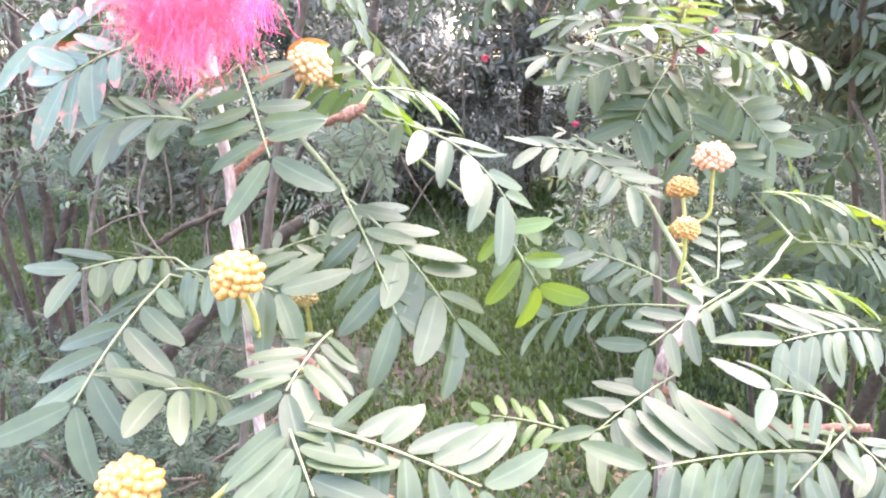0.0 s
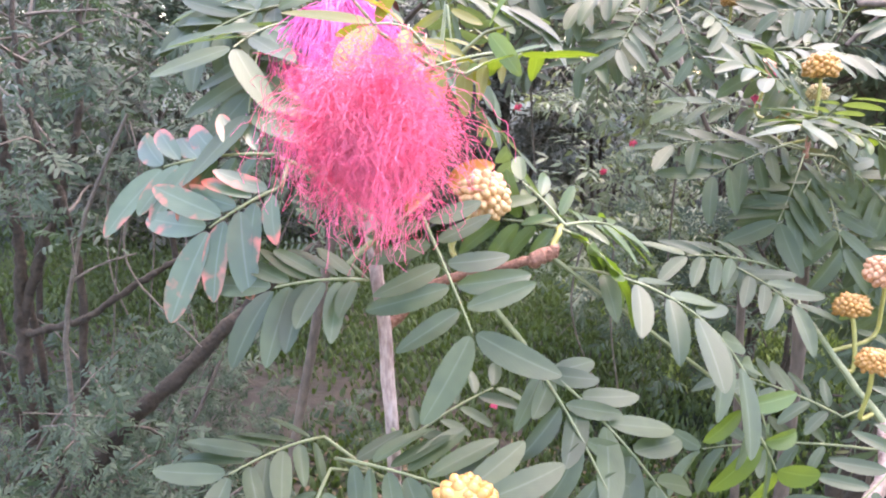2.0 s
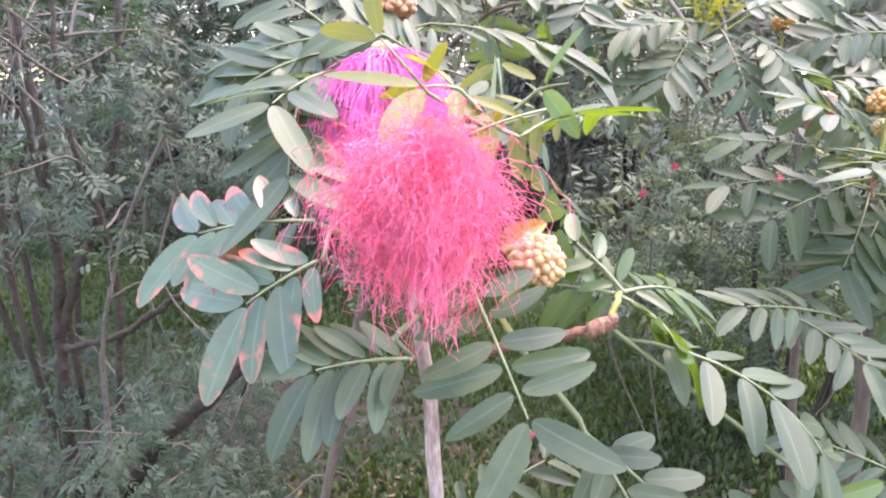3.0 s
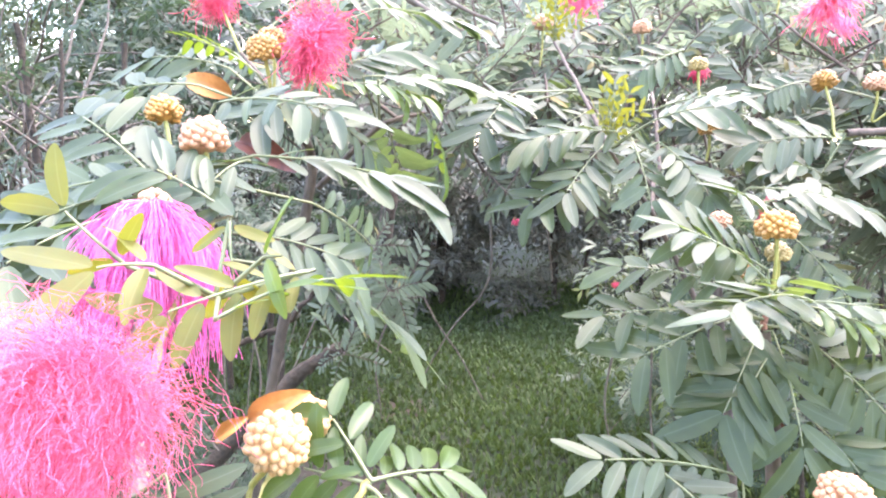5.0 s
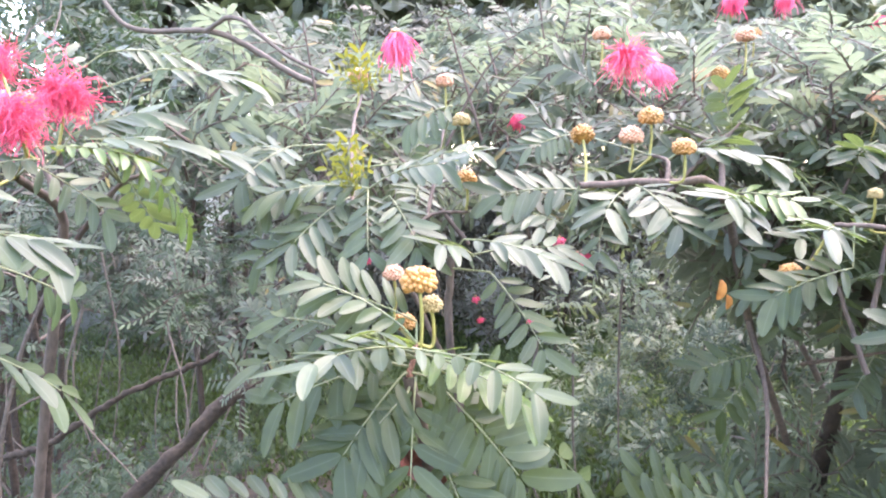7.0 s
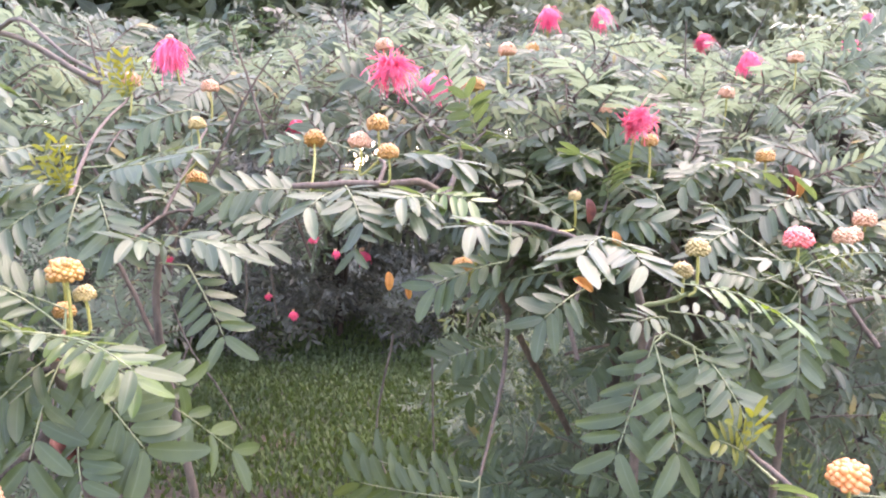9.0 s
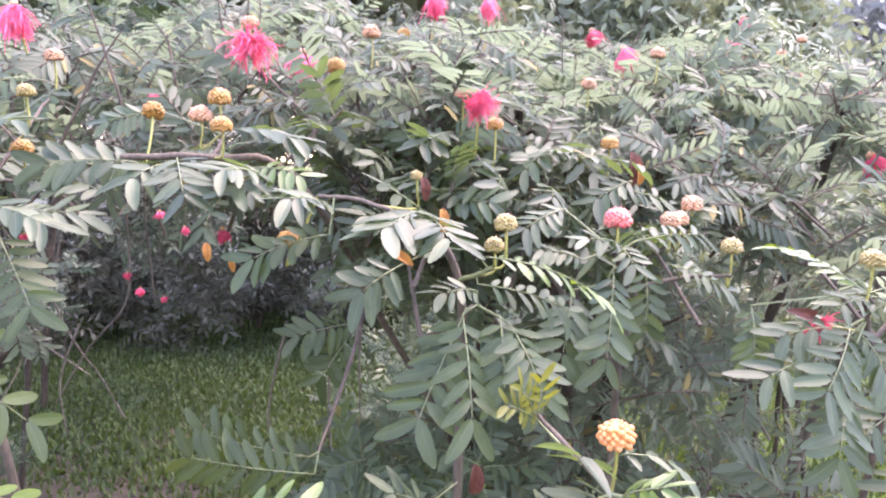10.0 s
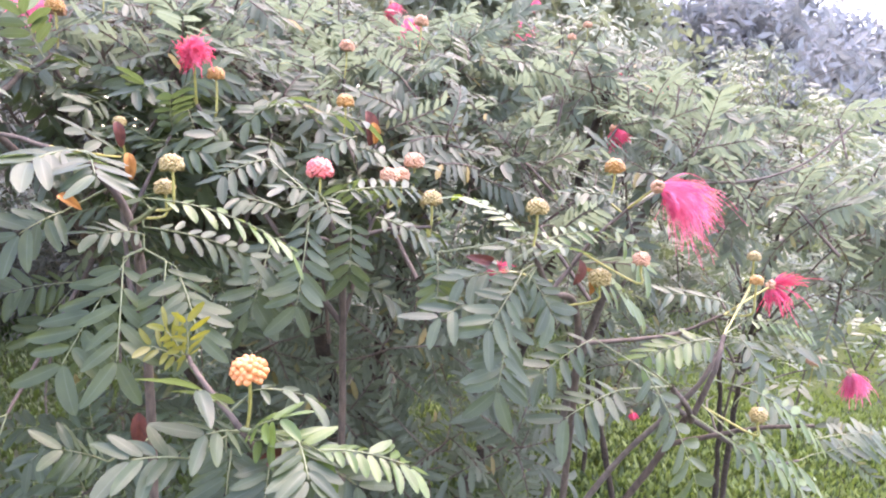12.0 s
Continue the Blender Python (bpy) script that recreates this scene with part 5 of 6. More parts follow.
bud_head(cane_j, (0.153, 0.406, 1.244), 0.0215, foot=(0.153, 0.409, 1.209), root=(0.1274, 0.4023, 1.2045), mat=BUD_PINK, pieces=True)
bud_head(cane_j, (0.136, 0.404, 1.227), 0.0175, foot=(0.137, 0.397, 1.197), root=(0.1308, 0.3941, 1.1973))
compound_leaf(cane_j, (0.151, 0.36, 1.181), (0.103, 0.333, 1.161), 5, 0.024, face=(-0.1, -0.7, 0.8), stem=(0.1521, 0.3623, 1.1765))
compound_leaf(cane_j, (0.079, 0.445, 1.243), (0.106, 0.405, 1.229), 6, 0.024, face=(0, -0.5, 1), stem=(0.12, 0.42, 1.22))
compound_leaf(cane_j, (0.215, 0.33, 1.17), (0.153, 0.3, 1.177), 8, 0.026, face=(0, -0.6, 0.9), stem=(0.17, 0.37, 1.185))
compound_leaf(cane_j, (0.164, 0.275, 1.136), (0.08, 0.245, 1.147), 9, 0.031, face=(0, -0.7, 0.9), bow=0.08, stem=(0.1743, 0.2892, 1.1404))
compound_leaf(cane_j, (0.183, 0.42, 1.222), (0.278, 0.45, 1.199), 9, 0.024, face=(0, -0.15, 1), mat=YOUNG, stem=(0.2, 0.4, 1.2))
compound_leaf(cane_j, (0.149, 0.36, 1.185), (0.228, 0.385, 1.17), 8, 0.022, face=(0, -0.2, 1), mat=YOUNG, stem=(0.1521, 0.3623, 1.1765))
compound_leaf(cane_j, (0.168, 0.275, 1.156), (0.132, 0.262, 1.172), 4, 0.024, stem=(0.1808, 0.2836, 1.1432))
compound_leaf(cane_j, (0.175, 0.28, 1.144), (0.138, 0.25, 1.134), 5, 0.026, stem=(0.1796, 0.2847, 1.1427))
compound_leaf(cane_j, (0.175, 0.28, 1.142), (0.19, 0.26, 1.127), 5, 0.026, stem=(0.1791, 0.285, 1.1425))
compound_leaf(cane_j, (0.124, 0.38, 1.179), (0.08, 0.4, 1.193), 6, 0.022, face=(0, -0.7, 0.8), stem=(0.1367, 0.38, 1.185))
compound_leaf(cane_j, (0.119, 0.335, 1.145), (0.072, 0.3, 1.133), 6, 0.026, stem=(0.1153, 0.3421, 1.1439))
compound_leaf(cane_j, (0.071, 0.33, 1.113), (0.025, 0.34, 1.119), 6, 0.018, mat=YOUNG, stem=(0.1122, 0.3405, 1.1222))
compound_leaf(cane_j, (0.148, 0.37, 1.185), (0.157, 0.4, 1.207), 4, 0.02, stem=(0.1398, 0.3724, 1.1784))
compound_leaf(cane_j, (0.232, 0.45, 1.184), (0.291, 0.46, 1.173), 6, 0.024, stem=(0.2, 0.4, 1.2))
compound_leaf(cane_j, (0.122, 0.37, 1.169), (0.065, 0.4, 1.152), 6, 0.024, stem=(0.1337, 0.3615, 1.1712))
compound_leaf(cane_j, (0.129, 0.45, 1.231), (0.06, 0.43, 1.248), 8, 0.024, face=(0, -0.5, 1), stem=(0.12, 0.42, 1.22))

cane_c = thing("powder_puff_branch", "upright pale cane with drooping dark leaves and yellow shoot tips", "branch", group="canes of the shrub", at=(0.27, 0.72, 0))
stem_part("stem", cane_c, [(0.27, 0.72, 0), (0.25, 0.69, 0.7), (0.195, 0.63, 1.12), (0.172, 0.616, 1.28), (0.172, 0.62, 1.345)], 0.0046, 0.0026, BARK)
stem_part("twig", cane_c, [(0.165, 0.63, 1.27), (0.13, 0.64, 1.34), (0.098, 0.636, 1.385)], 0.002, 0.0013, BARK)
stem_part("twig", cane_c, [(0.13, 0.64, 1.34), (0.15, 0.7, 1.37), (0.185, 0.69, 1.375)], 0.0018, 0.0013, BARK)
stem_part("twig", cane_c, [(0.098, 0.636, 1.385), (0.085, 0.72, 1.44), (0.079, 0.82, 1.485)], 0.0018, 0.0012, BARK)
stem_part("twig", cane_c, [(0.15, 0.7, 1.37), (0.16, 0.77, 1.43), (0.16, 0.82, 1.46)], 0.0018, 0.0012, BARK)
bud_head(cane_c, (0.183, 0.687, 1.401), 0.018, foot=(0.183, 0.69, 1.376), root=(0.1833, 0.6905, 1.3748), label="brownish bud head")
bud_head(cane_c, (0.161, 0.822, 1.497), 0.018, foot=(0.161, 0.825, 1.462), root=(0.16, 0.82, 1.46), mat=BUD_PINK)
bud_head(cane_c, (0.179, 0.708, 1.45), 0.0155, foot=(0.179, 0.711, 1.42), root=(0.1547, 0.733, 1.3983), mat=BUD_GREEN)
compound_leaf(cane_c, (0.189, 0.61, 1.347), (0.168, 0.58, 1.358), 5, 0.026, face=(0, -0.65, 1.0), stem=(0.172, 0.62, 1.345))
compound_leaf(cane_c, (0.193, 0.61, 1.349), (0.248, 0.62, 1.352), 7, 0.026, face=(0, -0.65, 1.0), stem=(0.172, 0.62, 1.345))
compound_leaf(cane_c, (0.2, 0.6, 1.337), (0.234, 0.565, 1.291), 7, 0.026, face=(0.2, -0.7, 0.6), mat=OLIVE, stem=(0.1715, 0.6193, 1.3372))
compound_leaf(cane_c, (0.098, 0.645, 1.39), (0.063, 0.594, 1.358), 7, 0.028, face=(0, -0.6, 0.8))
compound_leaf(cane_c, (0.111, 0.63, 1.394), (0.116, 0.59, 1.353), 6, 0.024, face=(0, -0.8, 0.5), stem=(0.098, 0.636, 1.385))
compound_leaf(cane_c, (0.128, 0.62, 1.39), (0.151, 0.585, 1.357), 7, 0.026, face=(0.1, -0.6, 0.8), stem=(0.105, 0.6369, 1.3751))
compound_leaf(cane_c, (0.182, 0.6, 1.36), (0.241, 0.57, 1.348), 6, 0.028, face=(0, -0.4, 1.0), spread=50, stem=(0.172, 0.62, 1.345))
compound_leaf(cane_c, (0.272, 0.7, 1.388), (0.206, 0.68, 1.387), 7, 0.028, face=(0, -0.9, 0.7), stem=(0.185, 0.69, 1.375))
compound_leaf(cane_c, (0.038, 0.7, 1.43), (0.01, 0.65, 1.402), 7, 0.032, face=(0, -0.5, 1), stem=(0.0871, 0.7067, 1.4313))
compound_leaf(cane_c, (0.041, 0.71, 1.421), (0.005, 0.7, 1.43), 6, 0.03, stem=(0.0867, 0.7092, 1.433))
compound_leaf(cane_c, (0.075, 0.66, 1.398), (0.041, 0.63, 1.39), 6, 0.028, stem=(0.0942, 0.6608, 1.4013))
compound_leaf(cane_c, (0.14, 0.68, 1.415), (0.187, 0.66, 1.423), 7, 0.024, stem=(0.0919, 0.6753, 1.4108))
compound_leaf(cane_c, (0.101, 0.62, 1.37), (0.041, 0.6, 1.35), 6, 0.03, mat=OLIVE, stem=(0.1054, 0.6369, 1.3746))
compound_leaf(cane_c, (0.111, 0.63, 1.396), (0.042, 0.62, 1.392), 7, 0.028, mat=OLIVE, stem=(0.098, 0.636, 1.385))
compound_leaf(cane_c, (0.125, 0.63, 1.404), (0.163, 0.62, 1.413), 6, 0.026, stem=(0.0978, 0.6376, 1.386))
compound_leaf(cane_c, (0.171, 0.72, 1.464), (0.136, 0.7, 1.448), 6, 0.024, face=(0, -0.9, 0.6), stem=(0.1584, 0.759, 1.4206))
compound_leaf(cane_c, (.098, .636, 1.39), (0.090, 0.620, 1.422), 6, .010, mat=GOLD, face=(0.36, -.6, .4), droop=-.3)
compound_leaf(cane_c, (.079, .82, 1.485), (0.066, 0.805, 1.517), 6, .011, mat=GOLD, face=(0.36, -.6, .4), droop=-.3)
compound_leaf(cane_c, (.098, .636, 1.39), (0.098, 0.625, 1.428), 6, .010, mat=GOLD, face=(-0.00, -.6, .4), droop=-.3)
compound_leaf(cane_c, (.079, .82, 1.485), (0.079, 0.810, 1.523), 6, .011, mat=GOLD, face=(-0.00, -.6, .4), droop=-.3)
compound_leaf(cane_c, (.098, .636, 1.39), (0.107, 0.620, 1.422), 6, .010, mat=GOLD, face=(-0.39, -.6, .4), droop=-.3)
compound_leaf(cane_c, (.079, .82, 1.485), (0.093, 0.805, 1.517), 6, .011, mat=GOLD, face=(-0.39, -.6, .4), droop=-.3)
compound_leaf(cane_c, (.098, .636, 1.39), (0.084, 0.617, 1.410), 6, .010, mat=GOLD, face=(0.60, -.6, .4), droop=-.3)
compound_leaf(cane_c, (.079, .82, 1.485), (0.057, 0.802, 1.505), 6, .011, mat=GOLD, face=(0.60, -.6, .4), droop=-.3)
compound_leaf(cane_c, (.098, .636, 1.39), (0.113, 0.616, 1.408), 6, .010, mat=GOLD, face=(-0.66, -.6, .4), droop=-.3)
compound_leaf(cane_c, (.079, .82, 1.485), (0.103, 0.801, 1.503), 6, .011, mat=GOLD, face=(-0.66, -.6, .4), droop=-.3)

cane_d = thing("powder_puff_branch", "arching brown branch carrying clustered orange bud heads", "branch", group="canes of the shrub", at=(0.75, 1.2, 0))
stem_part("stem", cane_d, [(0.75, 1.2, 0), (0.68, 1.1, 0.8), (0.48, 0.86, 1.25), (0.4, 0.72, 1.385), (0.34, 0.67, 1.398), (0.27, 0.655, 1.396)], 0.005, 0.0026, BARK)
stem_part("twig", cane_d, [(0.34, 0.67, 1.398), (0.345, 0.69, 1.415), (0.34, 0.715, 1.42)], 0.0022, 0.0014, BARK)
stem_part("twig", cane_d, [(0.4, 0.72, 1.385), (0.42, 0.8, 1.43), (0.4, 0.9, 1.46)], 0.003, 0.0016, BARK)
stem_part("twig", cane_d, [(0.4, 0.9, 1.46), (0.45, 0.96, 1.5), (0.52, 1.0, 1.53)], 0.002, 0.0014, BARK)
stem_part("twig", cane_d, [(0.48, 0.86, 1.25), (0.46, 0.76, 1.2), (0.43, 0.68, 1.135)], 0.003, 0.0014, BARK)
stem_part("twig", cane_d, [(0.4, 0.9, 1.46), (0.36, 0.93, 1.5), (0.335, 0.95, 1.53)], 0.002, 0.0012, BARK)
bud_head(cane_d, (0.281, 0.717, 1.438), 0.0195, foot=(0.281, 0.69, 1.393), root=(0.2876, 0.6588, 1.3965))
bud_head(cane_d, (0.338, 0.717, 1.452), 0.021, foot=(0.338, 0.72, 1.417), root=(0.34, 0.715, 1.42))
bud_head(cane_d, (0.322, 0.715, 1.436), 0.0205, foot=(0.322, 0.718, 1.406), root=(0.34, 0.715, 1.42), mat=BUD_PINK)
bud_head(cane_d, (0.349, 0.657, 1.424), 0.018, foot=(0.349, 0.66, 1.399), root=(0.3403, 0.6702, 1.3979))
bud_head(cane_d, (0.441, 0.86, 1.506), 0.02, foot=(0.441, 0.863, 1.471), root=(0.4074, 0.8629, 1.4489))
bud_head(cane_d, (0.527, 1.0, 1.571), 0.018, foot=(0.527, 1.003, 1.536), root=(0.52, 1.0, 1.53))
bud_head(cane_d, (0.337, 0.95, 1.564), 0.021, foot=(0.337, 0.953, 1.529), root=(0.3353, 0.9498, 1.5297), mat=BUD_PINK)
puff(cane_d, (.349, .86, 1.528), axis=(.1, -.4, -.8), length=.026, spread=1.8, count=300, droop=.8, curl=.9, foot=(0.359, 0.95, 1.498), radius=.0005)
puff(cane_d, (.399, .955, 1.533), axis=(.1, -.4, -.8), length=.034, spread=.9, count=260, droop=.8, curl=.4, foot=(0.393, 0.95, 1.492), radius=.0005)
compound_leaf(cane_d, (0.354, 0.685, 1.423), (0.41, 0.655, 1.415), 7, 0.032, face=(0.1, -0.4, 1), spread=46, stem=(0.345, 0.69, 1.415))
compound_leaf(cane_d, (0.279, 0.68, 1.392), (0.211, 0.66, 1.39), 7, 0.029, face=(0, -0.9, 0.7), stem=(0.2836, 0.6579, 1.3964))
compound_leaf(cane_d, (0.313, 0.66, 1.397), (0.33, 0.6, 1.37), 7, 0.029, face=(0, -0.6, 0.8), stem=(0.3121, 0.664, 1.3972))
compound_leaf(cane_d, (0.304, 0.66, 1.392), (0.287, 0.63, 1.38), 4, 0.03, stem=(0.3034, 0.6622, 1.397))
compound_leaf(cane_d, (0.386, 0.63, 1.385), (0.361, 0.595, 1.388), 6, 0.028, face=(0, -0.6, 1.0), stem=(0.3489, 0.6774, 1.3961))
compound_leaf(cane_d, (0.384, 0.63, 1.383), (0.369, 0.6, 1.377), 4, 0.026, stem=(0.348, 0.6767, 1.3963))
compound_leaf(cane_d, (0.376, 0.64, 1.39), (0.413, 0.62, 1.386), 6, 0.024, mat=YOUNG, stem=(0.3473, 0.6761, 1.3964))
compound_leaf(cane_d, (0.257, 0.66, 1.367), (0.22, 0.66, 1.376), 6, 0.026, stem=(0.27, 0.655, 1.396))
compound_leaf(cane_d, (0.281, 0.75, 1.441), (0.24, 0.73, 1.429), 8, 0.02, face=(0, -0.9, 0.6), stem=(0.34, 0.715, 1.42))
compound_leaf(cane_d, (0.464, 0.8, 1.228), (0.407, 0.775, 1.221), 7, 0.03, face=(0, -0.8, 0.7), mat=OLIVE, stem=(0.4685, 0.8025, 1.2212))
compound_leaf(cane_d, (0.464, 0.8, 1.222), (0.431, 0.79, 1.176), 6, 0.03, face=(0, -0.9, 0.5), mat=OLIVE, stem=(0.468, 0.8002, 1.2201))
compound_leaf(cane_d, (0.427, 0.665, 1.12), (0.324, 0.655, 1.142), 9, 0.029, face=(0, -1, 0.1), mat=OLIVE, stem=(0.43, 0.68, 1.135))
compound_leaf(cane_d, (0.422, 0.67, 1.134), (0.33, 0.68, 1.154), 7, 0.026, face=(0, -1, 0.1), mat=OLIVE, stem=(0.43, 0.68, 1.135))
dry_leaf(cane_d, (0.364, 0.6, 1.321), (0.2, -0.1, -1), 0.011, DRY)

cane_e = thing("powder_puff_branch", "dense cane with silvery fanned leaves and long hanging pinnae", "branch", group="canes of the shrub", at=(0.56, 0.68, 0))
stem_part("stem", cane_e, [(0.56, 0.68, 0), (0.555, 0.66, 0.8), (0.545, 0.6, 1.2), (0.535, 0.565, 1.31), (0.51, 0.566, 1.352)], 0.0046, 0.0026, BARK)
stem_part("twig", cane_e, [(0.535, 0.565, 1.31), (0.545, 0.54, 1.318), (0.553, 0.525, 1.326)], 0.002, 0.0014, RACHIS)
stem_part("twig", cane_e, [(0.51, 0.566, 1.352), (0.46, 0.585, 1.368), (0.43, 0.59, 1.37)], 0.002, 0.0014, BARK)
stem_part("twig", cane_e, [(0.545, 0.6, 1.2), (0.54, 0.56, 1.28), (0.545, 0.54, 1.296)], 0.0025, 0.0016, BARK)
bud_head(cane_e, (0.563, 0.535, 1.355), 0.017, foot=(0.563, 0.538, 1.325), root=(0.5502, 0.5302, 1.3232), mat=BUD_GREEN)
bud_head(cane_e, (0.558, 0.548, 1.338), 0.015, foot=(0.558, 0.551, 1.318), root=(0.5432, 0.5446, 1.3165), mat=BUD_GREEN)
bud_head(cane_e, (0.516, 0.7, 1.387), 0.012, foot=(0.516, 0.703, 1.357), root=(0.4718, 0.5805, 1.3642), mat=BUD_GREEN)
bud_head(cane_e, (0.407, 0.6, 1.336), 0.016, foot=(0.407, 0.603, 1.316), root=(0.43, 0.59, 1.37), mat=BUD)
compound_leaf(cane_e, (0.439, 0.6, 1.363), (0.411, 0.56, 1.369), 7, 0.028, face=(0, -0.55, 1.0), stem=(0.4376, 0.5887, 1.3695))
compound_leaf(cane_e, (0.507, 0.565, 1.361), (0.479, 0.52, 1.353), 6, 0.034, face=(-0.1, -0.55, 1), spread=50, stem=(0.5056, 0.5677, 1.3534))
compound_leaf(cane_e, (0.507, 0.56, 1.359), (0.518, 0.51, 1.347), 7, 0.028, face=(0.2, -0.7, 0.8), stem=(0.5076, 0.5669, 1.3528))
compound_leaf(cane_e, (0.543, 0.53, 1.332), (0.645, 0.545, 1.297), 9, 0.022, face=(0, -0.35, 1), bow=0.08, mat=YOUNG, stem=(0.5506, 0.5295, 1.3236))
compound_leaf(cane_e, (0.537, 0.54, 1.293), (0.5, 0.499, 1.227), 7, 0.031, face=(-0.2, -0.85, 0.4), bow=0.03, mat=OLIVE, stem=(0.5444, 0.5426, 1.2939))
compound_leaf(cane_e, (0.533, 0.53, 1.291), (0.533, 0.483, 1.232), 6, 0.028, face=(0.2, -0.9, 0.3), bow=0.03, mat=OLIVE, stem=(0.545, 0.54, 1.296))
compound_leaf(cane_e, (0.56, 0.53, 1.289), (0.558, 0.5, 1.246), 6, 0.026, face=(0, -0.9, 0.3), mat=OLIVE, stem=(0.545, 0.54, 1.296))
compound_leaf(cane_e, (0.566, 0.53, 1.285), (0.581, 0.489, 1.246), 7, 0.028, face=(0.3, -0.85, 0.4), mat=OLIVE, stem=(0.545, 0.54, 1.296))
compound_leaf(cane_e, (0.545, 0.54, 1.311), (0.617, 0.55, 1.29), 8, 0.022, face=(0, -0.65, 1.0), stem=(0.5443, 0.5418, 1.3174))
compound_leaf(cane_e, (0.489, 0.58, 1.317), (0.464, 0.565, 1.302), 5, 0.03, face=(0, -0.8, 0.6), stem=(0.5197, 0.5656, 1.3356))
compound_leaf(cane_e, (0.439, 0.58, 1.342), (0.385, 0.57, 1.325), 7, 0.028, face=(0, -0.6, 0.8), mat=OLIVE, stem=(0.4421, 0.588, 1.3692))
compound_leaf(cane_e, (0.545, 0.54, 1.306), (0.519, 0.52, 1.308), 5, 0.018, stem=(0.545, 0.54, 1.296))
compound_leaf(cane_e, (.574, .478, 1.232), (0.562, .47, 1.254), 5, .0135, mat=GOLD, face=(.3, -.6, .4), droop=-.3, stem=(.585, .46, 1.222))
compound_leaf(cane_e, (.574, .478, 1.232), (0.574, .47, 1.258), 5, .0135, mat=GOLD, face=(.3, -.6, .4), droop=-.3, stem=(.585, .46, 1.222))
compound_leaf(cane_e, (.574, .478, 1.232), (0.554, .47, 1.244), 5, .0135, mat=GOLD, face=(.3, -.6, .4), droop=-.3, stem=(.585, .46, 1.222))
compound_leaf(cane_e, (0.518, 0.58, 1.127), (0.491, 0.56, 1.147), 6, 0.024, face=(0, -0.7, 0.7), stem=(0.5467, 0.6102, 1.1322))
dry_leaf(cane_e, (0.487, 0.575, 1.329), (0.6, -0.3, -0.3), 0.016, DRY)
dry_leaf(cane_e, (0.529, 0.62, 1.361), (0.1, -0.2, -1), 0.02, DRY)
dry_leaf(cane_e, (0.517, 0.66, 1.386), (0.2, -0.2, -1), 0.02, DRY_RED)

cane_f = thing("powder_puff_branch", "low cane with a deep orange bud head over fresh green leaves", "branch", group="canes of the shrub", at=(0.62, 0.55, 0))
stem_part("stem", cane_f, [(0.62, 0.55, 0), (0.615, 0.54, 0.7), (0.615, 0.47, 1.08), (0.612, 0.43, 1.18), (0.604, 0.424, 1.205), (0.585, 0.445, 1.226), (0.574, 0.478, 1.236)], 0.0036, 0.0013, BARK)
stem_part("twig", cane_f, [(0.615, 0.5, 0.95), (0.5, 0.49, 1.04), (0.4, 0.46, 1.13)], 0.0022, 0.0012, RACHIS)
stem_part("twig", cane_f, [(0.604, 0.424, 1.205), (0.62, 0.41, 1.206)], 0.0016, 0.001, RACHIS)
bud_head(cane_f, (0.609, 0.428, 1.238), 0.0215, foot=(0.609, 0.431, 1.204), root=(0.6052, 0.4249, 1.2013), mat=BUD_DEEP, pieces=True, count=72, label="deep orange bud head about to open")
compound_leaf(cane_f, (0.604, 0.423, 1.203), (0.585, 0.4, 1.212), 4, 0.026, face=(0, -0.65, 1.0))
compound_leaf(cane_f, (0.588, 0.43, 1.221), (0.581, 0.41, 1.234), 3, 0.03, face=(0, -0.55, 1.0), stem=(0.5923, 0.4369, 1.2179))
compound_leaf(cane_f, (0.609, 0.42, 1.204), (0.624, 0.4, 1.218), 5, 0.02, face=(0, -0.55, 1.0), mat=YOUNG)
compound_leaf(cane_f, (0.609, 0.42, 1.199), (0.643, 0.387, 1.203), 5, 0.024, face=(0, -0.55, 1.0), mat=YOUNG, stem=(0.6058, 0.4254, 1.1993))
compound_leaf(cane_f, (0.639, 0.39, 1.202), (0.694, 0.375, 1.194), 9, 0.019, face=(0, -0.2, 1), bow=0.08, mat=YOUNG, stem=(0.62, 0.41, 1.206))
compound_leaf(cane_f, (0.634, 0.4, 1.206), (0.635, 0.362, 1.198), 6, 0.026, face=(0.1, -0.6, 0.8), stem=(0.62, 0.41, 1.206))
compound_leaf(cane_f, (0.626, 0.4, 1.202), (0.665, 0.38, 1.184), 7, 0.026, face=(0.1, -0.6, 0.9), stem=(0.62, 0.41, 1.206))
compound_leaf(cane_f, (0.6, 0.425, 1.194), (0.596, 0.405, 1.174), 6, 0.026, face=(0, -0.8, 0.5), stem=(0.6067, 0.4261, 1.1964))
compound_leaf(cane_f, (0.612, 0.43, 1.226), (0.64, 0.425, 1.223), 3, 0.022, face=(0, 0, 1), stem=(0.5977, 0.431, 1.212))
compound_leaf(cane_f, (0.597, 0.43, 1.203), (0.597, 0.42, 1.183), 6, 0.024, face=(-0.2, -0.8, 0.5), stem=(0.6007, 0.4277, 1.2087))
compound_leaf(cane_f, (0.621, 0.41, 1.195), (0.616, 0.39, 1.177), 6, 0.026, face=(0, -0.8, 0.5), stem=(0.62, 0.41, 1.206))
compound_leaf(cane_f, (0.575, 0.4, 1.199), (0.548, 0.39, 1.205), 5, 0.026, stem=(0.604, 0.424, 1.205))
compound_leaf(cane_f, (0.376, 0.43, 1.184), (0.424, 0.42, 1.204), 4, 0.024, face=(0, -0.6, 0.9), mat=YOUNG, stem=(0.4, 0.46, 1.13))
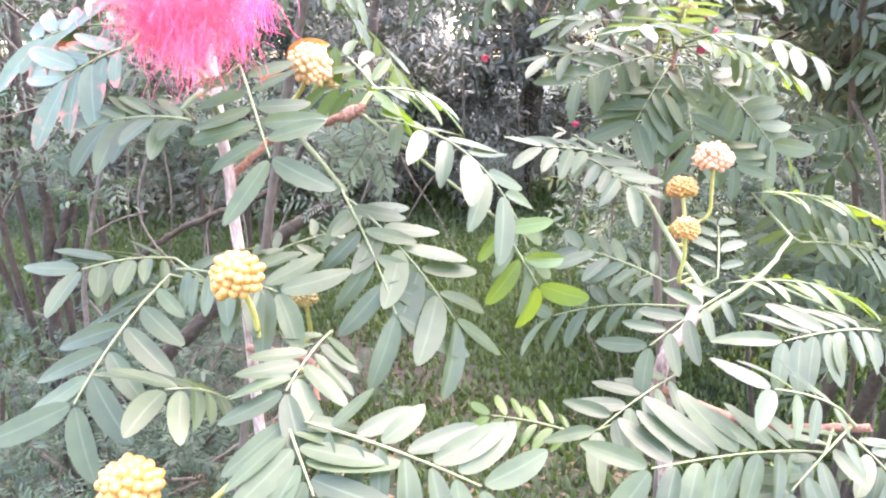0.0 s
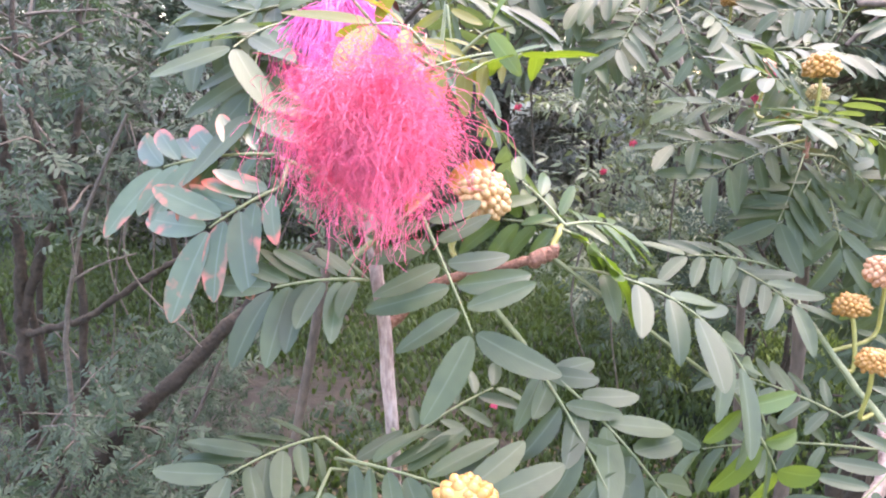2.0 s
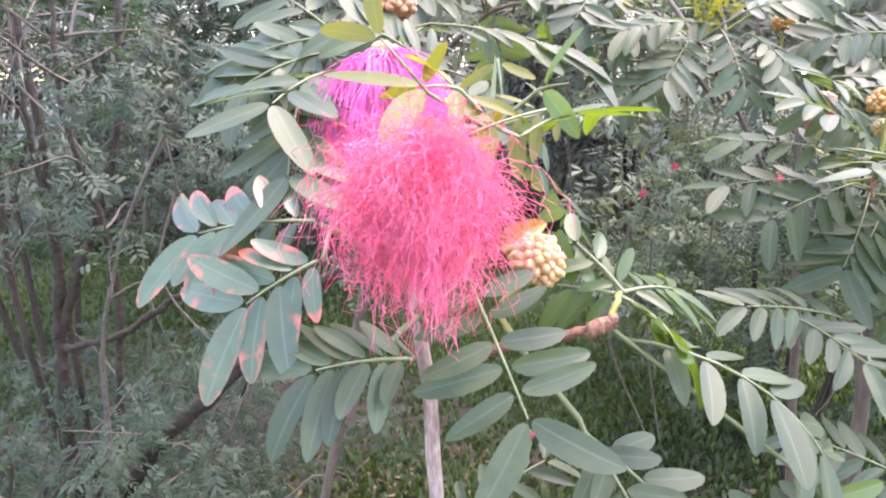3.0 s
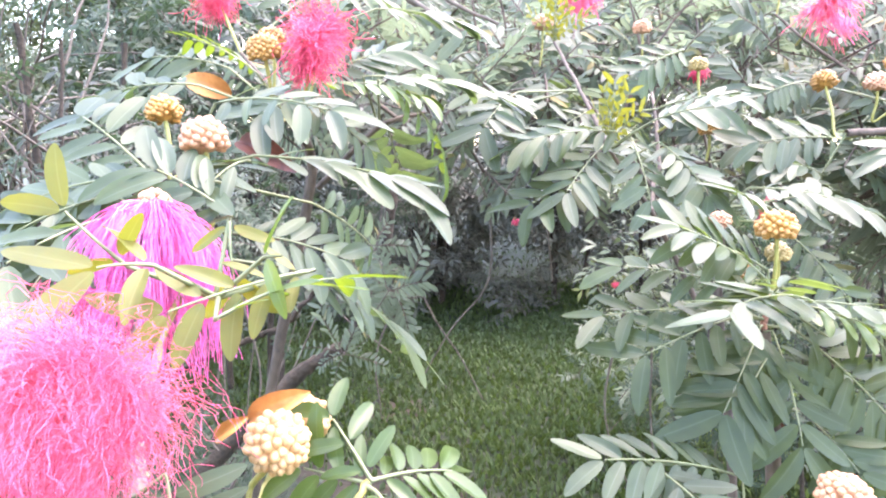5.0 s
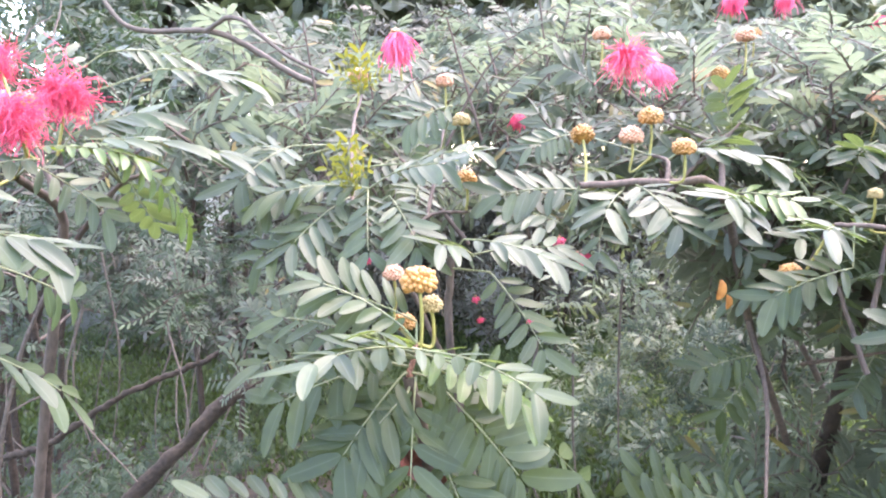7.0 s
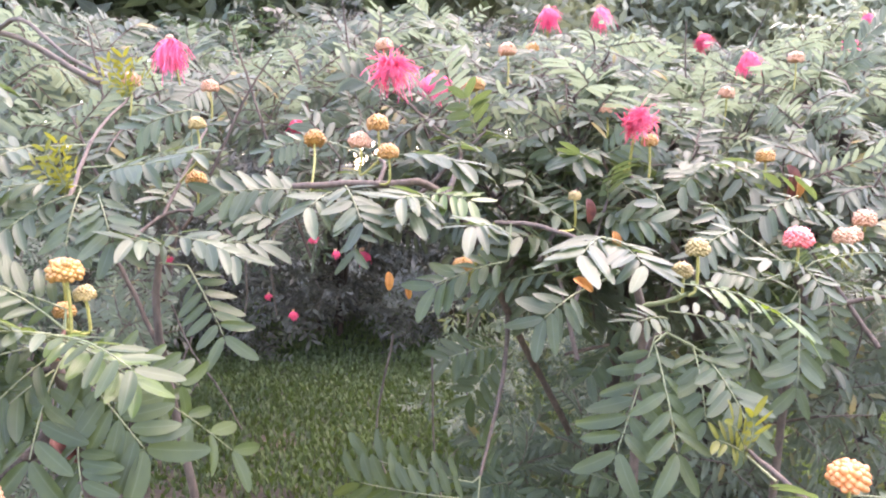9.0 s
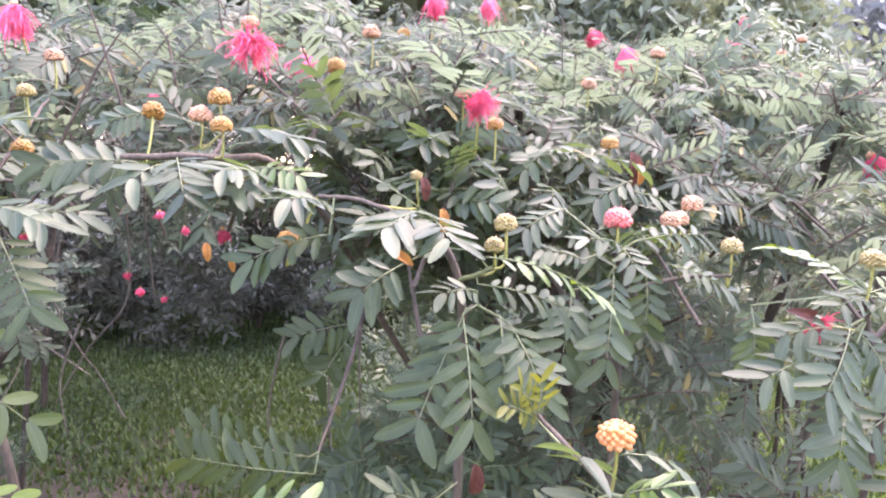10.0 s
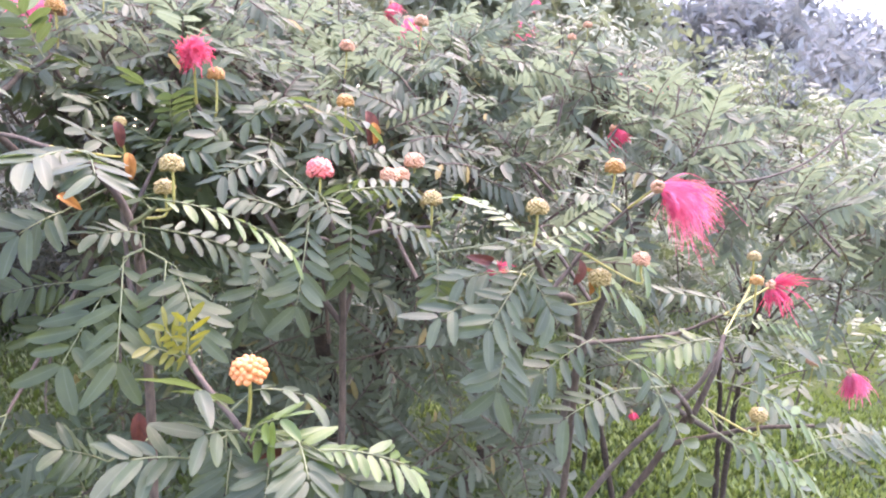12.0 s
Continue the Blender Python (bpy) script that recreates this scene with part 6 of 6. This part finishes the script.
compound_leaf(cane_f, (0.405, 0.42, 1.186), (0.44, 0.40, 1.2), 4, 0.026, face=(0.1, -0.7, 0.8), mat=YOUNG, stem=(0.4, 0.46, 1.13))
dry_leaf(cane_f, (0.543, 0.52, 1.185), (0.0, -0.1, -1), 0.025, DRY_RED)
dry_leaf(cane_f, (0.615, 0.41, 1.19), (0.6, -0.1, 0.1), 0.022, DRY_RED)

cane_g = thing("powder_puff_branch", "spreading cane with opening red bud head and orange bud heads", "branch", group="canes of the shrub", at=(0.75, 0.8, 0))
stem_part("stem", cane_g, [(0.75, 0.8, 0), (0.745, 0.78, 0.8), (0.72, 0.7, 1.2), (0.7, 0.64, 1.29), (0.675, 0.615, 1.33)], 0.0046, 0.0026, BARK)
stem_part("twig", cane_g, [(0.7, 0.64, 1.29), (0.74, 0.62, 1.305), (0.775, 0.6, 1.31)], 0.0024, 0.0014, BARK)
stem_part("twig", cane_g, [(0.72, 0.7, 1.2), (0.75, 0.72, 1.3), (0.78, 0.7, 1.335)], 0.0024, 0.0014, BARK)
stem_part("twig", cane_g, [(0.75, 0.72, 1.3), (0.74, 0.76, 1.36), (0.73, 0.78, 1.39)], 0.0024, 0.0014, BARK)
stem_part("twig", cane_g, [(0.72, 0.7, 1.2), (0.63, 0.74, 1.33), (0.58, 0.75, 1.41)], 0.003, 0.0018, BARK)
stem_part("twig", cane_g, [(0.7, 0.64, 1.29), (0.665, 0.6, 1.303)], 0.0018, 0.0014, BARK)
bud_head(cane_g, (0.678, 0.615, 1.355), 0.023, foot=(0.678, 0.618, 1.325), root=(0.6781, 0.6181, 1.3251), mat=BUD_RED, label="bud head opening red on its near side")
bud_head(cane_g, (0.786, 0.697, 1.366), 0.021, foot=(0.786, 0.7, 1.336), root=(0.78, 0.7, 1.335), mat=BUD_PINK)
bud_head(cane_g, (0.757, 0.68, 1.351), 0.02, foot=(0.757, 0.683, 1.321), root=(0.77, 0.7067, 1.3234), mat=BUD_PINK)
bud_head(cane_g, (0.771, 0.69, 1.352), 0.018, foot=(0.771, 0.693, 1.322), root=(0.773, 0.7046, 1.3269), mat=BUD_PINK)
bud_head(cane_g, (0.774, 0.6, 1.334), 0.0185, foot=(0.774, 0.603, 1.299), root=(0.7718, 0.6018, 1.3095), mat=BUD_GREEN)
bud_head(cane_g, (0.73, 0.777, 1.426), 0.019, foot=(0.73, 0.78, 1.391), root=(0.73, 0.78, 1.39))
bud_head(cane_g, (0.577, 0.818, 1.475), 0.019, foot=(0.577, 0.821, 1.425), root=(0.58, 0.75, 1.41), mat=BUD_PINK)
bud_head(cane_g, (0.597, 0.74, 1.439), 0.017, foot=(0.597, 0.743, 1.399), root=(0.59, 0.748, 1.394))
puff(cane_g, (.576, .717, 1.456), axis=(0, -.6, -.1), length=.018, spread=2.2, count=420, droop=1.0, curl=2.0, mat=PUFF_RED, foot=(.58, .75, 1.41), radius=.0005, label="crimson crumpled powder puff flower")
compound_leaf(cane_g, (0.667, 0.59, 1.318), (0.655, 0.565, 1.249), 8, 0.027, face=(0, -0.9, 0.4), bow=0.02, stem=(0.665, 0.6, 1.303))
compound_leaf(cane_g, (0.68, 0.61, 1.333), (0.683, 0.59, 1.321), 4, 0.02, stem=(0.675, 0.615, 1.33))
compound_leaf(cane_g, (0.679, 0.61, 1.335), (0.649, 0.6, 1.34), 4, 0.02, stem=(0.675, 0.615, 1.33))
compound_leaf(cane_g, (0.695, 0.62, 1.336), (0.767, 0.64, 1.341), 7, 0.02, face=(0, -0.6, 0.7), stem=(0.6784, 0.6184, 1.3246))
compound_leaf(cane_g, (0.729, 0.71, 1.388), (0.692, 0.7, 1.371), 5, 0.026, stem=(0.7404, 0.7584, 1.3576))
compound_leaf(cane_g, (0.719, 0.71, 1.378), (0.774, 0.72, 1.366), 8, 0.022, face=(0, -0.6, 0.8), stem=(0.7413, 0.7546, 1.352))
compound_leaf(cane_g, (0.724, 0.6, 1.318), (0.767, 0.59, 1.3), 6, 0.02, stem=(0.7392, 0.6204, 1.3047))
compound_leaf(cane_g, (0.667, 0.78, 1.4), (0.716, 0.78, 1.414), 7, 0.022, face=(0, -0.9, 0.6), stem=(0.73, 0.78, 1.39))
compound_leaf(cane_g, (0.639, 0.64, 1.362), (0.601, 0.62, 1.347), 6, 0.022, stem=(0.675, 0.615, 1.33))
compound_leaf(cane_g, (0.651, 0.62, 1.32), (0.614, 0.61, 1.329), 6, 0.022, stem=(0.675, 0.615, 1.33))
compound_leaf(cane_g, (0.707, 0.62, 1.315), (0.706, 0.61, 1.267), 6, 0.024, face=(0, -0.9, 0.4), stem=(0.6884, 0.6284, 1.3086))
compound_leaf(cane_g, (0.639, 0.61, 1.296), (0.624, 0.58, 1.25), 6, 0.03, face=(0, -0.9, 0.4), stem=(0.665, 0.6, 1.303))
dry_leaf(cane_g, (0.754, 0.78, 1.418), (0.25, -0.2, -1), 0.035, DRY_RED)
dry_leaf(cane_g, (0.759, 0.77, 1.406), (0.25, -0.2, -1), 0.022, DRY)

cane_h = thing("powder_puff_branch", "cane with bud heads, one pink puff and yellowing leaves", "branch", group="canes of the shrub", at=(1.0, 0.75, 0))
stem_part("stem", cane_h, [(1.0, 0.75, 0), (0.99, 0.72, 0.8), (0.93, 0.6, 1.2), (0.87, 0.55, 1.26), (0.84, 0.52, 1.288)], 0.0046, 0.0024, BARK)
stem_part("twig", cane_h, [(0.87, 0.55, 1.26), (0.91, 0.555, 1.305), (0.938, 0.547, 1.335)], 0.0022, 0.0014, BARK)
stem_part("twig", cane_h, [(0.84, 0.52, 1.288), (0.832, 0.512, 1.3)], 0.002, 0.0014, BARK)
stem_part("twig", cane_h, [(0.84, 0.52, 1.288), (0.835, 0.51, 1.305), (0.822, 0.51, 1.31)], 0.0016, 0.0012, BARK)
stem_part("twig", cane_h, [(0.93, 0.6, 1.2), (1.05, 0.62, 1.2), (1.1, 0.6, 1.225)], 0.0025, 0.0014, BARK)
bud_head(cane_h, (0.829, 0.505, 1.335), 0.018, foot=(0.829, 0.508, 1.305), root=(0.8298, 0.51, 1.307), mat=BUD_GREEN)
bud_head(cane_h, (0.927, 0.555, 1.37), 0.018, foot=(0.927, 0.558, 1.34), root=(0.9341, 0.5481, 1.3308))
bud_head(cane_h, (1.114, 0.574, 1.265), 0.014, foot=(1.114, 0.577, 1.23), root=(1.1, 0.6, 1.225))
bud_head(cane_h, (0.928, 0.506, 1.295), 0.015, foot=(0.928, 0.509, 1.275), root=(0.9006, 0.5538, 1.2944), mat=BUD_PINK)
bud_head(cane_h, (0.911, 0.54, 1.274), 0.02, foot=(0.911, 0.543, 1.254), root=(0.8853, 0.5627, 1.2447), mat=BUD_GREEN)
puff(cane_h, (0.948, 0.52, 1.356), axis=(.8, -.3, -.25), length=.039, spread=.48, count=900, droop=1.2, curl=.5, foot=(.938, .547, 1.335), radius=.00025, label="hot pink powder puff flower swept sideways")
puff(cane_h, (1.178, 0.62, 1.252), axis=(.5, -.4, -.25), length=.024, spread=1.4, count=200, droop=.55, curl=.4, mat=PUFF_RED, foot=(1.1, .6, 1.225), radius=.0005, label="faded crimson powder puff flower")
puff(cane_h, (0.809, 0.53, 1.284), axis=(0, -.4, -.25), length=.012, spread=1.8, count=90, droop=.55, curl=.4, mat=PUFF_RED, foot=(.87, .55, 1.27), radius=.0005, label="withered dark red flower")
compound_leaf(cane_h, (0.823, 0.5, 1.311), (0.785, 0.55, 1.34), 9, 0.018, face=(0.1, -0.2, 1), mat=YOUNG, stem=(0.8225, 0.51, 1.3098))
compound_leaf(cane_h, (0.764, 0.55, 1.294), (0.763, 0.54, 1.259), 7, 0.018, face=(0, -0.9, 0.4), stem=(0.822, 0.51, 1.31))
compound_leaf(cane_h, (0.827, 0.52, 1.284), (0.783, 0.48, 1.247), 7, 0.028, face=(0, -0.8, 0.5), stem=(0.8384, 0.5184, 1.2905))
compound_leaf(cane_h, (0.824, 0.52, 1.282), (0.777, 0.52, 1.278), 5, 0.03, stem=(0.8384, 0.5184, 1.2905))
compound_leaf(cane_h, (0.829, 0.52, 1.284), (0.848, 0.505, 1.252), 6, 0.028, face=(0.1, -0.8, 0.6), stem=(0.8388, 0.5188, 1.2898))
compound_leaf(cane_h, (0.842, 0.52, 1.297), (0.845, 0.49, 1.306), 4, 0.022, stem=(0.8383, 0.5165, 1.2939))
compound_leaf(cane_h, (0.894, 0.55, 1.278), (0.958, 0.555, 1.248), 6, 0.026, mat=YOUNG, stem=(0.8894, 0.5524, 1.2818))
compound_leaf(cane_h, (0.937, 0.547, 1.341), (0.882, 0.55, 1.347), 7, 0.016, stem=(0.938, 0.547, 1.335))
compound_leaf(cane_h, (0.917, 0.54, 1.32), (0.948, 0.53, 1.287), 5, 0.024, mat=YOUNG, stem=(0.9223, 0.5515, 1.3181))
compound_leaf(cane_h, (0.843, 0.53, 1.305), (0.907, 0.54, 1.315), 7, 0.018, mat=YOUNG, stem=(0.8379, 0.5158, 1.2951))
compound_leaf(cane_h, (0.968, 0.55, 1.35), (1.025, 0.56, 1.349), 5, 0.014, stem=(0.938, 0.547, 1.335))
compound_leaf(cane_h, (0.816, 0.52, 1.265), (0.752, 0.5, 1.252), 6, 0.026, stem=(0.84, 0.52, 1.288))
compound_leaf(cane_h, (0.808, 0.5, 1.251), (0.788, 0.47, 1.203), 7, 0.03, face=(0, -0.9, 0.4), stem=(0.84, 0.52, 1.288))
compound_leaf(cane_h, (0.87, 0.54, 1.3), (0.804, 0.5, 1.304), 5, 0.02, stem=(0.8892, 0.5524, 1.2816))
stem_part("twig", cane_h, [(0.938, 0.547, 1.335), (1.06, 0.66, 1.352), (1.181, 0.75, 1.359), (1.264, 0.75, 1.367), (1.345, 0.75, 1.395), (1.416, 0.75, 1.447)], 0.0026, 0.0012, PALE_TWIG)
stem_part("twig", cane_h, [(0.975, 0.69, 0.95), (1.03, 0.66, 1.05), (1.086, 0.62, 1.136), (1.118, 0.62, 1.181)], 0.0036, 0.0026, PALE_TWIG)
stem_part("twig", cane_h, [(1.075, 0.628, 1.115), (1.11, 0.62, 1.094), (1.15, 0.62, 1.071), (1.205, 0.62, 1.045), (1.245, 0.62, 1.045)], 0.0032, 0.0016, PALE_TWIG)
bud_head(cane_h, (1.169, 0.61, 1.104), 0.015, foot=(1.168, 0.612, 1.082), root=(1.165, 0.62, 1.064), mat=BUD_GREEN)
compound_leaf(cane_h, (1.262, 0.62, 1.05), (1.392, 0.6, 1.062), 9, 0.03, face=(0, -0.5, 0.9), stem=(1.245, 0.62, 1.045))
compound_leaf(cane_h, (1.19, 0.62, 1.06), (1.236, 0.58, 1.004), 6, 0.028, face=(0.2, -0.7, 0.8), stem=(1.18, 0.62, 1.057))
compound_leaf(cane_h, (1.165, 0.62, 1.09), (1.225, 0.62, 1.108), 6, 0.026, face=(0, -0.5, 1), stem=(1.15, 0.62, 1.071))
compound_leaf(cane_h, (1.13, 0.62, 1.085), (1.2, 0.58, 1.042), 7, 0.026, face=(0.3, -0.6, 0.8), mat=YOUNG, stem=(1.11, 0.62, 1.094))
compound_leaf(cane_h, (1.125, 0.615, 1.19), (1.215, 0.6, 1.186), 8, 0.026, face=(0, -0.5, 1), stem=(1.118, 0.62, 1.181))
compound_leaf(cane_h, (1.115, 0.61, 1.19), (1.05, 0.58, 1.2), 7, 0.025, face=(-0.1, -0.6, 0.9), stem=(1.118, 0.62, 1.181))
compound_leaf(cane_h, (1.118, 0.615, 1.175), (1.15, 0.56, 1.125), 6, 0.026, face=(0.2, -0.8, 0.6), stem=(1.115, 0.62, 1.176))
dry_leaf(cane_h, (0.895, 0.55, 1.289), (0.0, -0.2, -1), 0.022, DRY_RED)
dry_leaf(cane_h, (0.907, 0.56, 1.28), (0.3, -0.2, -0.6), 0.025, DRY)
dry_leaf(cane_h, (0.804, 0.53, 1.289), (-0.6, -0.2, 0.2), 0.02, DRY_RED)

cane_i = thing("powder_puff_branch", "sparse outer cane with yellow-green young leaves above the lawn", "branch", group="canes of the shrub", at=(1.0, 0.8, 0))
stem_part("stem", cane_i, [(1.0, 0.8, 0), (1.0, 0.78, 0.7), (1.06, 0.62, 1.08), (1.03, 0.55, 1.135), (0.98, 0.52, 1.18)], 0.0046, 0.0026, BARK)
stem_part("twig", cane_i, [(1.03, 0.55, 1.135), (1.035, 0.53, 1.19), (1.05, 0.54, 1.22)], 0.003, 0.002, BARK)
stem_part("twig", cane_i, [(1.06, 0.62, 1.08), (1.1, 0.55, 1.12), (1.13, 0.5, 1.14)], 0.003, 0.0016, BARK)
compound_leaf(cane_i, (0.919, 0.485, 1.215), (0.96, 0.45, 1.117), 8, 0.03, face=(0.2, -0.8, 0.5), stem=(0.98, 0.52, 1.18))
compound_leaf(cane_i, (1.107, 0.6, 1.22), (1.195, 0.58, 1.208), 9, 0.016, mat=YOUNG, stem=(1.05, 0.54, 1.22))
compound_leaf(cane_i, (1.137, 0.6, 1.223), (1.019, 0.58, 1.252), 8, 0.022, stem=(1.05, 0.54, 1.22))
compound_leaf(cane_i, (1.088, 0.56, 1.21), (1.097, 0.54, 1.187), 5, 0.024, stem=(1.05, 0.54, 1.22))
compound_leaf(cane_i, (1.048, 0.55, 1.214), (0.977, 0.55, 1.2), 7, 0.028, mat=YOUNG, stem=(1.0487, 0.5391, 1.2173))
compound_leaf(cane_i, (1.037, 0.5, 1.138), (1.136, 0.5, 1.086), 7, 0.026, mat=YOUNG, stem=(1.0317, 0.543, 1.1541))
compound_leaf(cane_i, (1.124, 0.5, 1.126), (1.221, 0.5, 1.124), 8, 0.022, stem=(1.1264, 0.5061, 1.1376))
compound_leaf(cane_i, (1.07, 0.52, 1.172), (1.13, 0.5, 1.131), 7, 0.022, mat=YOUNG, stem=(1.0341, 0.5336, 1.1802))
compound_leaf(cane_i, (1.032, 0.5, 1.134), (1.07, 0.48, 1.086), 6, 0.024, stem=(1.0175, 0.5425, 1.1462))
compound_leaf(cane_i, (0.929, 0.52, 1.18), (0.864, 0.5, 1.166), 6, 0.03, stem=(0.98, 0.52, 1.18))
compound_leaf(cane_i, (0.916, 0.55, 1.218), (0.856, 0.53, 1.195), 6, 0.028, stem=(0.98, 0.52, 1.18))
bud_head(cane_i, (1.132, 0.6, 1.286), 0.014, foot=(1.132, 0.603, 1.251), root=(1.05, 0.54, 1.22), mat=BUD_GREEN)
bud_head(cane_i, (1.062, 0.5, 1.155), 0.016, foot=(1.062, 0.503, 1.135), root=(1.0316, 0.5436, 1.1525), mat=BUD_GREEN)
